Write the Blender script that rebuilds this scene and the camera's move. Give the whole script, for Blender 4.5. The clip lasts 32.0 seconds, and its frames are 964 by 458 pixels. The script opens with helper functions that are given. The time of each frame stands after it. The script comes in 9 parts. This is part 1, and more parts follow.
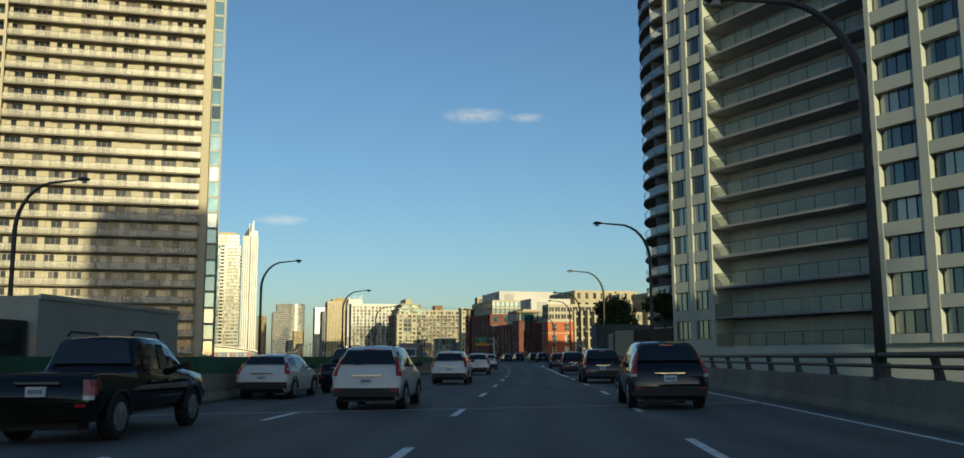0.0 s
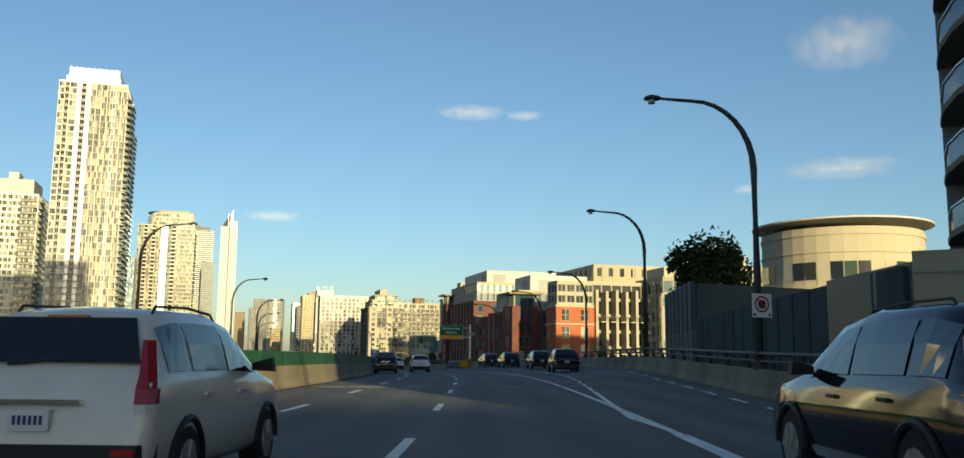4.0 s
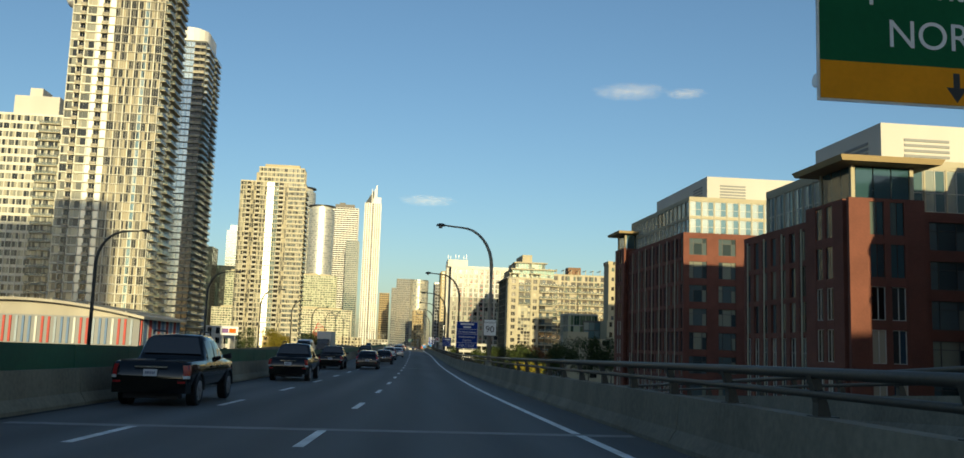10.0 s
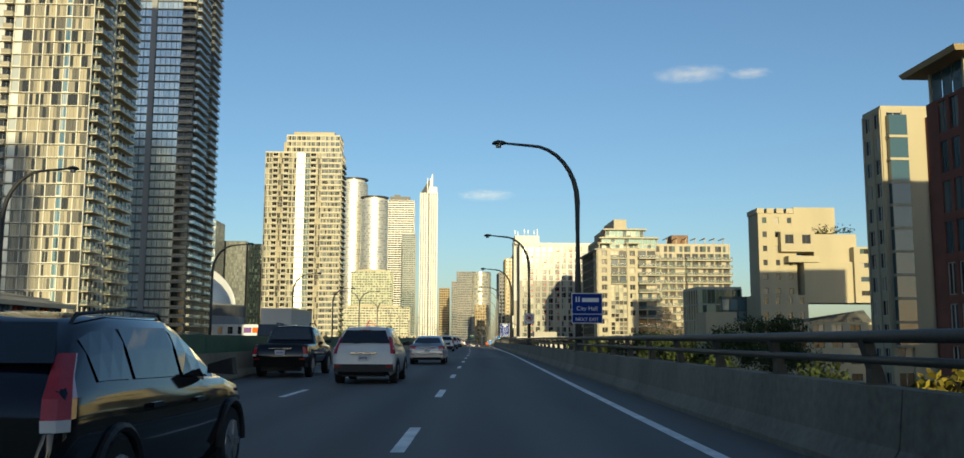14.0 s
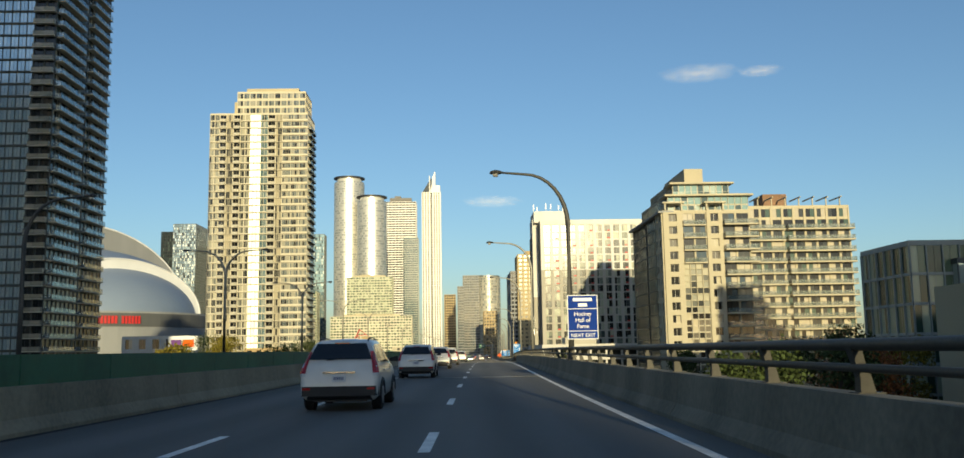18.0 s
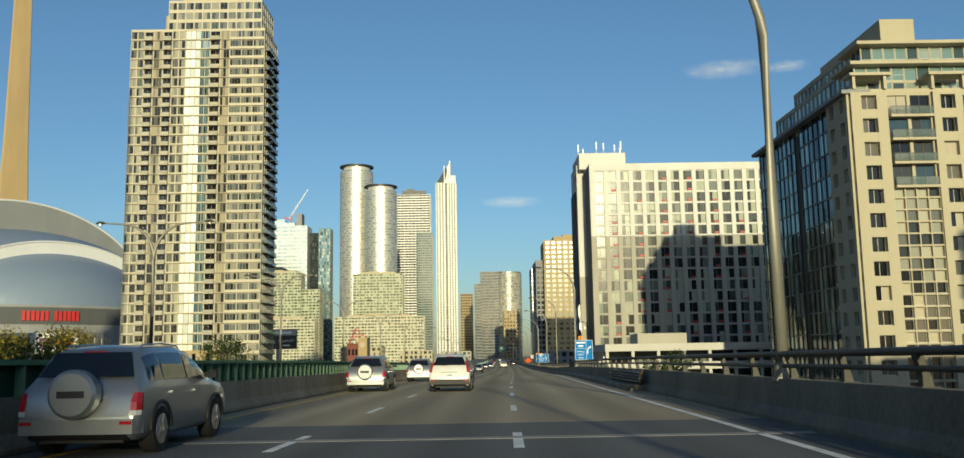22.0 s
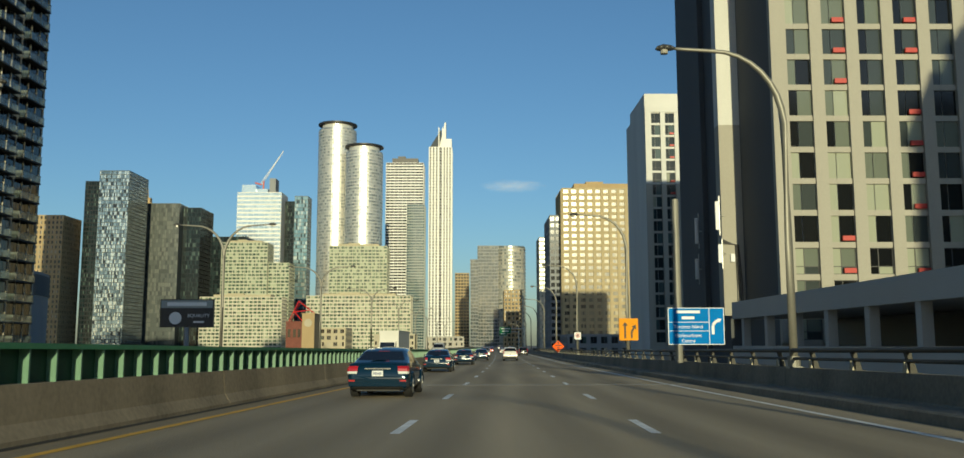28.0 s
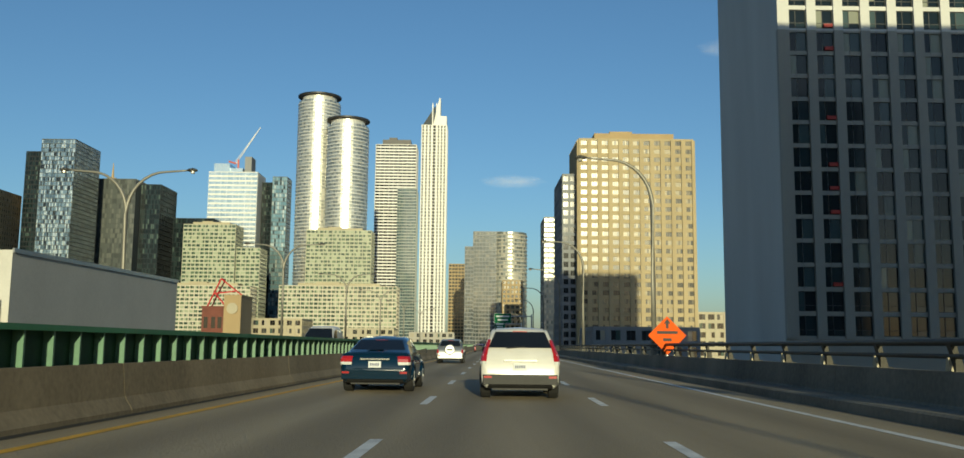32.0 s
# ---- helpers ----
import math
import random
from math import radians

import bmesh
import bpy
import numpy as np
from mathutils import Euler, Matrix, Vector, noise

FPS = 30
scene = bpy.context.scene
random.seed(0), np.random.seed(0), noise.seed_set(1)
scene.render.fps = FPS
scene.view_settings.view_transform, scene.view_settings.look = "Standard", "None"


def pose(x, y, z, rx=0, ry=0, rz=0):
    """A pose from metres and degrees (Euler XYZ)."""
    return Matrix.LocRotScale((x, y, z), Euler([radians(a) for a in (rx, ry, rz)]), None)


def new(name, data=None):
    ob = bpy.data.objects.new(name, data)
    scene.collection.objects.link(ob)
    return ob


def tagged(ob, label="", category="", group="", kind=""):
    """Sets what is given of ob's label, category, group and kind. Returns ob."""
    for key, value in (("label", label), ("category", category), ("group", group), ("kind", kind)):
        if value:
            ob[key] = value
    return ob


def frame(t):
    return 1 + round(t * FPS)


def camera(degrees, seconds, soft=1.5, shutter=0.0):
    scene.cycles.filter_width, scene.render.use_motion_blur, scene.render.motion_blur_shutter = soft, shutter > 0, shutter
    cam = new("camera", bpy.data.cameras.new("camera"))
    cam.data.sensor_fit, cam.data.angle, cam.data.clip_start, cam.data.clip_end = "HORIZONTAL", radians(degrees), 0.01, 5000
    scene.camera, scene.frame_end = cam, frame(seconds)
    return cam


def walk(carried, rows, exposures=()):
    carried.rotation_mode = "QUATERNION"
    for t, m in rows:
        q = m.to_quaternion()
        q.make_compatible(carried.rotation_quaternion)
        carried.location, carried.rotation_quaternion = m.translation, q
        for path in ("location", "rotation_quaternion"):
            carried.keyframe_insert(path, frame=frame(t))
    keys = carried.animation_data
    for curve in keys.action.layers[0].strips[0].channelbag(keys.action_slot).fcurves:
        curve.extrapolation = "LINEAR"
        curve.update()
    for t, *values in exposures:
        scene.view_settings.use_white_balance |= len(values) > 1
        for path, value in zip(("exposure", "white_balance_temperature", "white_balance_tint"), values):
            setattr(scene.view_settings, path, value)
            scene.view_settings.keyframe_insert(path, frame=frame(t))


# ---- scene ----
cam = camera(56.3, 32.0)
METRES, EYE, TILT, LEAN, TURN = 700.0, 1.346, 0.0, 0.0, -15.6
ROWS = [
    (0.0, 0.0, 0.0, 0.0, 0.04, 8.15, 0.29),
    (0.5, 0.0011, 0.0173, -0.0, -0.17, 7.86, -0.14),
    (1.0, 0.0022, 0.035, -0.0002, -0.1, 7.92, -0.39),
    (1.5, 0.0025, 0.0529, 0.0, -0.29, 8.07, -0.47),
    (2.0, 0.0036, 0.0698, -0.0001, -0.28, 8.2, -0.56),
    (2.5, 0.0044, 0.0862, -0.0, -0.27, 8.23, -0.54),
    (3.0, 0.005, 0.1025, -0.0, -0.25, 8.25, -0.49),
    (3.5, 0.0054, 0.1182, -0.0001, -0.33, 8.27, -0.54),
    (5.5, 0.0066, 0.1816, 0.0005, 0.03, 8.39, -0.89),
    (6.0, 0.0063, 0.1968, 0.0004, 0.37, 8.32, -1.22),
    (6.5, 0.006, 0.2116, 0.0004, 0.58, 8.2, -1.28),
    (7.0, 0.0055, 0.227, 0.0003, 1.25, 8.07, -1.55),
    (7.5, 0.0046, 0.2426, 0.0004, 2.25, 7.59, -1.66),
    (8.0, 0.0035, 0.2575, 0.0003, 4.45, 7.61, -1.84),
    (8.5, 0.0018, 0.2724, 0.0003, 5.35, 7.74, -1.76),
    (9.0, -0.0002, 0.2875, 0.0002, 6.54, 7.78, -1.89),
    (9.5, -0.0025, 0.3026, 0.0, 8.12, 7.43, -2.01),
    (10.0, -0.0057, 0.318, 0.0001, 9.42, 7.33, -1.86),
    (10.5, -0.009, 0.3331, -0.0003, 11.19, 7.48, -1.43),
    (11.0, -0.0127, 0.3489, -0.0006, 12.33, 7.58, -1.28),
    (11.5, -0.0163, 0.3644, -0.0008, 13.24, 7.36, -1.22),
    (12.0, -0.0203, 0.38, -0.0009, 13.43, 6.83, -1.18),
    (12.5, -0.0242, 0.3959, -0.0011, 13.42, 6.83, -1.04),
    (13.0, -0.0282, 0.4117, -0.0013, 13.39, 6.97, -0.75),
    (13.5, -0.0322, 0.4277, -0.0013, 13.42, 6.98, -0.42),
    (14.0, -0.0362, 0.444, -0.0014, 13.44, 7.06, -0.19),
    (14.5, -0.0403, 0.4599, -0.0014, 13.58, 7.05, 0.01),
    (16.5, -0.0563, 0.5293, -0.001, 13.75, 7.56, 0.79),
    (17.0, -0.0605, 0.5467, -0.0012, 13.9, 7.6, 0.85),
    (17.5, -0.0651, 0.564, -0.0011, 13.95, 7.59, 0.9),
    (18.0, -0.0699, 0.5816, -0.0011, 14.03, 7.69, 0.95),
    (18.5, -0.0739, 0.5985, -0.0012, 14.04, 7.82, 1.1),
    (19.0, -0.0783, 0.6156, -0.0012, 14.1, 7.7, 1.12),
    (19.5, -0.0831, 0.6329, -0.0007, 14.1, 7.66, 1.15),
    (20.0, -0.0872, 0.6497, -0.001, 14.18, 7.59, 1.17),
    (20.5, -0.0916, 0.6659, -0.0009, 14.36, 7.58, 1.28),
    (21.0, -0.0959, 0.6821, -0.0009, 14.42, 7.59, 1.26),
    (21.5, -0.1001, 0.6982, -0.001, 14.45, 7.73, 1.14),
    (22.0, -0.1044, 0.7139, -0.0012, 15.21, 7.96, 0.95),
    (22.5, -0.1086, 0.7299, -0.0012, 15.57, 8.09, 0.7),
    (23.0, -0.1126, 0.7459, -0.0013, 15.55, 8.17, 0.56),
    (23.5, -0.1166, 0.7616, -0.0014, 15.58, 8.08, 0.38),
    (24.0, -0.1207, 0.7772, -0.0016, 15.47, 7.76, 0.43),
    (24.5, -0.1247, 0.7925, -0.0017, 15.46, 7.72, 0.55),
    (25.0, -0.1287, 0.8079, -0.0019, 15.48, 7.68, 0.71),
    (25.5, -0.1327, 0.8232, -0.0021, 15.42, 7.63, 0.78),
    (27.5, -0.148, 0.884, -0.0032, 15.16, 7.11, 0.15),
    (28.0, -0.1517, 0.8996, -0.0034, 15.12, 7.28, 0.07),
    (28.5, -0.1555, 0.9151, -0.0036, 15.1, 7.29, -0.08),
    (29.0, -0.1592, 0.9307, -0.0038, 15.06, 7.3, -0.24),
    (29.5, -0.1631, 0.9474, -0.0039, 15.11, 7.38, -0.39),
    (30.0, -0.1668, 0.9631, -0.0039, 15.14, 7.26, -0.42),
    (30.5, -0.1707, 0.9786, -0.0041, 15.07, 7.17, -0.48),
    (31, -0.1745, 0.9945, -0.0042, 15.04, 7.16, -0.52),
    (31.5, -0.1783, 1.0104, -0.0044, 15.01, 7.18, -0.55),
    (32, -0.1821, 1.0262, -0.0045, 15.01, 7.22, -0.55),
]
EXPOSURES = [(0.0, -0.03, 6350, 5), (1.0, 0.22, 6600, 7), (3.0, 0.37, 6900, 6), (6.0, 0.22, 6850, 6), (8.0, 0.16, 7000, 7), (11.0, 0.16, 6750, 6), (14.0, 0.18, 6550, 8), (18.0, 0.14, 6600, 8), (21.0, -0.06, 6250, 5), (23.5, -0.15, 6100, 4), (28.0, -0.28, 5950, 2), (32.0, -0.23, 5950, 2)]
walk(cam, [(t, pose(0, 0, EYE, TILT, LEAN, TURN) @ pose(METRES * x, METRES * y, METRES * z, 90 + pitch, roll, yaw)) for t, x, y, z, yaw, pitch, roll in ROWS], EXPOSURES)

# ---- sky and sun ----
SUN_WAY = Vector((-0.07, 1.0, -0.163)).normalized()
world = bpy.data.worlds.new("evening_sky")
scene.world = world
world.use_nodes = True
wn = world.node_tree
sky = wn.nodes.new("ShaderNodeTexSky")
sky.sky_type = "NISHITA"
sky.sun_disc = False
sky.sun_elevation = math.asin(-SUN_WAY.z)
sky.sun_rotation = math.pi - 0.07
sky.air_density, sky.dust_density, sky.ozone_density = 1.0, 0.8, 3.2
wn.links.new(sky.outputs[0], wn.nodes["Background"].inputs[0])
wn.nodes["Background"].inputs[1].default_value = 0.138
sun_data = bpy.data.lights.new("sun", "SUN")
sun_data.energy, sun_data.angle, sun_data.color = 5.2, radians(0.6), (1.0, 0.85, 0.5)
sun = new("sun", sun_data)
sun.matrix_world = Matrix.Translation((0, -200, 300)) @ SUN_WAY.to_track_quat("-Z", "Y").to_matrix().to_4x4()

K = 1.077          # the plan below is drawn in units of K metres
GZ = -9.0          # street level, under the elevated road


# ---- materials ----
def material(name, base, rough=0.7, metal=0.0, vary=0.15, scale=0.5, bump=0.0, fine=12.0, spec=0.5, per="none", streak=0.0, coat=0.0, along=1.0):
    """A surface whose colour wanders at two scales, with an optional vertical streaking and fine relief."""
    m = bpy.data.materials.new(name)
    m.use_nodes = True
    nt = m.node_tree
    b = nt.nodes["Principled BSDF"]
    b.inputs["Roughness"].default_value, b.inputs["Metallic"].default_value = rough, metal
    b.inputs["Specular IOR Level"].default_value = spec
    b.inputs["Coat Weight"].default_value = coat
    co = nt.nodes.new("ShaderNodeTexCoord")
    big, small = nt.nodes.new("ShaderNodeTexNoise"), nt.nodes.new("ShaderNodeTexNoise")
    for n, sc in ((big, scale), (small, fine)):
        n.inputs["Scale"].default_value, n.inputs["Detail"].default_value = sc, 5
    nt.links.new(co.outputs["Object"], small.inputs["Vector"])
    if streak:
        mp = nt.nodes.new("ShaderNodeMapping")
        mp.inputs["Scale"].default_value = (1, along, streak)
        nt.links.new(co.outputs["Object"], mp.inputs["Vector"])
        nt.links.new(mp.outputs[0], big.inputs["Vector"])
    else:
        nt.links.new(co.outputs["Object"], big.inputs["Vector"])
    add = nt.nodes.new("ShaderNodeMath")
    add.operation = "MULTIPLY_ADD"
    add.inputs[1].default_value = 0.5
    nt.links.new(small.outputs[0], add.inputs[0])
    nt.links.new(big.outputs[0], add.inputs[2])
    last = add.outputs[0]
    if per != "none":
        src = nt.nodes.new("ShaderNodeObjectInfo" if per == "object" else "ShaderNodeNewGeometry")
        more = nt.nodes.new("ShaderNodeMath")
        more.operation = "MULTIPLY_ADD"
        more.inputs[1].default_value = 0.9
        nt.links.new(src.outputs["Random" if per == "object" else "Random Per Island"], more.inputs[0])
        nt.links.new(last, more.inputs[2])
        half = nt.nodes.new("ShaderNodeMath")
        half.operation = "MULTIPLY_ADD"
        half.inputs[1].default_value, half.inputs[2].default_value = 0.75, -0.12
        nt.links.new(more.outputs[0], half.inputs[0])
        last = half.outputs[0]
    ramp = nt.nodes.new("ShaderNodeMapRange")
    ramp.inputs["From Min"].default_value, ramp.inputs["From Max"].default_value = 0.45, 1.05
    ramp.inputs["To Min"].default_value, ramp.inputs["To Max"].default_value = 1 - vary, 1 + vary
    nt.links.new(last, ramp.inputs["Value"])
    hue = nt.nodes.new("ShaderNodeHueSaturation")
    hue.inputs["Color"].default_value = (*base, 1)
    nt.links.new(ramp.outputs[0], hue.inputs["Value"])
    nt.links.new(hue.outputs[0], b.inputs["Base Color"])
    if bump:
        bp = nt.nodes.new("ShaderNodeBump")
        bp.inputs["Strength"].default_value, bp.inputs["Distance"].default_value = bump, 0.03
        nt.links.new(small.outputs[0], bp.inputs["Height"])
        nt.links.new(bp.outputs[0], b.inputs["Normal"])
    return m


def window_glass(name, shades, rough=0.12, per="object", spec=0.55, metal=0.0, wave=0.0, clear=0.0):
    """Opaque facade glass over rooms and curtains; each pane takes one of the shades by chance."""
    m = bpy.data.materials.new(name)
    m.use_nodes = True
    nt = m.node_tree
    b = nt.nodes["Principled BSDF"]
    b.inputs["Roughness"].default_value, b.inputs["Specular IOR Level"].default_value = rough, spec
    b.inputs["Metallic"].default_value = metal
    b.inputs["Alpha"].default_value = 1 - clear
    src = nt.nodes.new("ShaderNodeNewGeometry")
    chance = src.outputs["Random Per Island"]
    if per == "object":
        # panes of one window differ, and so do windows that share a mesh
        ob, mul, fr = nt.nodes.new("ShaderNodeObjectInfo"), nt.nodes.new("ShaderNodeMath"), nt.nodes.new("ShaderNodeMath")
        mul.operation, fr.operation = "MULTIPLY_ADD", "FRACT"
        mul.inputs[1].default_value = 7.31
        nt.links.new(ob.outputs["Random"], mul.inputs[0])
        nt.links.new(chance, mul.inputs[2])
        nt.links.new(mul.outputs[0], fr.inputs[0])
        chance = fr.outputs[0]
    ramp = nt.nodes.new("ShaderNodeValToRGB")
    ramp.color_ramp.interpolation = "CONSTANT"
    el = ramp.color_ramp.elements
    el[0].position, el[0].color = 0.0, (*shades[0][1], 1)
    el.remove(el[1])
    at = shades[0][0]
    for share, colour in shades[1:]:
        e = el.new(at)
        e.color = (*colour, 1)
        at += share
    nt.links.new(chance, ramp.inputs[0])
    nt.links.new(ramp.outputs[0], b.inputs["Base Color"])
    if wave:
        co, ns, bp = nt.nodes.new("ShaderNodeTexCoord"), nt.nodes.new("ShaderNodeTexNoise"), nt.nodes.new("ShaderNodeBump")
        ns.inputs["Scale"].default_value = 0.35
        bp.inputs["Strength"].default_value, bp.inputs["Distance"].default_value = wave, 0.1
        nt.links.new(co.outputs["Object"], ns.inputs["Vector"])
        nt.links.new(ns.outputs[0], bp.inputs["Height"])
        nt.links.new(bp.outputs[0], b.inputs["Normal"])
    return m




def asphalt(name, base, bump):
    """Worn asphalt: wheel tracks and oil along each lane by the road's own coordinates, grain and patches over them."""
    m = material(name, base, 0.82, vary=0.32, scale=0.55, bump=bump, fine=30, streak=1, along=0.06)
    nt = m.node_tree
    hue = nt.nodes["Hue/Saturation/Value"]
    uv, sep, wave, slow, mix, last = [nt.nodes.new("ShaderNode" + k) for k in ("UVMap", "SeparateXYZ", "Math", "TexNoise", "Math", "Math")]
    nt.links.new(uv.outputs[0], sep.inputs[0])
    turn = nt.nodes.new("ShaderNodeMath")
    turn.operation, turn.inputs[1].default_value = "MULTIPLY", 4 * math.pi / 3.75
    nt.links.new(sep.outputs[0], turn.inputs[0])
    wave.operation = "COSINE"
    nt.links.new(turn.outputs[0], wave.inputs[0])
    slow.inputs["Scale"].default_value, slow.inputs["Detail"].default_value = 1.0, 4
    mp = nt.nodes.new("ShaderNodeMapping")
    mp.inputs["Scale"].default_value = (0.9, 0.035, 1)
    nt.links.new(uv.outputs[0], mp.inputs["Vector"])
    nt.links.new(mp.outputs[0], slow.inputs["Vector"])
    mix.operation = "MULTIPLY"
    nt.links.new(wave.outputs[0], mix.inputs[0])
    nt.links.new(slow.outputs[0], mix.inputs[1])
    last.operation, last.inputs[1].default_value, last.inputs[2].default_value = "MULTIPLY_ADD", 0.3, 1.0
    nt.links.new(mix.outputs[0], last.inputs[0])
    both = nt.nodes.new("ShaderNodeMath")
    both.operation = "MULTIPLY"
    old = hue.inputs["Value"].links[0].from_socket
    nt.links.new(old, both.inputs[0])
    nt.links.new(last.outputs[0], both.inputs[1])
    nt.links.new(both.outputs[0], hue.inputs["Value"])
    return m


ASPHALT = asphalt("asphalt", (0.108, 0.106, 0.1), 0.35)
# same worn surface, with the sun's warm brightness put into its colour
ASPHALT_SUNLIT = asphalt("pale_worn_asphalt", (0.32, 0.262, 0.17), 0.9)
LINE_WHITE = material("road_paint_white", (0.76, 0.75, 0.71), 0.6, vary=0.35, scale=2.0, fine=40)
LINE_YELLOW = material("road_paint_yellow", (0.75, 0.42, 0.03), 0.6, vary=0.3, scale=2.0, fine=40)
FOOT_STRIP = material("gutter_grime", (0.02, 0.019, 0.017), 0.9, vary=0.3, scale=0.8, fine=20)
JOINT = material("joint_concrete", (0.25, 0.245, 0.23), 0.85, vary=0.3, scale=1.5)
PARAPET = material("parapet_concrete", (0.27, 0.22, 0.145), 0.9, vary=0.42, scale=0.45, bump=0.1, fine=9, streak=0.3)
# right-hand parapets and kerb: shade of their road side put into the colour
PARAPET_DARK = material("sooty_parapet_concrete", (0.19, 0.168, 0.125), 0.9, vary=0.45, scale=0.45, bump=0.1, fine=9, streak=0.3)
DECK = material("deck_concrete", (0.33, 0.31, 0.28), 0.9, vary=0.25, scale=0.3)
RAIL = material("rail_steel", (0.055, 0.052, 0.043), 0.6, 0.3, vary=0.3, scale=0.6, bump=0.15, fine=14)
GALV = material("galvanised_steel", (0.48, 0.49, 0.5), 0.35, 0.85, vary=0.2, scale=1.2)
POLE = material("lamp_pole_steel", (0.055, 0.055, 0.052), 0.6, 0.2, vary=0.25, scale=0.7)
SCREEN = material("green_screen", (0.018, 0.11, 0.05), 0.6, vary=0.3, scale=0.5, fine=5)
FIN = material("green_fin", (0.13, 0.25, 0.16), 0.5, vary=0.2, scale=0.6)
GROUND = material("street_ground", (0.1, 0.095, 0.088), 0.95, vary=0.35, scale=0.02, fine=0.3)
LEAF = material("leaves", (0.036, 0.052, 0.015), 0.75, vary=0.5, scale=0.6, per="island", spec=0.2)
LEAF_RED = material("autumn_leaves", (0.17, 0.06, 0.018), 0.75, vary=0.5, scale=0.6, per="island", spec=0.2)
LEAF_YELLOW = material("yellowing_leaves", (0.15, 0.125, 0.018), 0.75, vary=0.5, scale=0.6, per="island", spec=0.2)
BARK = material("bark", (0.07, 0.055, 0.04), 0.95, vary=0.3, scale=2)
CREAM = material("cream_concrete", (0.42, 0.378, 0.275), 0.85, vary=0.12, scale=0.15, streak=0.2)
IVORY = material("ivory_precast", (0.52, 0.48, 0.375), 0.85, vary=0.12, scale=0.15, streak=0.2)
PALE = material("pale_concrete", (0.38, 0.36, 0.31), 0.85, vary=0.12, scale=0.15, streak=0.2)
BEIGE = material("beige_precast", (0.41, 0.36, 0.245), 0.88, vary=0.15, scale=0.12, streak=0.2)
TAN = material("tan_concrete", (0.37, 0.275, 0.145), 0.88, vary=0.15, scale=0.12, streak=0.2)
WHITE = material("white_wall_paint", (0.5, 0.49, 0.46), 0.8, vary=0.1, scale=0.12, streak=0.2)
GREY_WALL = material("grey_wall", (0.24, 0.25, 0.26), 0.8, vary=0.12, scale=0.12, streak=0.2)
GREY_PANEL = material("grey_green_panel", (0.3, 0.325, 0.305), 0.55, vary=0.12, scale=0.15, streak=0.2)
DARK_METAL = material("dark_metal", (0.03, 0.03, 0.033), 0.45, 0.4, vary=0.2)
BRICK = material("red_brick", (0.42, 0.115, 0.045), 0.9, vary=0.25, scale=0.5, bump=0.2, fine=8)
BRICK_DARK = material("dark_red_brick", (0.165, 0.058, 0.04), 0.9, vary=0.25, scale=0.5, bump=0.2, fine=8)
BRICK_BROWN = material("brown_brick", (0.2, 0.12, 0.075), 0.9, vary=0.25, scale=0.5, bump=0.2, fine=8)
STEEL_WHITE = material("white_steel", (0.7, 0.71, 0.72), 0.4, vary=0.08, scale=0.1)
DOME_PANEL = material("dome_membrane", (0.19, 0.245, 0.34), 0.5, vary=0.1, scale=0.02, spec=0.6)
G_DARK, G_MID, G_BLUE, G_CURTAIN, G_GREEN = (0.006, 0.007, 0.008), (0.035, 0.04, 0.04), (0.03, 0.06, 0.09), (0.4, 0.36, 0.28), (0.05, 0.085, 0.07)
GLASS_O = window_glass("window_glass", ((0.45, G_DARK), (0.25, G_MID), (0.12, G_BLUE), (0.18, G_CURTAIN)))
GLASS_I = window_glass("far_window_glass", ((0.4, G_DARK), (0.25, G_MID), (0.15, G_GREEN), (0.2, G_CURTAIN)), per="island")
GLASS_SHINY = window_glass("mirror_glass", ((0.4, (0.3, 0.32, 0.3)), (0.3, (0.16, 0.18, 0.17)), (0.3, (0.5, 0.47, 0.38))), rough=0.3, per="island", metal=0.35)
GLASS_TEAL = window_glass("teal_glass", ((0.5, (0.02, 0.05, 0.06)), (0.3, (0.03, 0.075, 0.09)), (0.2, (0.1, 0.13, 0.12))), rough=0.08, per="island", spec=1.0, wave=0.3)
GLASS_BLUE = window_glass("blue_glass", ((0.5, (0.06, 0.1, 0.15)), (0.3, (0.1, 0.15, 0.2)), (0.2, (0.16, 0.2, 0.23))), rough=0.07, per="island", metal=0.3, wave=0.2)
GLASS_BLACK = window_glass("black_glass", ((0.6, (0.012, 0.013, 0.015)), (0.4, (0.03, 0.032, 0.034))), rough=0.06, per="island")
RAIL_GLASS = window_glass("balcony_glass", ((0.5, (0.16, 0.2, 0.18)), (0.5, (0.24, 0.27, 0.24))), rough=0.08, per="object", spec=1.0, clear=0.62)
GLASS_HOTEL = window_glass("curtained_glass", ((0.24, (0.33, 0.35, 0.27)), (0.2, (0.14, 0.16, 0.13)), (0.2, (0.045, 0.055, 0.055)), (0.3, G_DARK)))
GLASS_FLAT = window_glass("apartment_glass", ((0.26, (0.42, 0.38, 0.28)), (0.24, (0.12, 0.11, 0.09)), (0.5, G_DARK)))
GLASS_BRIGHT = window_glass("bright_apartment_glass", ((0.3, (0.4, 0.38, 0.29)), (0.2, (0.28, 0.28, 0.23)), (0.22, (0.13, 0.135, 0.12)), (0.28, (0.03, 0.034, 0.036))), rough=0.14, metal=0.1)
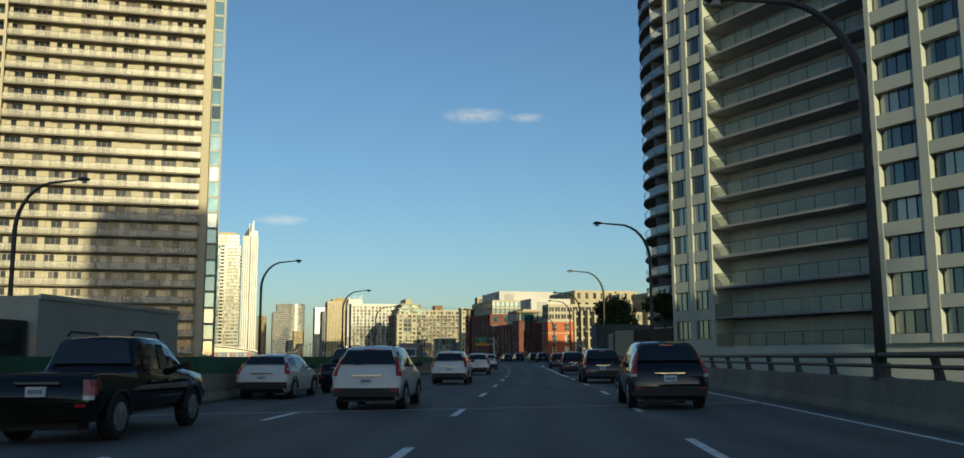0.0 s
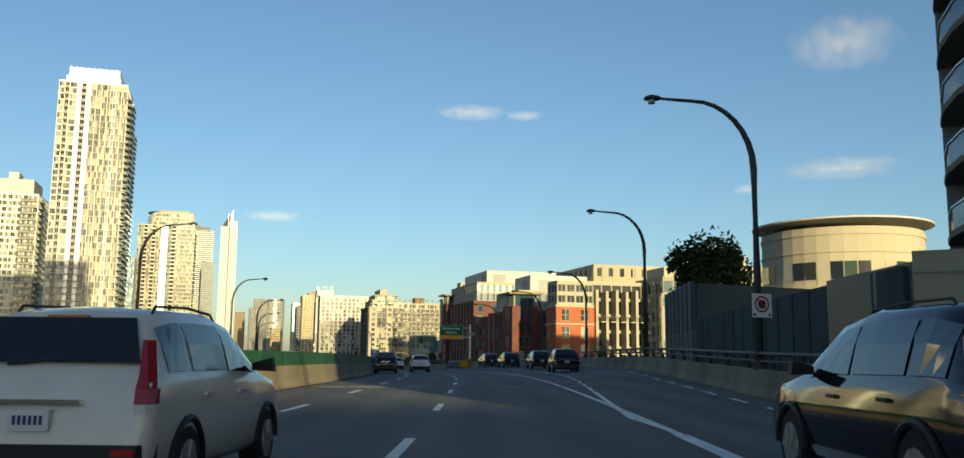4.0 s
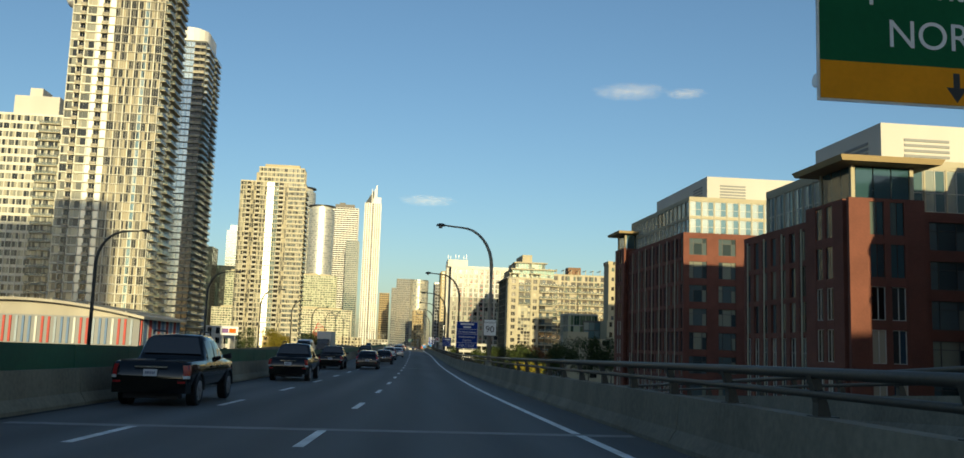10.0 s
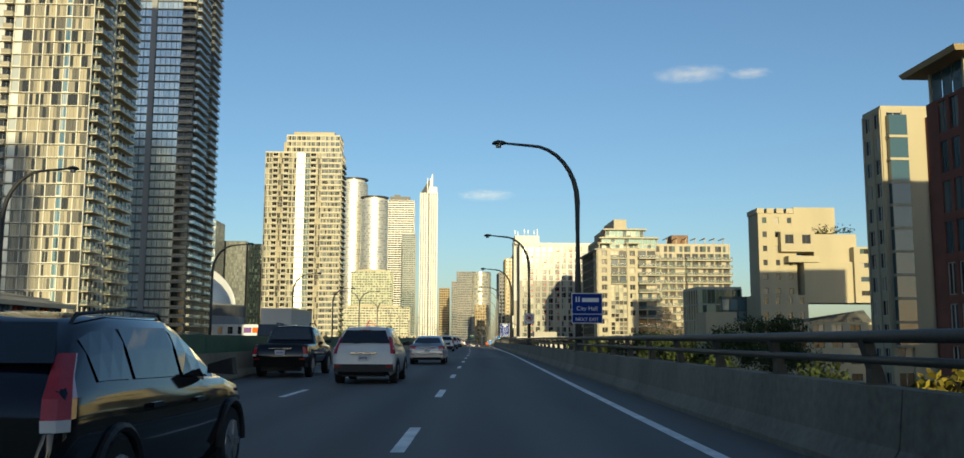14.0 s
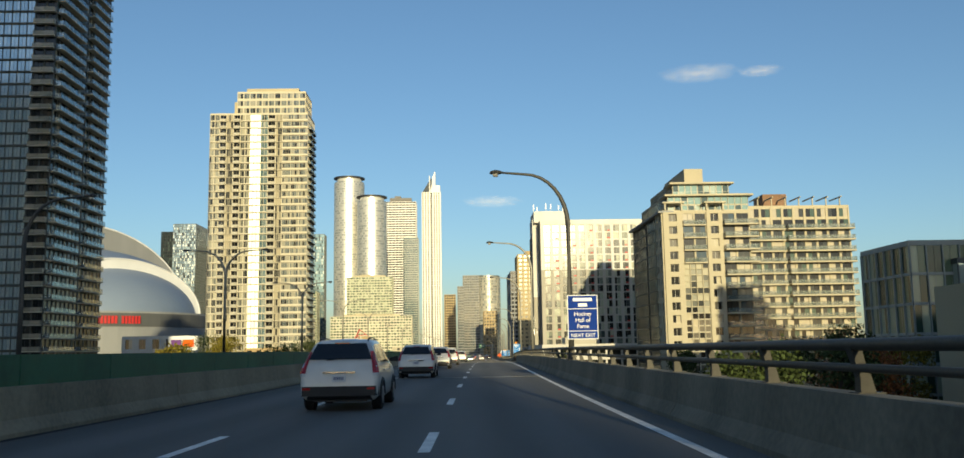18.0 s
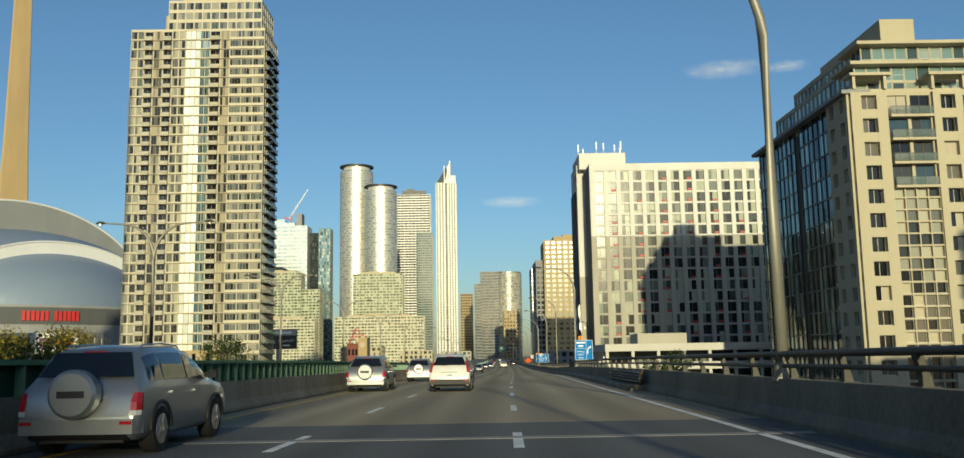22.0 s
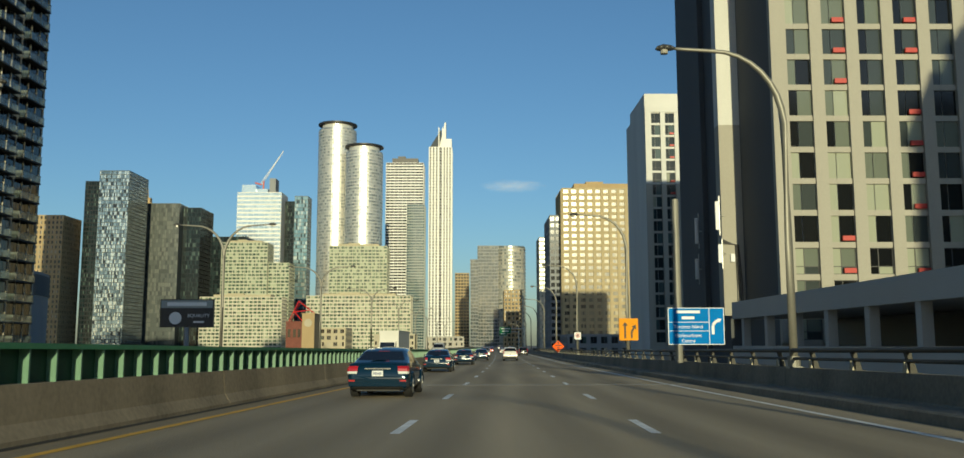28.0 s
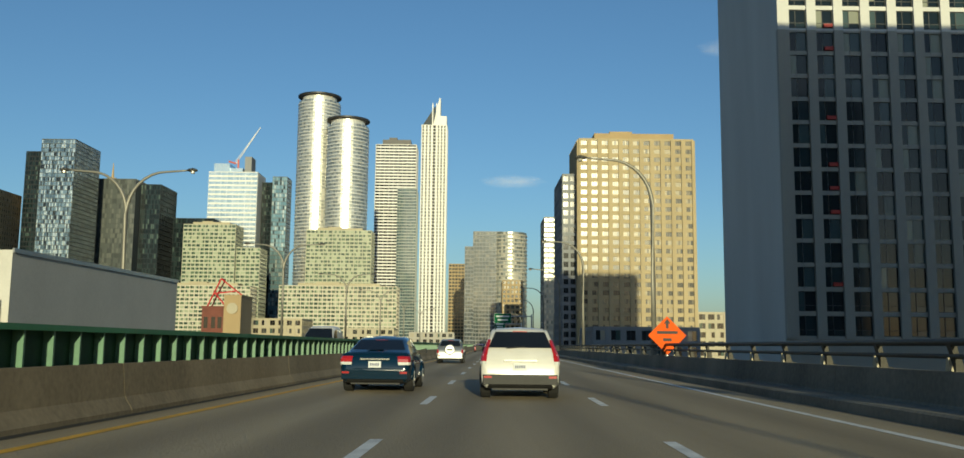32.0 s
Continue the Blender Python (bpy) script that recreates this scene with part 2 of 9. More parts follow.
GLASS_CELL = window_glass("panel_and_pane_glass", ((0.36, (0.37, 0.33, 0.235)), (0.16, (0.26, 0.24, 0.18)), (0.2, (0.12, 0.115, 0.095)), (0.28, (0.03, 0.032, 0.03))), rough=0.16)
GLASS_ROW = window_glass("blue_row_glass", ((0.3, (0.09, 0.11, 0.12)), (0.25, (0.18, 0.2, 0.19)), (0.25, (0.34, 0.33, 0.27)), (0.2, (0.03, 0.034, 0.036))), rough=0.12, metal=0.15)
GLASS_DIM = window_glass("sky_lit_glass", ((0.4, (0.16, 0.21, 0.23)), (0.25, (0.07, 0.1, 0.115)), (0.35, (0.42, 0.43, 0.36))), rough=0.08, metal=0.5)
OFFICE = material("dark_office_panel", (0.055, 0.066, 0.066), 0.5, vary=0.15, scale=0.15)
TAN_LIGHT = material("light_tan_concrete", (0.4, 0.325, 0.19), 0.88, vary=0.15, scale=0.12, streak=0.2)
GLASS_FLANK = window_glass("blue_flank_glass", ((0.34, (0.03, 0.055, 0.06)), (0.24, (0.12, 0.2, 0.22)), (0.22, (0.34, 0.4, 0.36)), (0.2, (0.012, 0.018, 0.018))), rough=0.06, per="island", metal=0.5, wave=0.35)
GLASS_SEA = window_glass("sea_green_glass", ((0.4, (0.16, 0.27, 0.31)), (0.3, (0.26, 0.38, 0.41)), (0.12, (0.05, 0.08, 0.09)), (0.18, (0.5, 0.56, 0.53))), rough=0.07, per="island", metal=0.5, wave=0.2)
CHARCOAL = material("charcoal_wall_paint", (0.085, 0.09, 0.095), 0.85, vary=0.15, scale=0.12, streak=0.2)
GREEN_RAIL = window_glass("green_rail_glass", ((0.5, (0.1, 0.15, 0.13)), (0.5, (0.16, 0.21, 0.17))), rough=0.05, spec=1.0, clear=0.8, metal=0.3)
SLAB_GREY = material("grey_slab_concrete", (0.17, 0.155, 0.12), 0.9, vary=0.15, scale=0.3)
GLASS_GREY = window_glass("grey_tower_glass", ((0.5, (0.05, 0.065, 0.07)), (0.3, (0.09, 0.1, 0.1)), (0.2, (0.16, 0.16, 0.14))), rough=0.06, per="island", metal=0.1)
GLASS_SKY = window_glass("sky_mirror_glass", ((0.6, (0.5, 0.58, 0.62)), (0.4, (0.4, 0.5, 0.56))), rough=0.16, per="island", metal=0.75, wave=0.15)
GLASS_LEAF = window_glass("green_tower_glass", ((0.45, (0.02, 0.05, 0.035)), (0.3, (0.09, 0.14, 0.085)), (0.25, (0.34, 0.38, 0.27))), rough=0.15, per="island")
STEEL_BAND = material("brushed_steel_band", (0.66, 0.65, 0.6), 0.36, 0.35, vary=0.12, scale=0.3)
WHITE_TOWER = material("white_tower_panel", (0.74, 0.73, 0.69), 0.6, vary=0.08, scale=0.12, streak=0.2)
MIST_PANEL = material("pale_grey_green_panel", (0.41, 0.44, 0.395), 0.5, vary=0.1, scale=0.15, streak=0.2)
GLASS_TAN = window_glass("tan_tower_glass", ((0.3, (0.3, 0.26, 0.17)), (0.3, (0.13, 0.115, 0.08)), (0.4, (0.035, 0.034, 0.03))), rough=0.2, per="island", spec=0.3)
BLACK_PANEL = material("black_office_panel", (0.016, 0.02, 0.023), 0.6, vary=0.15, scale=0.15, spec=0.2)
GLASS_NIGHT = window_glass("dark_teal_glass", ((0.5, (0.008, 0.014, 0.016)), (0.25, (0.02, 0.035, 0.038)), (0.15, (0.06, 0.09, 0.09)), (0.1, (0.25, 0.26, 0.2))), rough=0.1, per="object", spec=0.35)
GLASS_OFFICE = window_glass("office_glass", ((0.6, (0.008, 0.014, 0.016)), (0.3, (0.02, 0.034, 0.036)), (0.1, (0.07, 0.1, 0.09))), rough=0.08, per="island", spec=0.3)
GLASS_GLINT = window_glass("bright_mirror_glass", ((0.4, (0.6, 0.6, 0.54)), (0.35, (0.4, 0.42, 0.4)), (0.25, (0.74, 0.72, 0.64))), rough=0.36, per="island", metal=0.85, wave=0.1)
PALE_GREEN = material("pale_green_panel", (0.4, 0.405, 0.3), 0.8, vary=0.12, scale=0.15, streak=0.2)
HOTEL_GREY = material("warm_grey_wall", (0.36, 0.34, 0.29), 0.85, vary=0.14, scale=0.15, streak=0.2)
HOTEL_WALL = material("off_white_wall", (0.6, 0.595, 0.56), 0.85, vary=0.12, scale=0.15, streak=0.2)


# ---- mesh tools ----
class Shape:
    """Collects boxes, tubes and polygons for one mesh."""

    def __init__(self):
        self.v, self.f, self.m = [], [], []
        self.grid = None
        self.sides = []

    def poly(self, pts, mi=0):
        n = len(self.v)
        self.v += [tuple(p) for p in pts]
        self.f.append(tuple(range(n, n + len(pts))))
        self.m.append(mi)

    def hull(self, a, b, mi=0, caps=True):
        """Joins two rings of equal length by quads, and closes both ends."""
        n, k = len(self.v), len(a)
        self.v += [tuple(p) for p in a] + [tuple(p) for p in b]
        for i in range(k):
            j = (i + 1) % k
            self.f.append((n + i, n + j, n + k + j, n + k + i))
            self.m.append(mi)
        if caps:
            self.f += [tuple(range(n + k - 1, n - 1, -1)), tuple(range(n + k, n + 2 * k))]
            self.m += [mi, mi]

    def box(self, x0, x1, y0, y1, z0, z1, mi=0):
        self.hull([(x0, y0, z0), (x1, y0, z0), (x1, y1, z0), (x0, y1, z0)], [(x0, y0, z1), (x1, y0, z1), (x1, y1, z1), (x0, y1, z1)], mi)

    def on(self, face, a0, a1, z0, z1, d0, d1, mi=0):
        """A box on a face (origin, along, outward): a along it, z up, d outward."""
        o, u, n = face
        ring = [(a0, d1), (a1, d1), (a1, d0), (a0, d0)]
        pts = [(o[0] + u[0] * a + n[0] * d, o[1] + u[1] * a + n[1] * d) for a, d in ring]
        self.hull([(*p, z0) for p in pts], [(*p, z1) for p in pts], mi)

    def pane(self, face, a0, a1, z0, z1, d, mi=0):
        o, u, n = face
        p = [(o[0] + u[0] * a + n[0] * d, o[1] + u[1] * a + n[1] * d) for a in (a0, a1)]
        self.poly([(*p[0], z0), (*p[1], z0), (*p[1], z1), (*p[0], z1)], mi)

    def tube(self, pts, r, sides=8, mi=0, r1=None):
        pts = [Vector(p) for p in pts]
        rings = []
        for i, p in enumerate(pts):
            d = (pts[min(i + 1, len(pts) - 1)] - pts[max(i - 1, 0)]).normalized()
            a = d.cross(Vector((0, 0, 1)))
            a = a.normalized() if a.length > 1e-3 else Vector((1, 0, 0))
            b = a.cross(d)
            rr = r if r1 is None else r + (r1 - r) * i / (len(pts) - 1)
            rings.append([p + rr * (math.cos(6.28318 * k / sides) * a + math.sin(6.28318 * k / sides) * b) for k in range(sides)])
        n = len(self.v)
        for ring in rings:
            self.v += [tuple(q) for q in ring]
        for i in range(len(rings) - 1):
            for k in range(sides):
                j = (k + 1) % sides
                self.f.append((n + i * sides + k, n + i * sides + j, n + (i + 1) * sides + j, n + (i + 1) * sides + k))
                self.m.append(mi)
        e = n + (len(rings) - 1) * sides
        self.f += [tuple(range(n + sides - 1, n - 1, -1)), tuple(range(e, e + sides))]
        self.m += [mi, mi]

    def drum(self, cx, cy, r, z0, z1, sides=24, mi=0, r1=None, squash=1.0):
        ring = lambda rr, z: [(cx + rr * math.cos(6.28318 * k / sides), cy + squash * rr * math.sin(6.28318 * k / sides), z) for k in range(sides)]
        self.hull(ring(r, z0), ring(r if r1 is None else r1, z1), mi)

    def mesh(self, name, mats, smooth=False):
        me = bpy.data.meshes.new(name)
        me.from_pydata(self.v, [], self.f)
        for m in mats if isinstance(mats, (list, tuple)) else [mats]:
            me.materials.append(m)
        me.polygons.foreach_set("material_index", self.m)
        if smooth:
            me.polygons.foreach_set("use_smooth", [True] * len(self.f))
        me.update()
        return me


def thing(name, x, y, z, label, category, group="", kind="", turn=0):
    """An empty at the base of a thing, which holds its parts."""
    e = new(name)
    e.empty_display_size = 0.3
    e.matrix_world = pose(x, y, z, 0, 0, turn)
    return tagged(e, label, category, group, kind)


def part(name, shape, mats, parent, label="", at=None, smooth=False, kind=""):
    """One mesh under a thing or a part; shape is a Shape, or a mesh that alike parts share."""
    if isinstance(shape, Shape) and shape.grid:
        part("wall_grid", shape.grid, mats, parent, kind="stuff")
    if isinstance(shape, Shape):
        for nm, side in shape.sides:
            part(nm, side, mats, parent)
    me = shape if isinstance(shape, bpy.types.Mesh) else shape.mesh(name, mats, smooth)
    ob = new(name, me)
    ob.parent = parent
    if at is not None:
        ob.matrix_basis = at
    return tagged(ob, label, kind=kind)


def solo(name, shape, mats, label, category, group="", kind="", at=None, smooth=False):
    """A thing that is one mesh."""
    me = shape if isinstance(shape, bpy.types.Mesh) else shape.mesh(name, mats, smooth)
    ob = new(name, me)
    if at is not None:
        ob.matrix_basis = at
    return tagged(ob, label, category, group, kind)


# ---- the line of the road ----
KNOTS = [-60, 0, 30, 60, 93, 118, 140, 165, 195, 235, 270, 305, 365, 410, 460, 510, 557, 602, 650, 690, 750, 900, 1150, 1500]
EDGE_R = [-18, 2.3, 13, 22.5, 33.3, 40.6, 46.7, 51.9, 55.2, 55.8, 57.0, 58.2, 60.4, 61.4, 63.3, 65, 67.3, 69, 70.3, 71.2, 72.8, 76.5, 82, 90]
DASH_R = [-22, -1.9, 8.4, 18.6, 29, 36, 41.8, 46.5, 49.9, 52.1, 53.5, 54.8, 56.9, 58, 59.4, 61.1, 63.2, 65, 66.7, 67.9, 69.5, 73.2, 78.7, 86.7]
DASH_L = [-26, -5.8, 4.3, 15, 25.6, 32.8, 38.6, 43.3, 46.9, 48.9, 50.3, 51.5, 53.6, 54.8, 55.9, 57.4, 59, 61, 63, 64.4, 66, 69.7, 75, 83]
WALL_L = [-30.5, -10, 0, 11.3, 22.6, 30, 36, 40.6, 44.6, 46.1, 47.2, 48.3, 50.1, 51.4, 52.3, 53.3, 54.4, 56.2, 58.4, 60, 62, 65.8, 71, 79]
WALL_R = [-17, 3.3, 14, 23.5, 34, 41, 47, 52.3, 55.9, 57.2, 58.1, 59.1, 60.9, 62.1, 64.1, 66.3, 68.8, 70.5, 71.8, 72.7, 74.3, 78, 83.5, 91.5]
RAMP_L = [(98, 34.4), (118, 41.6), (132, 46.6), (139, 48.4), (152, 51.5), (168, 54.8), (181, 56.8), (190, 57.6), (198, 57.9), (215, 58.9), (235, 60.2), (270, 61.8), (320, 63.4)]
RAMP_R = [(-60, -14), (0, 6.3), (30, 16.8), (60, 26.3), (73, 31), (93, 36.6), (118, 45.2), (136, 51.2), (142, 52.5), (154, 55.1), (168, 57.6), (181, 59.1), (193, 60.1), (205, 60.4), (218, 61.0), (235, 62.8), (270, 65.0), (320, 67.0)]
HEIGHT = [(-60, -0.05), (83, 0.05), (122, 0.22), (160, 0.15), (200, 0.0), (241, -0.55), (284, -0.9), (330, -0.8), (422, -0.68), (465, -0.75), (508, -1.05), (549, -1.5), (590, -2.2), (632, -2.55), (672, -2.8), (800, -3.2), (1500, -3.6)]


def smooth_line(ys, xs):
    """A gentle curve through the knots: y in metres to x in metres."""
    fine = np.arange(ys[0], ys[-1] + 1, 2.0)
    v = np.interp(fine, ys, xs)
    pad = 5
    for _ in range(2):
        ext = np.concatenate([2 * v[0] - v[pad:0:-1], v, 2 * v[-1] - v[-2:-pad - 2:-1]])
        v = np.convolve(ext, np.ones(2 * pad + 1) / (2 * pad + 1), "valid")
    return lambda y: float(np.interp(y / K, fine, v)) * K


edge_r, dash_r, dash_l, wall_l, wall_r = [smooth_line(KNOTS, xs) for xs in (EDGE_R, DASH_R, DASH_L, WALL_L, WALL_R)]
ramp_l, ramp_r = [smooth_line([a for a, b in t], [b for a, b in t]) for t in (RAMP_L, RAMP_R)]
road_z = smooth_line([a for a, b in HEIGHT], [b for a, b in HEIGHT])


def bank(x, y):
    """How far the outside of the left-hand bend is raised beyond the edge line."""
    return 0.10 * max(0.0, x - edge_r(y) - 0.15) * min(1.0, max(0.0, (y / K - 100) / 30))


def ramp_fall(x, y):
    """The exit lane and ramp: banked with the road, then falling away beside it."""
    return road_z(y) + bank(x, y) - 0.045 * max(0.0, y - 205 * K) ** 1.02


def ramp_z(y):
    return ramp_fall(ramp_r(y) + 0.5, y)


def ramp_inner_z(y):
    return ramp_fall(ramp_l(y), y)


def offset(line, y, d):
    """The point d metres to the right of a line, at y along it."""
    s = line(y + 0.5) - line(y - 0.5)
    k = 1 / math.hypot(1, s)
    return line(y) + d * k, y - d * s * k


def strip(shape, line, y0, y1, section, z_of=road_z, step=4.0, mi=0, closed=True):
    """Sweeps a cross-section, pairs of (metres to the right, height), along a line."""
    n = max(1, round((y1 - y0) / step))
    base, k = len(shape.v), len(section)
    for i in range(n + 1):
        y = y0 + (y1 - y0) * i / n
        z = z_of(y)
        for d, h in section:
            px, py = offset(line, y, d)
            shape.v.append((px, py, z + h))
    for i in range(n):
        for j in range(k if closed else k - 1):
            a, b = base + i * k + j, base + i * k + (j + 1) % k
            shape.f.append((a, a + k, b + k, b))
            shape.m.append(mi)
    if closed:
        shape.f += [tuple(range(base, base + k)), tuple(range(base + n * k + k - 1, base + n * k - 1, -1))]
        shape.m += [mi, mi]


Y_END = 1400 * K
GORE = 203 * K

# ground, one sheet out to the horizon
g = Shape()
g.box(-4200, 4200, -1500, 4600, GZ - 1, GZ)
solo("ground", g, GROUND, "grey-brown city ground of streets and lots below the elevated road", "ground", kind="structure")

# the carriageway: dark asphalt, from the joint at PALE_FROM coloured paler for low sun
PALE_FROM = 480 * K
ys = [float(y) for y in np.arange(-55 * K, Y_END, 4.0)]


def deck_edges(y):
    """Across the deck at y: (x, z) at the median, at the edge line and at the outside."""
    z = road_z(y)
    right = ramp_r(y) + 1.2 if y < GORE else wall_r(y) + 0.2
    mid = min(edge_r(y) + 0.15, right - 0.05)
    return [(wall_l(y) - 0.1, z), (mid, z), (right, z + (bank(right, y) if y < GORE else 0.0))]


r = Shape()
for y0, y1 in zip(ys[:-1], ys[1:]):
    a, b = deck_edges(y0), deck_edges(y1)
    top = 2 if y0 > PALE_FROM else 0
    for k in (0, 1):
        r.poly([(a[k][0], y0, a[k][1]), (a[k + 1][0], y0, a[k + 1][1]), (b[k + 1][0], y1, b[k + 1][1]), (b[k][0], y1, b[k][1])], top)
    low = lambda e: (e[0], e[1] - 1.3)
    (xa, za), (xb, zb), (xc, zc), (xd, zd) = low(a[0]), low(a[2]), low(b[0]), low(b[2])
    r.poly([(xb, y0, zb), (xa, y0, za), (xc, y1, zc), (xd, y1, zd)], 1)
    r.poly([(xb, y0, zb), (xd, y1, zd), (xd, y1, zd + 1.3), (xb, y0, zb + 1.3)], 1)
    r.poly([(xc, y1, zc), (xa, y0, za), (xa, y0, za + 1.3), (xc, y1, zc + 1.3)], 1)
road = solo("road", r, [ASPHALT, DECK, ASPHALT_SUNLIT], "dark worn asphalt carriageway of an elevated expressway", "road", kind="structure")
lay = road.data.uv_layers.new(name="UVMap")
across = [(v.co.x - dash_l(v.co.y), v.co.y) for v in road.data.vertices]
lay.data.foreach_set("uv", [c for lp in road.data.loops for c in across[lp.vertex_index]])

# exit ramp, falling away beside the main road
r = Shape()
for y0, y1 in zip(ys[:-1], ys[1:]):
    if y0 < GORE - 4 or y1 > 318 * K:
        continue
    q = []
    for y in (y0, y1):
        left, right = max(ramp_l(y) - 1.2, wall_r(y) + 0.75), ramp_r(y) + 1.2
        q += [(left, y, ramp_fall(left, y) - 0.004), (right, y, ramp_fall(right, y) - 0.004)]
    a, b, c, d = q
    low = lambda p: (p[0], p[1], p[2] - 1.0)
    r.poly([a, b, d, c])
    r.poly([low(b), low(a), low(c), low(d)], 1)
    r.poly([low(b), low(d), d, b], 1)
    r.poly([low(c), low(a), a, c], 1)
solo("exit_ramp", r, [ASPHALT, DECK], "dark asphalt exit ramp that descends beside the expressway", "road", kind="structure")

# opposite carriageway
r = Shape()
strip(r, wall_l, -50, Y_END, [(-14.5, 0.0), (-0.9, 0.0), (-0.9, -1.3), (-14.5, -1.3)])
solo("road_opposite", r, ASPHALT, "dark asphalt opposite carriageway beyond the median", "road", kind="structure")

# ---- paint on the road ----
def paint(name, line, y0, y1, d, w, mat, label, z_of=road_z):
    p = Shape()
    strip(p, line, y0, y1, [(d - w / 2, 0.006), (d + w / 2, 0.006)], z_of, 3.0, closed=False)
    for i, f in enumerate(p.f):
        p.f[i] = f[::-1]
    solo(name, p, mat, label, "road marking", kind="structure")


paint("exit_line", edge_r, 53.7 * K, 96 * K, 0, 0.27, LINE_WHITE, "broad solid white line before the exit gore")
paint("edge_line", edge_r, 96 * K, Y_END, 0, 0.18, LINE_WHITE, "solid white edge line, worn in places")
paint("ramp_edge_line", ramp_l, 97 * K, 315 * K, 0, 0.16, LINE_WHITE, "solid white line along the exit ramp", ramp_inner_z)
paint("ramp_outer_line", ramp_r, -50, 315 * K, 0, 0.14, LINE_WHITE, "solid white outer edge line", lambda y: ramp_fall(ramp_r(y), y))
paint("gutter_strip", wall_l, -50, Y_END, 0.1, 0.2, FOOT_STRIP, "dark gutter strip along the median barrier")
paint("median_line_yellow", wall_l, 452 * K, Y_END, 0.85, 0.19, LINE_YELLOW, "solid yellow line along the median kerb")


# where a dash begins, and how many follow until the next such place
DASH_RUNS = ((-17.7, 10), (74.8, 13), (195.0, 11), (294.3, 10), (387.9, 5), (437.1, 4), (478.2, 12), (593.6, 7), (663.8, 11), (767.0, 1))


def dashes(name, line, y1, group):
    for (y0, n), (ye, _) in zip(DASH_RUNS[:-1], DASH_RUNS[1:]):
        for i in range(n):
            y = (y0 + (ye - y0) * i / n) * K
            if y > y1:
                return
            p = Shape()
            strip(p, line, y, y + 3.0, [(-0.085, 0.006), (0.085, 0.006)], road_z, 3.0, closed=False)
            p.f = [f[::-1] for f in p.f]
            solo(name, p, LINE_WHITE, "white lane dash painted on asphalt", "road marking", group, "structure")


dashes("lane_dash", dash_r, 770 * K, "lane dashes, right line")
dashes("lane_dash", dash_l, 770 * K, "lane dashes, left line")
dashes("lane_dash", edge_r, 49 * K, "lane dashes, exit lane")
# turn arrow painted in the exit lane
p = Shape()
ay = 34.6 * K
ax, tilt = edge_r(ay) + 1.4, math.atan((ramp_r(ay + 2) - ramp_r(ay - 2)) / 4)
for q in ([(-0.1, -1.6), (0.1, -1.6), (0.1, 0.3), (-0.1, 0.3)], [(-0.1, 0.3), (0.1, 0.3), (0.55, 0.75), (0.55, 1.05)], [(0.45, 0.35), (1.15, 0.9), (0.45, 1.45)]):
    p.poly([(ax + a * math.cos(tilt) + c * math.sin(tilt), ay - a * math.sin(tilt) + c * math.cos(tilt), road_z(ay) + 0.012) for a, c in q])
solo("turn_arrow", p, LINE_WHITE, "white bent arrow painted in the exit lane", "road marking", kind="structure")
# expansion joints across the deck
for yj in (22, 79.6, 118, 154.6, 216, 276, 345, 419, 480, 550, 624, 680, 745):
    p = Shape()
    y = yj * K
    a, b = wall_l(y) + 0.5, (ramp_r(y) + 0.5 if y < GORE else wall_r(y) - 0.1)
    m = min(edge_r(y) + 0.15, b - 0.02)
    for x0, x1 in ((a, m), (m, b)):
        lift = lambda x: road_z(y) + (bank(x, y) if y < GORE else 0.0)
        p.hull([(x0, y - 0.2, lift(x0) - 0.1), (x1, y - 0.2, lift(x1) - 0.1), (x1, y + 0.2, lift(x1) - 0.1), (x0, y + 0.2, lift(x0) - 0.1)],
               [(x0, y - 0.2, lift(x0) + 0.007), (x1, y - 0.2, lift(x1) + 0.007), (x1, y + 0.2, lift(x1) + 0.007), (x0, y + 0.2, lift(x0) + 0.007)])
    solo("expansion_joint", p, JOINT, "pale concrete expansion joint across the asphalt", "road joint", "expansion joints", "structure")

# ---- parapets and the median ----
TRIM_RUST = material("rusty_post", (0.1, 0.07, 0.05), 0.85, vary=0.3, scale=2)
PROFILE_R = [(0.0, -0.3), (0.0, 0.08), (0.14, 0.3), (0.2, 0.86), (0.5, 0.86), (0.55, -1.3)]
PROFILE_L = [(0.0, -0.3), (-0.55, -1.3), (-0.5, 0.86), (-0.2, 0.86), (-0.14, 0.3), (0.0, 0.08)]


def parapet(name, line, y0, y1, section, label, z_of=road_z, length=12.0, mat=PARAPET):
    """A run of cast parapet panels with open joints."""
    root = thing(name, 0, 0, 0, label, "parapet", kind="structure")
    y = y0
    while y < y1:
        p = Shape()
        strip(p, line, y, min(y + length, y1) - 0.03, section, z_of, step=4)
        part("panel", p, mat, root)
        y += length


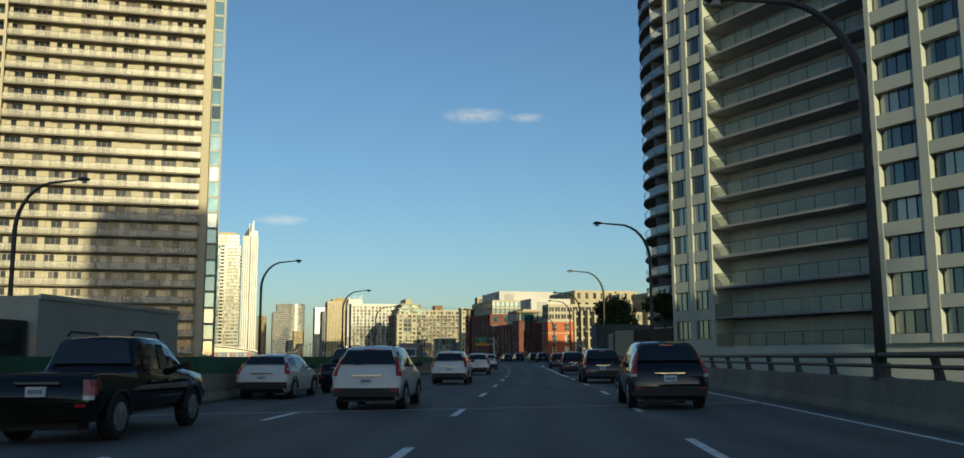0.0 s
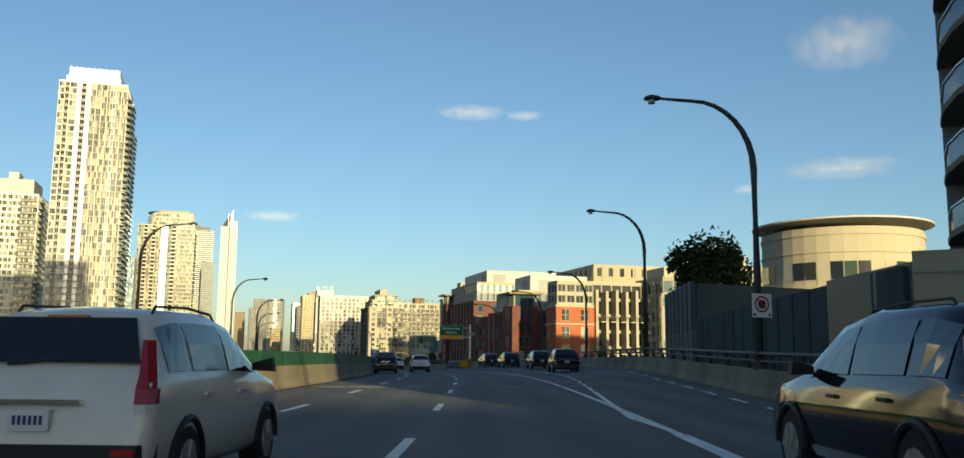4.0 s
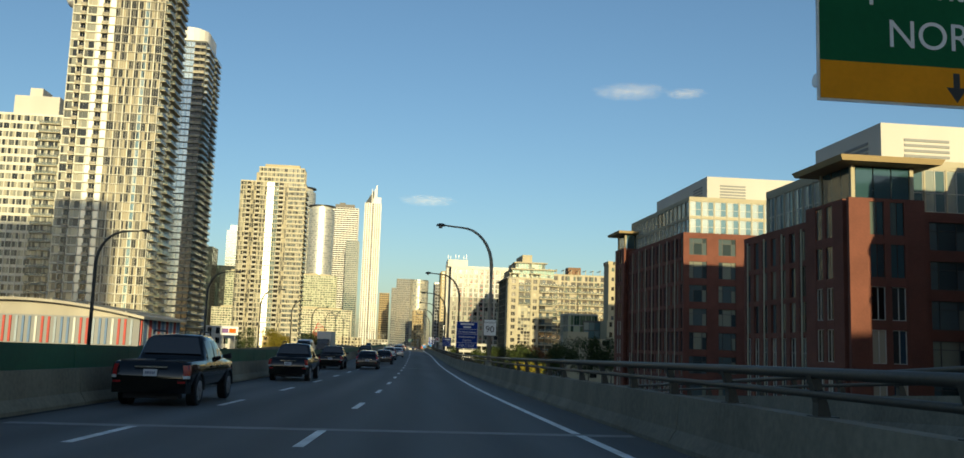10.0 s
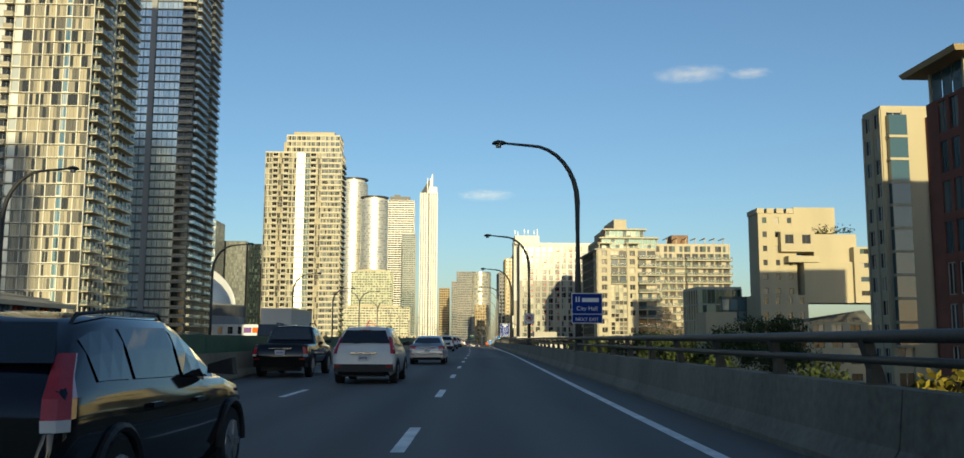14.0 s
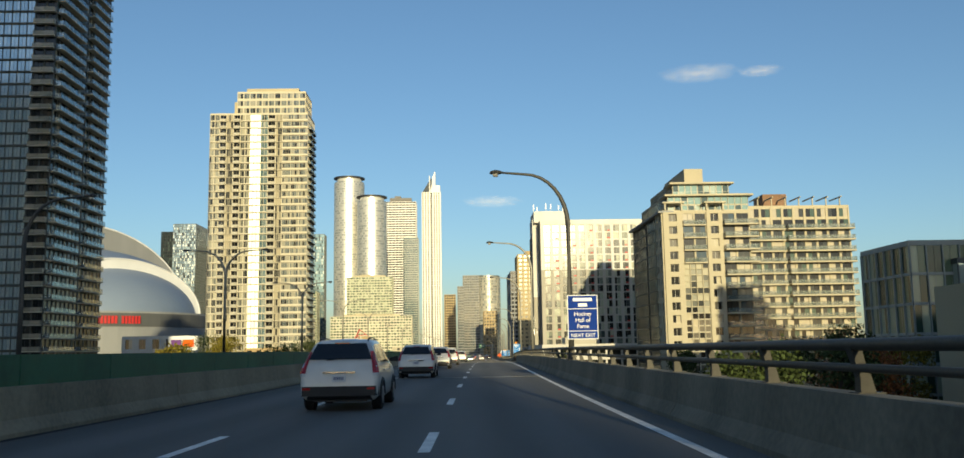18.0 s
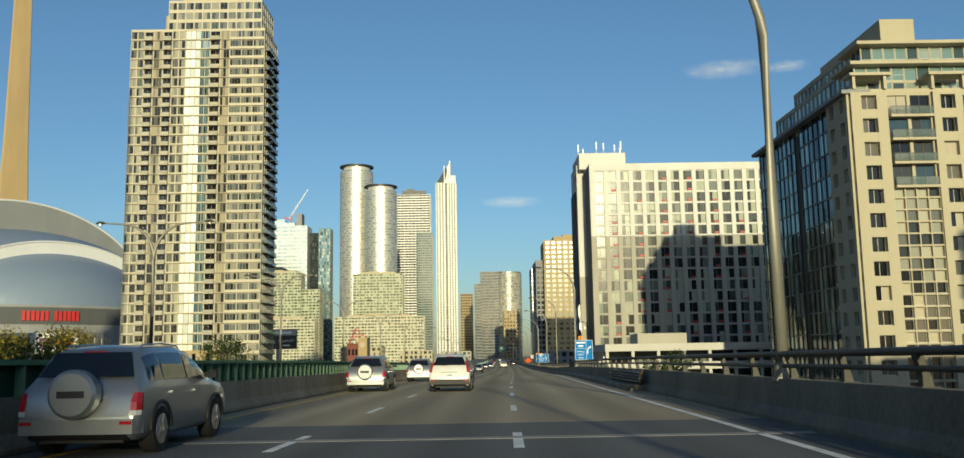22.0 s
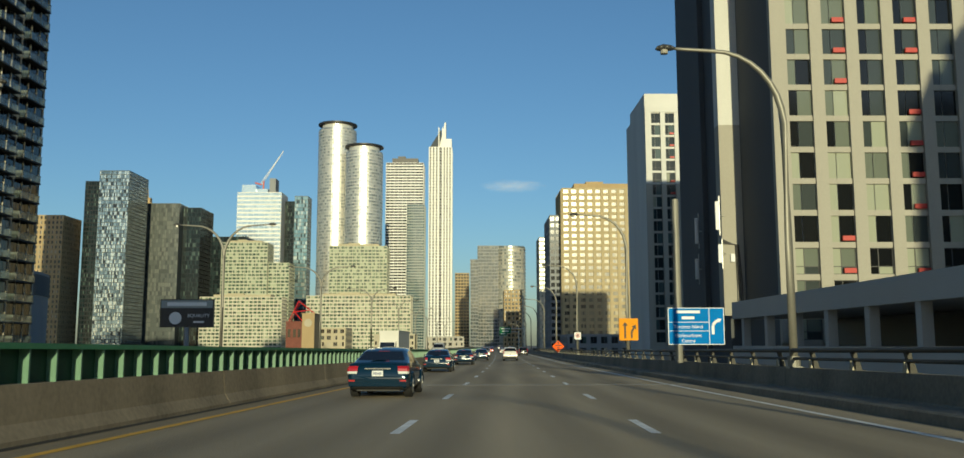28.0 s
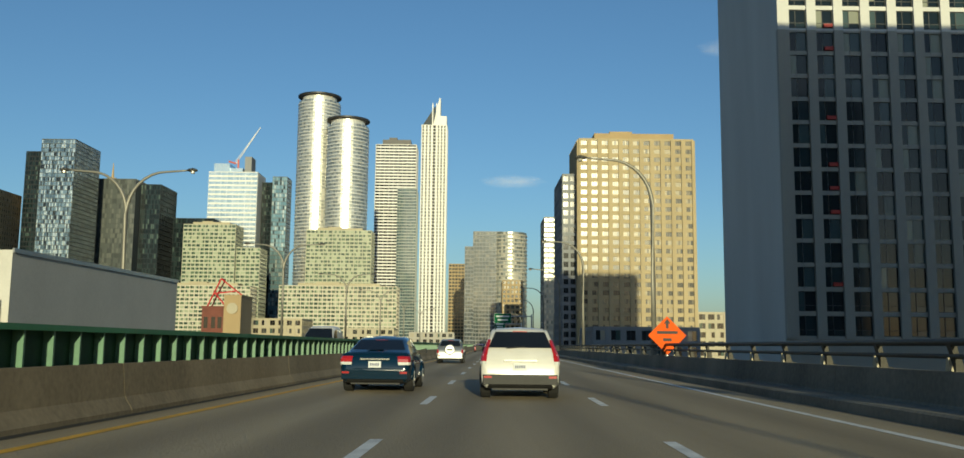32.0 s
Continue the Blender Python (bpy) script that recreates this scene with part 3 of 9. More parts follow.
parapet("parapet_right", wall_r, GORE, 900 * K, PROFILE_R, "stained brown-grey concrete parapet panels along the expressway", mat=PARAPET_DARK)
parapet("parapet_right_far", wall_r, 900 * K, Y_END, PROFILE_R, "far run of the concrete parapet", length=80.0)
parapet("parapet_median", wall_l, -50.0, 900 * K, PROFILE_L, "weathered concrete median barrier panels")
parapet("parapet_median_far", wall_l, 900 * K, Y_END, PROFILE_L, "far run of the concrete median barrier", length=80.0)
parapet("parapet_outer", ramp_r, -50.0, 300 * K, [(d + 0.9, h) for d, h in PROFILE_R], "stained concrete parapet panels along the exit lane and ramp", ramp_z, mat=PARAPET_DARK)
parapet("parapet_opposite", wall_l, -50, Y_END, [(-14.4, -1.3), (-14.8, -1.3), (-14.8, 0.86), (-14.5, 0.86)], "concrete parapet beyond the opposite carriageway", length=60.0)


def post_mesh():
    """A curved steel rail post, its foot at the origin, rails toward the road at -x."""
    s = Shape()
    out = [(0.09, 0.0), (0.07, 0.18), (0.02, 0.34), (-0.02, 0.5)]
    for (a, za), (b, zb), wa, wb in zip(out[:-1], out[1:], (0.085, 0.06, 0.05), (0.06, 0.05, 0.06)):
        s.hull([(a - wa, -0.07, za), (a + wa, -0.07, za), (a + wa, 0.07, za), (a - wa, 0.07, za)],
               [(b - wb, -0.07, zb), (b + wb, -0.07, zb), (b + wb, 0.07, zb), (b - wb, 0.07, zb)])
    s.box(-0.04, 0.24, -0.12, 0.12, -0.01, 0.03)
    return s.mesh("post", RAIL)


POST = post_mesh()
g = Shape()
g.hull([(-0.01, -0.1, 0.03), (0.04, -0.1, 0.03), (0.04, 0.1, 0.03), (-0.01, 0.1, 0.03)], [(-0.02, -0.02, 0.26), (0.02, -0.02, 0.26), (0.02, 0.02, 0.26), (-0.02, 0.02, 0.26)])
GUSSET = g.mesh("gusset", material("gusset_steel", (0.42, 0.38, 0.27), 0.6, 0.3, vary=0.3, scale=4))


def railing(name, line, y0, y1, d, z_of, spacing, label):
    root = thing(name, 0, 0, 0, label, "railing", kind="structure")
    top, mid = Shape(), Shape()
    n = round((y1 - y0) / spacing)
    pts = [(*offset(line, y0 + (y1 - y0) * i / n, d), z_of(y0 + (y1 - y0) * i / n)) for i in range(n + 1)]
    top.tube([(a - 0.02, b, c + 1.36) for a, b, c in pts], 0.065, 8)
    mid.tube([(a - 0.0, b, c + 1.12) for a, b, c in pts], 0.045, 8)
    part("top_rail", top, RAIL, root, smooth=True)
    part("middle_rail", mid, RAIL, root, smooth=True)
    for i, (a, b, c) in enumerate(pts):
        if i < 290:
            post = part("post", POST, None, root, at=pose(a, b, c + 0.84))
            if 575 * K < b < 740 * K:
                part("gusset", GUSSET, None, post, "bright galvanised gusset", at=pose(-0.08, 0, 0))
    return root


railing("railing_main", wall_r, GORE + 1.0, 800 * K, 0.32, road_z, 3.0, "two-tube weathered steel railing on curved posts, on the parapet")
railing("railing_outer", ramp_r, -48, 290 * K, 1.22, ramp_z, 3.0, "two-tube weathered steel railing on the outer parapet")

# green anti-glare screen on the median
root = thing("median_screen", 0, 0, 0, "dark green anti-glare screen of panels and pale fins on the median barrier", "screen", kind="structure")
y = -50.0
while y < 456 * K:
    a = Shape()
    strip(a, wall_l, y, y + 3.96, [(-0.38, 0.86), (-0.34, 0.86), (-0.34, 1.42), (-0.38, 1.42)], step=4)
    part("panel", a, SCREEN, root)
    y += 4.0
# back panel: a deeper green holds the shade between the fins
a = Shape()
strip(a, wall_l, 456 * K, 900 * K, [(-0.50, 0.86), (-0.46, 0.86), (-0.46, 1.40), (-0.50, 1.40)], step=4)
part("back_panel", a, material("deep_green_back", (0.01, 0.055, 0.025), 0.7, vary=0.3, scale=0.5), root, "dark green back panel behind the fins")
a = Shape()
strip(a, wall_l, 456 * K, 900 * K, [(-0.52, 1.38), (-0.26, 1.38), (-0.26, 1.47), (-0.52, 1.47)], step=4)
part("top_rail", a, material("green_rail", (0.05, 0.2, 0.1), 0.5, vary=0.2), root, "mid-green top rail")
f = Shape()
f.box(-0.46, -0.3, -0.025, 0.025, 0.86, 1.4)
FIN_ME = f.mesh("fin", FIN)
rest = Shape()
y, i = 456 * K, 0
while y < 900 * K:
    x, yy = offset(wall_l, y, 0)
    if 596 * K < y < 626 * K and i < 45:
        part("fin", FIN_ME, None, root, at=pose(x, yy, road_z(y)))
        i += 1
    else:
        z = road_z(y)
        rest.box(x - 0.46, x - 0.3, yy - 0.025, yy + 0.025, z + 0.86, z + 1.4)
    y += 0.84
part("far_fins", rest, FIN, root, kind="stuff")

# raised kerb at the foot of the right parapet, and a length of beam guard rail where the parapet was patched
k = Shape()
strip(k, wall_r, 500 * K, 800 * K, [(-0.62, -0.05), (-0.6, 0.2), (-0.55, 0.24), (0.06, 0.26), (0.06, -0.05)], step=4)
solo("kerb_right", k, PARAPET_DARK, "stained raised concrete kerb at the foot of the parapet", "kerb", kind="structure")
root = thing("guard_rail", 0, 0, 0, "short rusted beam guard rail before a patched parapet", "guard rail")
for h in (0.42, 0.68):
    k = Shape()
    strip(k, wall_r, 500 * K, 511 * K, [(-0.2, h - 0.13), (-0.27, h - 0.07), (-0.2, h), (-0.27, h + 0.07), (-0.2, h + 0.13), (-0.16, h + 0.13), (-0.23, h + 0.07), (-0.16, h), (-0.23, h - 0.07), (-0.16, h - 0.13)], step=3)
    part("beam", k, RAIL, root)
for i in range(5):
    x, y = offset(wall_r, (500.6 + i * 2.5) * K, -0.08)
    k = Shape()
    k.box(x - 0.08, x + 0.1, y - 0.08, y + 0.08, road_z(y) + 0.2, road_z(y) + 0.84)
    part("guard_post", k, TRIM_RUST, root)

# ---- buildings ----
def window_mesh(name, w, h, frame, glass, mullions=(0.5,), transom=0.0, depth=0.08):
    """A framed window, its lower left corner at the origin, looking along -y."""
    t, bar = 0.055, 0.028
    xs = [0, t] + [v for m in mullions for v in (w * m - bar, w * m + bar)] + [w - t, w]
    zs = [0, t] + ([h * transom - bar, h * transom + bar] if transom else []) + [h - t, h]
    s = Shape()
    at = {}

    def vert(i, k, deep):
        key = (i, k, deep)
        if key not in at:
            at[key] = len(s.v)
            s.v.append((xs[i], depth * 0.6 if deep else -0.02, zs[k]))
        return at[key]

    for i in range(len(xs) - 1):
        for k in range(len(zs) - 1):
            ring = [(i, k), (i + 1, k), (i + 1, k + 1), (i, k + 1)]
            glazed = i % 2 == 1 and k % 2 == 1
            if not glazed:
                s.f.append(tuple(vert(x, z, False) for x, z in ring))
                s.m.append(0)
                continue
            n = len(s.v)
            s.v += [(xs[x], depth * 0.6 - 0.002, zs[z]) for x, z in ring]
            s.f.append((n, n + 1, n + 2, n + 3))
            s.m.append(1)
            for (xa, za), (xb, zb) in zip(ring, ring[1:] + ring[:1]):
                s.f.append((vert(xa, za, False), vert(xb, zb, False), vert(xb, zb, True), vert(xa, za, True)))
                s.m.append(0)
    return s.mesh(name, [frame, glass])


class Block:
    """An upright block of a building, in metres, with faces S, E, N, W; floors start at its base."""

    def __init__(self, x0, x1, y0, y1, z0, z1):
        self.w, self.d, self.z0, self.z1 = x1 - x0, y1 - y0, z0, z1
        self.x0, self.y0 = x0, y0

    def face(self, k):
        x0, x1, y0, y1 = self.x0, self.x0 + self.w, self.y0, self.y0 + self.d
        return {"S": ((x0, y0), (1, 0), (0, -1)), "E": ((x1, y0), (0, 1), (1, 0)), "N": ((x1, y1), (-1, 0), (0, 1)), "W": ((x0, y1), (0, -1), (-1, 0))}[k]

    def span(self, k):
        return self.w if k in "SN" else self.d


TURNS = {"S": 0, "E": 90, "N": 180, "W": -90}


def facade(root, wall, block, k, fh, bay, win, frame, glass, singles=0, sill=0.3, head=0.12, pier=0.06, band=0.0, recess=0.14, skip=0.0, a0=0.0, a1=None, z0=None, z1=None, mullions=(0.5,), skin=None, transom=0.0):
    """Covers part of a face with floor bands and piers that leave real openings, and sets windows in them.
    win: the share of a bay that is window. singles: how many windows are objects of their own."""
    fc, span = block.face(k), block.span(k)
    pier = max(pier, 0.014)
    a1 = span if a1 is None else a1
    z0, z1 = block.z0 if z0 is None else z0, block.z1 if z1 is None else z1
    nf, nb = max(1, round((z1 - z0) / fh)), max(1, round((a1 - a0) / bay))
    fh, bay = (z1 - z0) / nf, (a1 - a0) / nb
    lo, hi = fh * sill, fh * (1 - head)
    ww = bay * win
    rows = [(z0, z0 + lo)] + [(z0 + i * fh + hi, z1 if i == nf - 1 else z0 + (i + 1) * fh + lo) for i in range(nf)]
    cols = [(a0 if j == 0 else a0 + (j - 1) * bay + (bay + ww) / 2, a1 if j == nb else a0 + j * bay + (bay - ww) / 2) for j in range(nb + 1)]
    cols = [c for c in cols if c[1] - c[0] > 0.01]
    if singles and skin:
        # bands and piers that can be told apart are parts of their own; the middle ones share a mesh
        o, u, n = fc
        flat, shared = ((0, 0), (1, 0), (0, -1)), {}
        for nm, (p0, p1, q0, q1, d) in [("floor_band", (a0, a1, r0, r1, band)) for r0, r1 in rows] + [("pier", (c0, c1, z0 + 0.001, z1 - 0.001, band + pier)) for c0, c1 in cols]:
            key = (nm, round(p1 - p0, 3), round(q1 - q0, 3))
            if key not in shared:
                bx = Shape()
                bx.on(flat, 0, p1 - p0, 0, q1 - q0, -recess, d)
                shared[key] = bx.mesh(nm, skin)
            part(nm, shared[key], None, root, at=pose(o[0] + u[0] * p0, o[1] + u[1] * p0, q0, 0, 0, TURNS[k]))
    else:
        wall.grid = wall.grid or Shape()
        for r0, r1 in rows:
            wall.grid.on(fc, a0, a1, r0, r1, -recess, band)
        for c0, c1 in cols:
            wall.grid.on(fc, c0, c1, z0 + 0.001, z1 - 0.001, -recess, band + pier)
    me, rest, made = None, Shape(), 0
    for i in range(nf):
        for j in range(nb):
            if skip and random.random() < skip:
                continue
            a, z = a0 + j * bay + (bay - ww) / 2, z0 + i * fh + lo
            if made < singles:
                me = me or window_mesh("window", ww, hi - lo, frame, glass[0], mullions, transom)
                o, u, n = fc
                part("window", me, None, root, at=pose(o[0] + u[0] * a - n[0] * recess * 0.7, o[1] + u[1] * a - n[1] * recess * 0.7, z, 0, 0, TURNS[k]))
                made += 1
            else:
                edges = [a] + [a + ww * m for m in mullions] + [a + ww]
                for e0, e1 in zip(edges[:-1], edges[1:]):
                    rest.pane(fc, e0 + 0.03, e1 - 0.03, z, z + hi - lo, -recess * 0.8)
    if rest.f:
        part("glazing", rest, glass[1], root, kind="stuff")


def balconies(root, block, k, fh, a0, a1, z0, n, deep, slab_mat, rail_mat, rail=0.95, solid=False, thick=0.2, name="balcony", rail_gap=0.0, joined=False):
    """One balcony a floor: a slab, its railing panels and top rail; the floors share one mesh."""
    o, u = block.face(k)[:2]
    s = Shape()
    L = a1 - a0
    fc = ((0, 0), (1, 0), (0, -1))
    s.on(fc, 0, L, -thick, 0, -0.05, deep)
    n_panes = max(1, round(L / 1.9))
    for i in range(n_panes):
        s.on(fc, 0.03 + i * L / n_panes, (i + 1) * L / n_panes - 0.03, 0.06 + rail_gap, rail, deep - 0.06, deep - 0.035, 1)
        s.on(fc, i * L / n_panes - 0.02 * (i > 0), i * L / n_panes + 0.03, 0, rail, deep - 0.07, deep - 0.03, 2)
    for e in (0.02, L - 0.05):
        s.on(fc, e, e + 0.03, 0.02 + rail_gap, rail, 0, deep - 0.06, 1)
    s.on(fc, 0, L, rail, rail + 0.05, deep - 0.08, deep - 0.01, 2)
    mats = [slab_mat, rail_mat, slab_mat if solid else DARK_METAL]
    if joined:
        every = Shape()
        for i in range(n):
            k0 = len(every.v)
            every.v += [(x, y, z + i * fh) for x, y, z in s.v]
            every.f += [tuple(k0 + q for q in f) for f in s.f]
            every.m += s.m
        part("balcony", every, mats, root, kind="stuff", at=pose(o[0] + u[0] * a0, o[1] + u[1] * a0, z0, 0, 0, TURNS[k]))
        return
    me = s.mesh(name, mats)
    for i in range(n):
        part(name, me, None, root, at=pose(o[0] + u[0] * a0, o[1] + u[1] * a0, z0 + i * fh, 0, 0, TURNS[k]))


def core(wall, b, inset=0.3, top=True):
    """The solid inside of a block, and its roof slab."""
    wall.box(b.x0 + inset, b.x0 + b.w - inset, b.y0 + inset, b.y0 + b.d - inset, b.z0, b.z1 - 0.05)
    if top:
        s = Shape()
        s.box(b.x0 - 0.02, b.x0 + b.w + 0.02, b.y0 - 0.024, b.y0 + b.d + 0.024, b.z1 - 0.02, b.z1 + 0.5)
        wall.sides.append(("roof_slab", s))


def plain(wall, b, k, d=0.0):
    """A blank wall over one face of a block."""
    s = Shape()
    s.on(b.face(k), 0.0 if k in "SN" else 0.31, b.span(k) if k in "SN" else b.span(k) - 0.31, b.z0, b.z1 - 0.025, -0.305, d)
    wall.sides.append(("side_wall", s))


def tower(name, x0, x1, y0, y1, z1, label, category="building", z0=None, group="", turn=0):
    """The root of a building, from plan units, and its main block in local metres."""
    z0 = GZ if z0 is None else z0
    cx = (x0 + x1) / 2 * K
    root = thing(name, cx, y0 * K, z0, label, category, group, turn=turn)
    w = (x1 - x0) * K
    return root, Block(-w / 2, w / 2, 0, (y1 - y0) * K, 0, z1 * K - z0)


def simple_tower(name, x0, x1, y0, y1, z1, label, wall_mat, frame, glass, fh=3.0, bay=3.0, win=0.8, sill=0.3, head=0.1, pier=0.06, band=0.05, faces="SEW", singles=0, roof=None, group="", mullions=(0.5,), crown=0.0, z0=None):
    root, b = tower(name, x0, x1, y0, y1, z1, label, z0=z0, group=group)
    wall = Shape()
    core(wall, b)
    for k in "SENW":
        if k in faces:
            facade(root, wall, b, k, fh, bay, win, frame, glass, singles if k == "S" else 0, sill, head, pier, band, mullions=mullions)
        else:
            plain(wall, b, k)
    part("wall", wall, wall_mat, root)
    if crown:
        s = Shape()
        s.box(b.x0 + b.w * 0.15, b.x0 + b.w * 0.85, b.d * 0.15, b.d * 0.85, b.z1, b.z1 + crown)
        s.box(b.x0 + b.w * 0.3, b.x0 + b.w * 0.5, b.d * 0.3, b.d * 0.6, b.z1 + crown, b.z1 + crown * 1.5)
        part("roof_house", s, roof or wall_mat, root)
    return root, b


GO, GI = (GLASS_O, GLASS_I), (GLASS_I, GLASS_I)
FLOOR_SHADE = material("dark_floor_joint", (0.09, 0.08, 0.06), 0.8, vary=0.3, scale=0.4)


def columns(root, wall, b, k, fh, spec, skin, slab, rail, z0=0.0, z1=None, joints=True):
    """Covers a face by upright columns (from, to, kind) in shares of its width: windows, panel cells, mirror strips, rows or balcony stacks."""
    W, z1 = b.span(k), b.z1 if z1 is None else z1
    n = max(1, round((z1 - z0) / fh))
    step = (z1 - z0) / n
    for f0, f1, kind in spec:
        a0, a1 = W * f0, W * f1
        if kind == "win":
            facade(root, wall, b, k, fh, 2.1, 0.84, FRAME, (GLASS_BRIGHT, GLASS_BRIGHT), 0, 0.18, 0.06, 0.1, a0=a0, a1=a1, z0=z0, z1=z1, mullions=(0.36,), skin=skin)
        elif kind == "cell":
            facade(root, wall, b, k, fh, 2.2, 0.9, FRAME, (GLASS_CELL, GLASS_CELL), 40 if f1 - f0 > 0.2 else 0, 0.08, 0.05, 0.05, a0=a0, a1=a1, z0=z0, z1=z1, mullions=(0.3, 0.62), skin=skin)
        elif kind == "glint":
            facade(root, wall, b, k, fh, 1.5, 0.92, FRAME, (GLASS_GLINT, GLASS_GLINT), 0, 0.14, 0.05, 0.04, a0=a0, a1=a1, z0=z0, z1=z1, mullions=(), skin=skin)
        elif kind == "blue":
            facade(root, wall, b, k, fh, 1.7, 0.9, FRAME, (GLASS_BLUE, GLASS_SEA), 0, 0.16, 0.06, 0.03, a0=a0, a1=a1, z0=z0, z1=z1, skin=skin)
        elif kind == "sky":
            facade(root, wall, b, k, fh, 1.7, 0.92, FRAME, (GLASS_SKY, GLASS_SKY), 0, 0.14, 0.05, 0.03, a0=a0, a1=a1, z0=z0, z1=z1, skin=skin)
        elif kind == "row":
            facade(root, wall, b, k, fh, 3.4, 0.94, FRAME, (GLASS_ROW, GLASS_ROW), 0, 0.3, 0.08, 0.02, a0=a0, a1=a1, z0=z0, z1=z1, mullions=(0.2, 0.45, 0.72), skin=skin)
        else:
            facade(root, wall, b, k, fh, 2.4, 0.86, FRAME_DARK, (GLASS_O, GLASS_BLACK), 0, 0.05, 0.1, 0.0, a0=a0, a1=a1, z0=z0, z1=z1, recess=0.28, skin=skin)
            balconies(root, b, k, step, a0 + 0.1, a1 - 0.1, z0 + step, n - 1, 1.0, slab, rail, 0.9, joined=kind == "far_bal")
    if joints:
        # dark strips stand in for the shade at each floor's window heads
        s = Shape()
        for i in range(1, n):
            s.on(b.face(k), 0.05, W - 0.05, z0 + i * step - 0.09, z0 + i * step + 0.05, -0.2, 0.17)
        part("floor_joints", s, FLOOR_SHADE, root, kind="stuff")


FRAME = material("window_frame", (0.55, 0.53, 0.48), 0.5, vary=0.1)
FRAME_DARK = material("dark_window_frame", (0.06, 0.06, 0.06), 0.5, vary=0.1)

PALE_RAIL = window_glass("pale_balcony_front", ((0.5, (0.5, 0.47, 0.38)), (0.5, (0.6, 0.56, 0.46))), rough=0.25, per="object", clear=0.62)

# tower with long balconies beside the start of the road
root, b = tower("balcony_tower", -46, -4, 143, 162, 85, "tall cream apartment tower with long balconies on every floor", "apartment building")
wall = Shape()
core(wall, b)
FH = 2.66
plain(wall, b, "E"); plain(wall, b, "W"); plain(wall, b, "N")
nfl = int((b.z1 - 6) / FH)
facade(root, wall, b, "S", FH, 3.3, 0.7, FRAME, (GLASS_FLAT, GLASS_FLAT), 70, 0.03, 0.16, 0.04, a0=b.w - 31.5, a1=b.w - 1.2, z0=6, z1=6 + nfl * FH, mullions=(0.33, 0.66), skin=CREAM)
facade(root, wall, b, "S", FH, 2.6, 0.7, FRAME_DARK, GI, 0, 0.25, 0.12, 0.1, band=1.2, a0=0, a1=b.w - 31.5, z0=6, z1=6 + nfl * FH)
plain_strip = b.face("S")
wall.on(plain_strip, b.w - 1.2, b.w, 0, b.z1, -0.3, 0.35)
balconies(root, b, "S", FH, b.w - 31.4, b.w - 1.25, 6 + 0.0, nfl, 1.5, SLAB_GREY, PALE_RAIL, 1.0)
part("wall", wall, CREAM, root)
s = Shape()
gb = Block(b.w / 2, b.w / 2 + 1.7, 4, 20, 0, b.z1 - 9)
core(s, gb)
part("glass_wing_core", s, GREY_PANEL, root)
s = Shape()
facade(root, s, gb, "S", FH, 1.5, 0.9, FRAME, (GLASS_SEA, GLASS_SEA), 0, 0.1, 0.05, 0.03, mullions=())
facade(root, s, gb, "E", FH, 1.5, 0.9, FRAME, (GLASS_BLUE, GLASS_BLUE), 0, 0.1, 0.05, 0.03, mullions=())
part("glass_wing", s, GREY_PANEL, root)

# grey block with recessed balconies beside the exit lane; its long side faces the road at a slant
CORNER = (36.5 * K, 70.0 * K)
slant = math.degrees(math.atan2(0.234, 0.972))
root = thing("grey_apartment_block", CORNER[0], CORNER[1], GZ, "grey-green apartment block with deep recessed balconies and window bays", "apartment building", turn=slant - 90)
# local x runs along the road side toward the start, local -y is the road side
L, H, FH = 62.0, 60.0, 2.6
b = Block(0, L, 0, 26, 0, H)
wall = Shape()
wall.box(0.3, L - 0.3, 2.2, 25.7, 0, H)
base = GZ + 6.2
z0 = 11.2
nfl = int((H - z0) / FH)
DIM = (GLASS_DIM, GLASS_DIM)
facade(root, wall, b, "S", FH, 2.6, 0.76, FRAME_DARK, DIM, 60, 0.26, 0.1, 0.04, a0=0, a1=5.3, z0=z0, z1=z0 + nfl * FH, mullions=(0.33, 0.66), recess=0.25, skin=MIST_PANEL)
facade(root, wall, b, "S", FH, 4.2, 0.8, FRAME_DARK, DIM, 60, 0.25, 0.12, 0.04, band=0.35, a0=22.4, a1=26.4, z0=z0, z1=z0 + nfl * FH, mullions=(0.25, 0.5, 0.75), recess=0.2, skin=MIST_PANEL)
facade(root, wall, b, "S", FH, 3.6, 0.82, FRAME_DARK, DIM, 60, 0.22, 0.12, 0.04, band=0.35, a0=26.4, a1=L, z0=z0, z1=z0 + nfl * FH, mullions=(0.25, 0.5, 0.75), recess=0.2, skin=MIST_PANEL)
inner = Block(5.3, 22.4, 2.2, 20, 0, H)
facade(root, wall, inner, "S", FH, 2.9, 0.86, FRAME_DARK, (GLASS_DIM, GLASS_DIM), 130, 0.03, 0.14, 0.02, z0=z0, z1=z0 + nfl * FH, mullions=(0.5,), skin=WHITE)
for nm, a0, a1, c0, c1, d in (("fin_wall", 5.0, 5.35, z0, H - 1, 0.05), ("fin_wall", 22.2, 22.55, z0, H - 1, 0.05), ("base_wall", 0, L, 0, z0, 0.02), ("roof_band", 0, L, H - 1, H + 0.6, 0.06)):
    s = Shape()
    s.on(b.face("S"), a0, a1, c0, c1, -2.3, d)
    part(nm, s, MIST_PANEL, root)
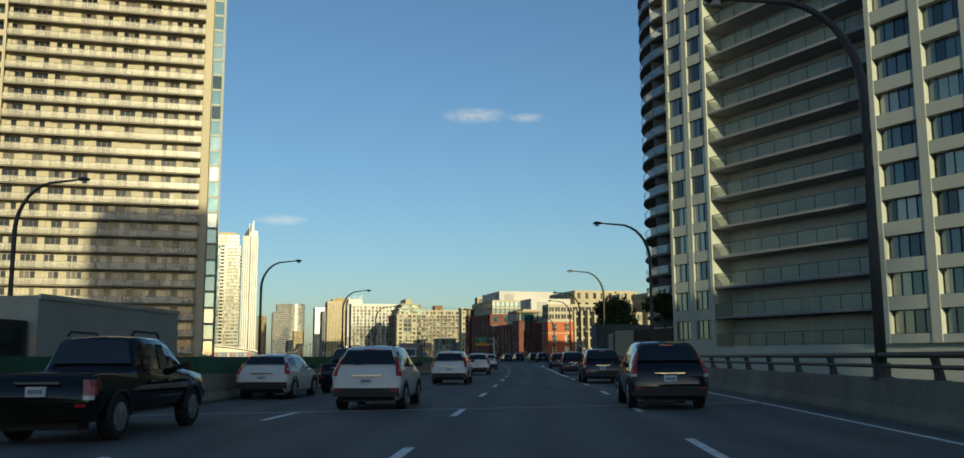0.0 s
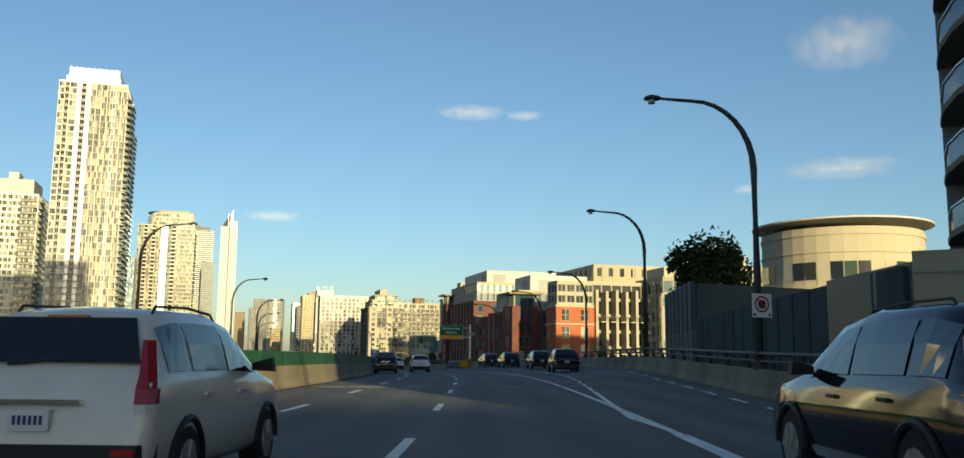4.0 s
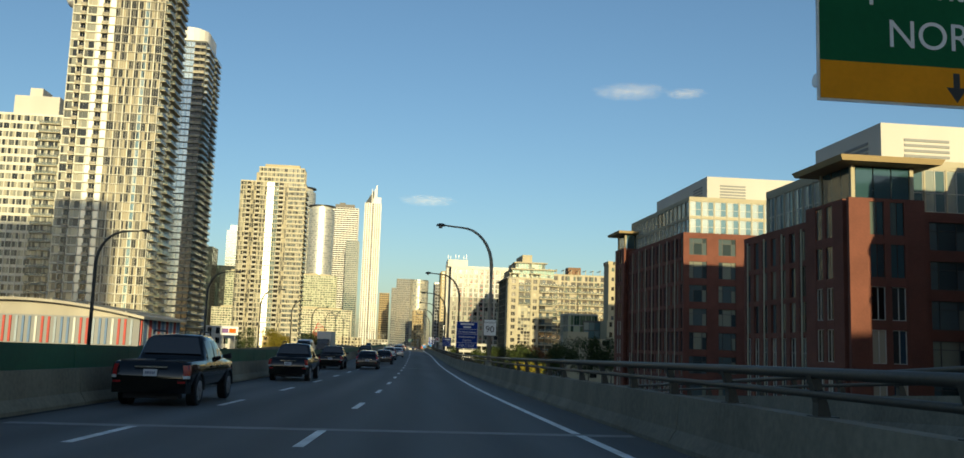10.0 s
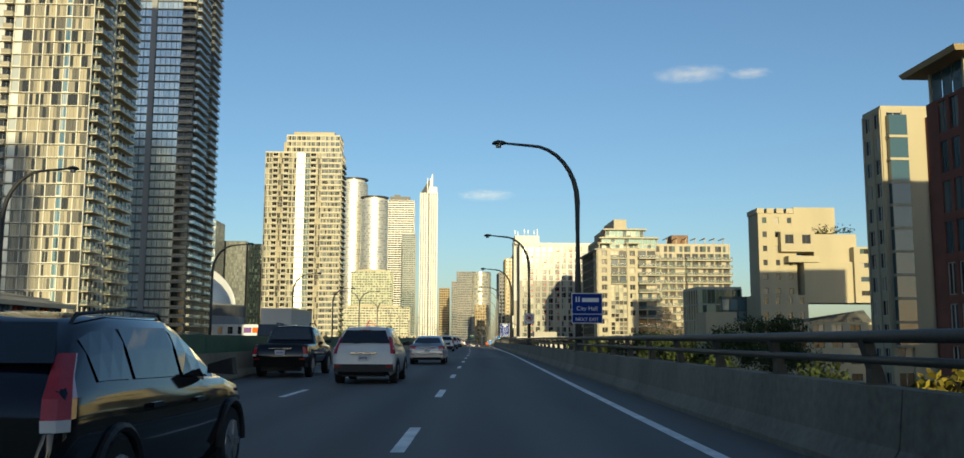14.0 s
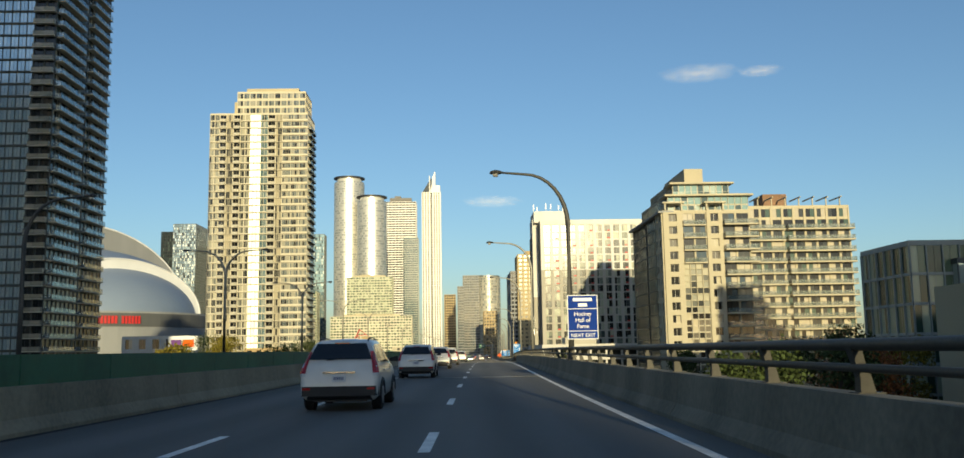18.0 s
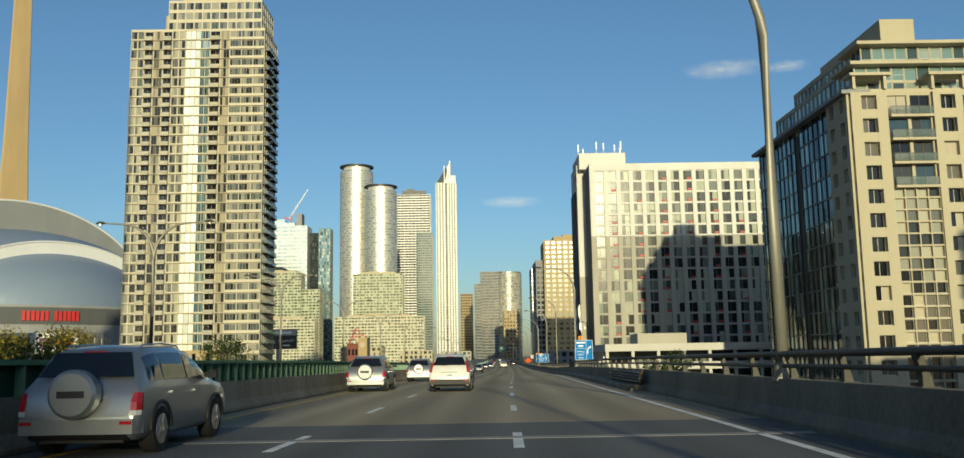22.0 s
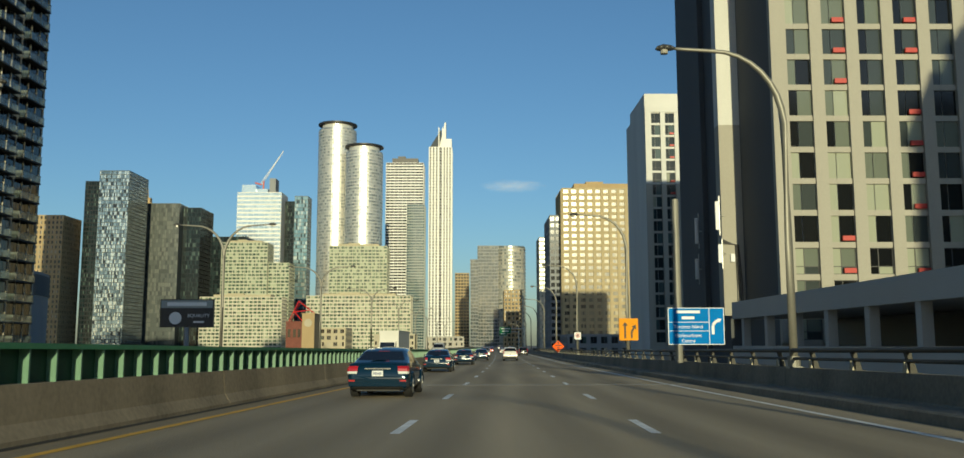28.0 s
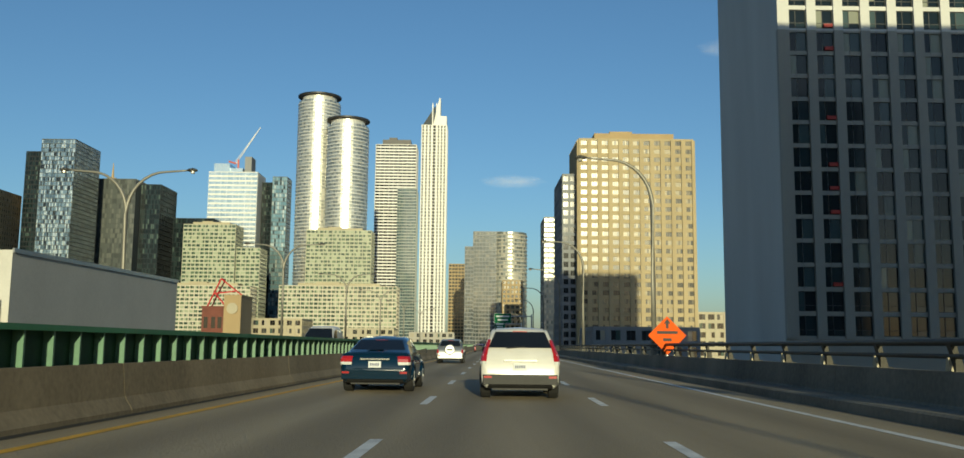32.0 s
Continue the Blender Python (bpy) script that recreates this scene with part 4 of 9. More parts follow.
plain(wall, b, "E"); plain(wall, b, "N")
facade(root, wall, b, "W", FH, 3.4, 0.6, FRAME_DARK, GI, 0, 0.28, 0.14, 0.04)
part("wall", wall, MIST_PANEL, root)
balconies(root, inner, "S", FH, 0.1, 16.9, z0, nfl, 2.15, GREY_WALL, GREEN_RAIL, 1.05)

# round tower with ringed balconies behind it
ROUND_GLASS = window_glass("round_balcony_glass", ((0.5, (0.5, 0.62, 0.68)), (0.5, (0.6, 0.68, 0.7))), rough=0.04, per="object", spec=1.0, clear=0.66, metal=0.6)
cx, cy, rad = 66.5 * K, 103 * K, 14.8 * K
root = thing("round_balcony_tower", cx, cy, GZ, "dark round apartment tower ringed by glass-fronted balconies", "apartment building")
s = Shape()
s.drum(0, 0, rad - 1.9, 0, 13.2 + 26 * 2.75, 32)
part("core_wall", s, GREY_WALL, root)
FH = 2.75
slab, panes = Shape(), Shape()
slab.drum(0, 0, rad, -0.28, 0, 40)
ringp = [(math.cos(6.28318 * k / 40), math.sin(6.28318 * k / 40)) for k in range(41)]
for k in range(40):
    (ax, ay), (bx, by) = ringp[k], ringp[k + 1]
    q = rad - 0.12
    slab.poly([(ax * q, ay * q, 0.05), (bx * q, by * q, 0.05), (bx * q, by * q, 1.0), (ax * q, ay * q, 1.0)], 1)
    q0, q1 = rad - 0.16, rad - 0.06
    slab.hull([(ax * q0, ay * q0, 1.0), (ax * q1, ay * q1, 1.0), (bx * q1, by * q1, 1.0), (bx * q0, by * q0, 1.0)], [(ax * q0, ay * q0, 1.06), (ax * q1, ay * q1, 1.06), (bx * q1, by * q1, 1.06), (bx * q0, by * q0, 1.06)], 2)
    if k % 5 == 0:
        slab.hull([(ax * q1, ay * q1, -0.28), (ax * (rad - 1.9), ay * (rad - 1.9), -0.28), (bx * 0 + ax * (rad - 1.9) - ay * 0.15, ay * (rad - 1.9) + ax * 0.15, -0.28)], [(ax * q1, ay * q1, 2.4), (ax * (rad - 1.9), ay * (rad - 1.9), 2.4), (ax * (rad - 1.9) - ay * 0.15, ay * (rad - 1.9) + ax * 0.15, 2.4)], 3)
ring = slab.mesh("balcony_ring", [SLAB_GREY, ROUND_GLASS, GALV, GREY_WALL])
nrow = 26
for i in range(nrow):
    part("balcony_ring", ring, None, root, at=pose(0, 0, 13.2 + i * FH))
    for k in range(40):
        if k % 2:
            (ax, ay), (bx, by) = ringp[k], ringp[k + 1]
            q = rad - 1.86
            panes.poly([(ax * q, ay * q, 13.25 + i * FH), (bx * q, by * q, 13.25 + i * FH), (bx * q, by * q, 15.3 + i * FH), (ax * q, ay * q, 15.3 + i * FH)])
part("glazing", panes, window_glass("pale_room_glass", ((0.35, (0.55, 0.6, 0.58)), (0.3, (0.22, 0.26, 0.27)), (0.35, (0.02, 0.025, 0.028))), rough=0.07, per="island", metal=0.6), root, kind="stuff")

# ---- the row of towers beyond the median ----
SILVER_PANEL = material("silver_grey_panel", (0.56, 0.55, 0.48), 0.45, 0.15, vary=0.14, scale=0.2, streak=0.15)
root, b = tower("slab_tower", -39.5, -14.3, 456, 481, 108, "tall beige condominium tower with a grid of windows and corner balconies", "apartment building")
wall = Shape()
core(wall, b)
plain(wall, b, "N"); plain(wall, b, "W")
W = b.w
PALE_FRONT = window_glass("cream_balcony_front", ((0.5, (0.42, 0.39, 0.3)), (0.5, (0.5, 0.46, 0.37))), rough=0.2, clear=0.45)
columns(root, wall, b, "S", 2.75, ((0, 0.09, "win"), (0.09, 0.155, "bal"), (0.155, 0.27, "win"), (0.27, 0.325, "glint"), (0.325, 0.4, "bal"), (0.4, 0.46, "glint"), (0.46, 0.79, "cell"), (0.79, 0.83, "blue"), (0.83, 1.0, "cell")), SILVER_PANEL, IVORY, PALE_FRONT)
facade(root, wall, b, "E", 2.75, 2.4, 0.7, FRAME, GI, 0, 0.1, 0.12, 0.02, skin=SILVER_PANEL)
n = int(b.z1 / 2.75) - 1
balconies(root, b, "E", b.z1 / round(b.z1 / 2.75), 1.0, 7.5, 2.75, n, 1.5, CREAM, RAIL_GLASS, 0.95)
balconies(root, b, "E", b.z1 / round(b.z1 / 2.75), 13.0, 24.0, 2.75, n, 1.5, CREAM, RAIL_GLASS, 0.95)
part("wall", wall, SILVER_PANEL, root)
s = Shape()
s.box(b.x0 + 2.2, b.x0 + W - 3.4, 2.5, 22, b.z1, b.z1 + 3.6)
part("roof_house", s, WHITE_TOWER, root)
s = Shape()
s.box(b.x0 + 3.0, b.x0 + W - 4, 4, 21, b.z1 + 3.6, b.z1 + 7.6)
part("crown", s, WHITE_TOWER, root, "white crown of roof screens")
for i in range(9):
    s = Shape()
    s.box(b.x0 + 3.4 + i * 2.3, b.x0 + 3.7 + i * 2.3, 3.9, 4.2, b.z1 + 3.6, b.z1 + 8.1)
    part("crown_rib", s, STEEL_WHITE, root)

root, b = tower("dark_glass_tower", -51, -23.3, 556, 584, 117, "dark glass condominium tower with balcony stacks and a white crown", "apartment building")
wall = Shape()
core(wall, b)
plain(wall, b, "N"); plain(wall, b, "W")
columns(root, wall, b, "S", 2.75, ((0, 0.2, "sky"), (0.2, 0.26, "glint"), (0.26, 0.36, "far_bal"), (0.36, 0.5, "sky"), (0.56, 0.84, "sky"), (0.84, 1.0, "bal")), GREY_PANEL, IVORY, PALE_FRONT)
s = Shape()
s.on(b.face("S"), b.w * 0.5, b.w * 0.56, 0, b.z1 - 1, -0.3, 0.5)
part("blank_pier", s, GREY_WALL, root, "blank grey concrete pier")
facade(root, wall, b, "E", 2.75, 2.2, 0.8, FRAME, GI, 0, 0.15, 0.1, 0.03)
n = int(b.z1 / 2.75) - 1
step = b.z1 / round(b.z1 / 2.75)
balconies(root, b, "E", step, 0.5, 13, 2.75, n, 1.5, IVORY, ROUND_GLASS, 0.95)
balconies(root, b, "E", step, 17, 28, 2.75, n, 1.5, IVORY, ROUND_GLASS, 0.95, joined=True)
part("wall", wall, OFFICE, root)
s = Shape()
for k in range(10):
    a, c = math.pi * k / 10, math.pi * (k + 1) / 10
    px = lambda q: b.x0 + b.w - 8.5 - 7.8 * math.cos(q)
    py = lambda q: 10 - 8.0 * math.sin(q)
    s.hull([(px(a), py(a), b.z1 + 0.4), (px(c), py(c), b.z1 + 0.4), (px(c), 24, b.z1 + 0.4), (px(a), 24, b.z1 + 0.4)],
           [(px(a), py(a), b.z1 + 7), (px(c), py(c), b.z1 + 7), (px(c), 24, b.z1 + 7), (px(a), 24, b.z1 + 7)])
part("crown", s, WHITE_TOWER, root, "white rounded crown")

root, b = simple_tower("pale_glass_tower", -67, -48, 480, 506, 66, "pale glass condominium tower with a white roof house", SILVER_PANEL, FRAME, (GLASS_SEA, GLASS_BRIGHT), 2.75, 2.1, 0.86, 0.25, 0.08, roof=WHITE, crown=7.5)
step = b.z1 / round(b.z1 / 2.75)
balconies(root, b, "E", step, 1, 9, 2.75, int(b.z1 / 2.75) - 1, 1.4, CREAM, RAIL_GLASS, 0.95)
balconies(root, b, "S", step, b.w * 0.66, b.w * 0.98, 2.75, int(b.z1 / 2.75) - 1, 1.2, CREAM, RAIL_GLASS, 0.95)

# the bright stepped tower before the stadium
root, b = tower("stepped_glass_tower", -28.5, 6.0, 690, 705, 85, "cream condominium tower with mirror glass and balcony stacks, its top stepped", "apartment building")
wall = Shape()
core(wall, b)
plain(wall, b, "N"); plain(wall, b, "W")
W = b.w
step = b.z1 / round(b.z1 / 2.75)
WHITE_FRONT = window_glass("white_balcony_front", ((0.5, (0.5, 0.48, 0.4)), (0.5, (0.58, 0.55, 0.46))), rough=0.2, clear=0.35)
columns(root, wall, b, "S", 2.75, ((0, 0.1, "win"), (0.1, 0.17, "far_bal"), (0.17, 0.24, "cell"), (0.24, 0.31, "bal"), (0.31, 0.41, "win"), (0.41, 0.52, "glint"), (0.52, 0.59, "blue"), (0.59, 0.67, "bal"), (0.67, 0.74, "cell"), (0.74, 1.0, "row")), IVORY, IVORY, WHITE_FRONT)
facade(root, wall, b, "E", 2.75, 2.4, 0.94, FRAME_DARK, (GLASS_BLACK, GLASS_BLACK), 0, 0.08, 0.05, 0.0)
n = int(b.z1 / 2.75) - 1
# east slabs are black rather than ivory, to carry that face's shade
balconies(root, b, "E", step, 1.6, 7.5, step, n, 1.1, BLACK_PANEL, RAIL_GLASS, 0.95)
balconies(root, b, "E", step, 9.5, 14.5, step, n, 1.0, BLACK_PANEL, RAIL_GLASS, 0.95, joined=True)
part("wall", wall, IVORY, root)
up = Block(b.x0 + W * 0.27, b.x0 + W * 0.97, 0.6, 15, b.z1, b.z1 + 8.6)
wall = Shape()
core(wall, up)
for k in "SEW":
    facade(root, wall, up, k, 2.85, 2.4, 0.85, FRAME, (GLASS_ROW, GLASS_ROW), 0, 0.25, 0.08, 0.05, skin=CREAM)
part("upper_wall", wall, IVORY, root)
s = Shape()
s.box(b.x0 + W * 0.22, b.x0 + W * 0.5, 4, 14, b.z1 + 0.5, b.z1 + 6)
s.box(up.x0 + 3, up.x0 + up.w - 3, 3, 13, up.z1 + 0.5, up.z1 + 2.4)
part("roof_house", s, BEIGE, root)

# low hall with a ridged white roof
root, b = tower("low_hall", -30, 10.5, 360, 390, 4.0, "low grey hall, curved roof, red, white and blue posts", "hall")
wall = Shape()
core(wall, b, top=False)
for k in "SENW":
    plain(wall, b, k)
part("wall", wall, GREY_WALL, root)
HALL_ROOF = material("hall_roof_metal", (0.3, 0.28, 0.24), 0.45, 0.3, vary=0.25, scale=0.15, streak=0.3)
bow = [(b.x0 - 1.2 + (b.w + 2.4) * i / 14, b.z1 + 4.4 * math.sin(math.pi * (0.12 + 0.76 * i / 14)) - 1.4) for i in range(15)]
s = Shape()
ring = bow + [(x, z - 0.5) for x, z in bow[::-1]]
s.hull([(x, -2.0, z) for x, z in ring], [(x, b.d + 1.0, z) for x, z in ring])
part("roof", s, HALL_ROOF, root, "shallow curved grey metal roof")
s = Shape()
inner = [(x, z - 0.52) for x, z in bow[1:-1]]
ring = inner + [(inner[-1][0], b.z1 - 0.1), (inner[0][0], b.z1 - 0.1)]
s.hull([(x, 0.05, z) for x, z in ring], [(x, b.d - 0.05, z) for x, z in ring])
part("gable", s, HALL_ROOF, root, "grey gable under the curved roof")
for i in range(7):
    s = Shape()
    x, z = bow[1 + i * 2]
    s.box(x - 0.12, x + 0.12, -2.02, b.d + 1.0, z - 0.05, z + 0.18)
    part("roof_rib", s, PALE, root)
tints = [material("post_" + n, c, 0.6) for n, c in (("red", (0.4, 0.05, 0.04)), ("white", (0.55, 0.56, 0.55)), ("blue", (0.1, 0.18, 0.32)), ("grey_blue", (0.3, 0.36, 0.42)))]
f = b.face("E")
for i in range(28):
    s = Shape()
    s.on(f, 0.6 + i * 1.12, 1.0 + i * 1.12, b.z1 - 5.0, b.z1 - 0.3, 0.05, 0.3)
    part("coloured_post", s, tints[(i * 7 + i // 3) % 4], root)
f = b.face("S")
for i in range(38):
    s = Shape()
    s.on(f, 0.6 + i * 1.12, 1.0 + i * 1.12, b.z1 - 5.0, b.z1 - 0.3, 0.05, 0.3)
    part("coloured_post", s, tints[(i * 7 + i // 3) % 4], root)

# stadium
root = thing("stadium", -150 * K, 870 * K, GZ, "domed stadium with a grey-blue roof and white arched ribs", "stadium")
R = 71 * K
s = Shape()
s.drum(0, 0, R + 2, 0, 33, 64)
part("drum_wall", s, GREY_WALL, root)
s = Shape()
s.drum(0, 0, R + 2.3, 25, 32, 64)
part("dark_band", s, CHARCOAL, root)
def arch(rad, high, s, n=40):
    """The points of a shell's cross-section at s along the roof's axis."""
    f = math.sqrt(max(0.0, 1 - (s / rad) ** 2))
    return [(s, rad * f * math.cos(math.pi * k / n), 33 + high * f * math.sin(math.pi * k / n)) for k in range(n + 1)]


AXIS = pose(0, 0, 0, 0, 0, -34)
SHELLS = ((R - 1, 54, -R + 1, 10), (R - 5, 40, 10, 46), (R - 8, 34, 46, R - 8))
for rad, high, s0, s1 in SHELLS:
    s = Shape()
    rows = [arch(rad, high, s0 + (s1 - s0) * math.sin(math.pi / 2 * i / 12) if s1 > 50 else s1 - (s1 - s0) * math.sin(math.pi / 2 * i / 12)) for i in range(13)]
    if s1 <= 50:
        rows.reverse()
    for a, c in zip(rows[:-1], rows[1:]):
        for k in range(40):
            s.poly([a[k], c[k], c[k + 1], a[k + 1]])
    part("roof_shell", s, DOME_PANEL, root, smooth=True, at=AXIS)
for (ra, ha, _, cut), (rb, hb, _, _), paint in zip(SHELLS[:-1], SHELLS[1:], (GREY_WALL, STEEL_WHITE)):
    s = Shape()
    outer, inner = arch(ra, ha, cut), arch(rb, hb, cut)
    for k in range(40):
        s.poly([outer[k], inner[k], inner[k + 1], outer[k + 1]])
    part("roof_step", s, paint, root, "arched step between two roof shells", at=AXIS)
    s = Shape()
    s.tube(outer, 0.5, 6)
    part("rib", s, STEEL_WHITE, root, "white arched roof rib", at=AXIS)
# the sign on the drum becomes plain red bars
RED_SIGN = material("red_sign", (0.5, 0.03, 0.03), 0.5)
for i in range(13):
    if i == 6:
        continue
    ang = -1.02 + i * 0.022
    s = Shape()
    rr = R + 2.9
    a = (rr * math.cos(ang), rr * math.sin(ang))
    c = (rr * math.cos(ang + 0.015), rr * math.sin(ang + 0.015))
    s.hull([(a[0], a[1], 26.5), (c[0], c[1], 26.5), (c[0] * 0.995, c[1] * 0.995, 26.5), (a[0] * 0.995, a[1] * 0.995, 26.5)],
           [(a[0], a[1], 30.5), (c[0], c[1], 30.5), (c[0] * 0.995, c[1] * 0.995, 30.5), (a[0] * 0.995, a[1] * 0.995, 30.5)])
    part("sign_bar", s, RED_SIGN, root)

# the great concrete tower behind
root = thing("observation_tower", -227 * K, 1017 * K, GZ, "very tall slender concrete observation tower with a round white pod", "tower")
prof = [(22, 0), (12.5, 70), (8.6, 160), (5.5, 300), (4.7, 330)]
for (ra, za), (rb, zb) in zip(prof[:-1], prof[1:]):
    star = lambda r, z: [(r * (1.0 if k % 4 < 2 else 0.6) * math.cos(6.28318 * (k + (0.32 if k % 4 == 0 else -0.32 if k % 4 == 1 else 0)) / 12), r * (1.0 if k % 4 < 2 else 0.6) * math.sin(6.28318 * (k + (0.32 if k % 4 == 0 else -0.32 if k % 4 == 1 else 0)) / 12), z) for k in range(12)]
    s = Shape()
    s.hull(star(ra, za), star(rb, zb))
    part("shaft_section", s, TAN, root)
s = Shape()
for r0, r1, z0, z1 in ((9, 18, 318, 324), (18, 20, 324, 328), (20, 17, 328, 333), (16, 16, 333, 342), (10, 6, 342, 352)):
    s.drum(0, 0, r0, z0, z1, 32, r1=r1)
part("pod", s, STEEL_WHITE, root)
s = Shape()
s.drum(0, 0, 4, 350, 440, 12, r1=3)
s.drum(0, 0, 1.6, 440, 530, 8, r1=0.6)
part("mast", s, PALE, root)

# ---- right side ----
# low panelled podium along the exit lane
root = thing("panelled_podium", 52.0, 111.0, GZ, "low dark podium with a black fascia and cream end wall", "building")


def prism(pts, z0, z1):
    s = Shape()
    s.hull([(a, c, z0) for a, c in pts], [(a, c, z1) for a, c in pts])
    return s


def along(p, q, t, out=0.0):
    """A point at share t from p to q, pushed out to the left of the way."""
    d = Vector((q[0] - p[0], q[1] - p[1]))
    n = Vector((d.y, -d.x)).normalized() * out
    return p[0] + d.x * t + n.x, p[1] + d.y * t + n.y


def slab_on(root, name, p, q, t0, t1, z0, z1, d0, d1, mat, label=""):
    """An upright slab on the wall from p to q."""
    a, c, e, f = along(p, q, t0, d1), along(p, q, t1, d1), along(p, q, t1, d0), along(p, q, t0, d0)
    part(name, prism([a, c, e, f], z0, z1), mat, root, label)


P0, P1, P2, P3 = (6.6, -24.0), (0.1, 0.2), (-1.8, 2.0), (11.0, 38.5)
part("wall", prism([P0, P1, P2, (0.2, 9.0), (36, 9.0), (36, -24.0)], 0, 13.6), OFFICE, root)
slab_on(root, "fascia", P1, P0, 0.0, 1.0, 11.7, 14.0, -0.1, 0.25, DARK_METAL, "black fascia band")
for i in range(9):
    slab_on(root, "window", P1, P0, 0.012 + i * 0.075, 0.078 + i * 0.075, 8.4, 11.5, 0.0, 0.05, GLASS_GREY)
    slab_on(root, "mullion", P1, P0, i * 0.075, 0.01 + i * 0.075, 8.2, 11.6, 0.0, 0.12, DARK_METAL)
slab_on(root, "cream_end", P2, P1, 0.0, 1.0, 0, 13.9, 0.0, 0.3, CREAM, "cream end wall")
for z in (9.2, 10.6, 12.0, 13.2):
    slab_on(root, "cream_course", P2, P1, 0.02, 0.98, z, z + 0.12, 0.3, 0.36, PALE)

TEAL_PANEL = material("teal_grey_panel", (0.06, 0.085, 0.095), 0.9, vary=0.25, scale=0.3, streak=0.2, spec=0.1)
root = thing("panel_wall_building", 52.0, 111.0, GZ, "long teal-grey panelled building along the exit lane", "building")
Q = (P3[0] + 5.2, P3[1] + 14.6)
part("low_wall", prism([(-1.75, 2.3), P3, (34, 36), (34, 9.2), (0.4, 9.2)], 0, 13.3), OFFICE, root)
part("tall_wall", prism([P3, Q, (40, Q[1] - 6), (40, P3[1] + 4)], 0, 16.2), OFFICE, root)
for i in range(15):
    slab_on(root, "side_panel", P3, (-1.75, 2.3), i / 15 + 0.004, (i + 1) / 15 - 0.004, 2.0, 13.5, 0.0, 0.14, TEAL_PANEL)
for i in range(7):
    slab_on(root, "glass_panel", Q, P3, i / 7 + 0.006, (i + 1) / 7 - 0.006, 4.0, 12.6, 0.0, 0.1, GLASS_GREY)
    slab_on(root, "side_panel", Q, P3, i / 7 + 0.004, (i + 1) / 7 - 0.004, 12.7, 16.4, 0.0, 0.14, TEAL_PANEL)
    slab_on(root, "upright", Q, P3, i / 7 - 0.006, i / 7 + 0.006, 2.0, 16.5, 0.0, 0.3, GREY_WALL)

# round cream office building
root = thing("round_cream_building", 93 * K, 168 * K, GZ, "round cream office building with a band of windows", "building")
s = Shape()
r0 = 8.5 * K
s.drum(0, 0, r0, 0, 25.5, 40)
s.drum(0, 0, r0 + 0.12, 24.6, 25.0, 40)
s.drum(0, 0, r0 + 0.12, 22.6, 22.8, 40)
part("wall", s, CREAM, root)
s = Shape()
s.drum(0, 0, r0 + 1.1, 26.3, 26.5, 48)
part("flat_roof", s, WHITE, root, "thin overhanging round roof")
s = Shape()
s.drum(0, 0, r0 + 1.3, 18.3, 18.9, 48)
part("balcony_ring", s, CREAM, root)
for k in range(24):
    s = Shape()
    a = 6.28318 * k / 24
    s.tube([((r0 + 1.2) * math.cos(a), (r0 + 1.2) * math.sin(a), 18.9), ((r0 + 1.2) * math.cos(a), (r0 + 1.2) * math.sin(a), 19.9)], 0.03, 5)
    part("rail_post", s, DARK_METAL, root)
s = Shape()
for k in range(40):
    if k % 4:
        a, c = 6.28318 * k / 40, 6.28318 * (k + 0.9) / 40
        q = r0 + 0.06
        s.poly([(q * math.cos(a), q * math.sin(a), 19.6), (q * math.cos(c), q * math.sin(c), 19.6), (q * math.cos(c), q * math.sin(c), 21.6), (q * math.cos(a), q * math.sin(a), 21.6)])
part("glazing", s, GLASS_I, root, kind="stuff")

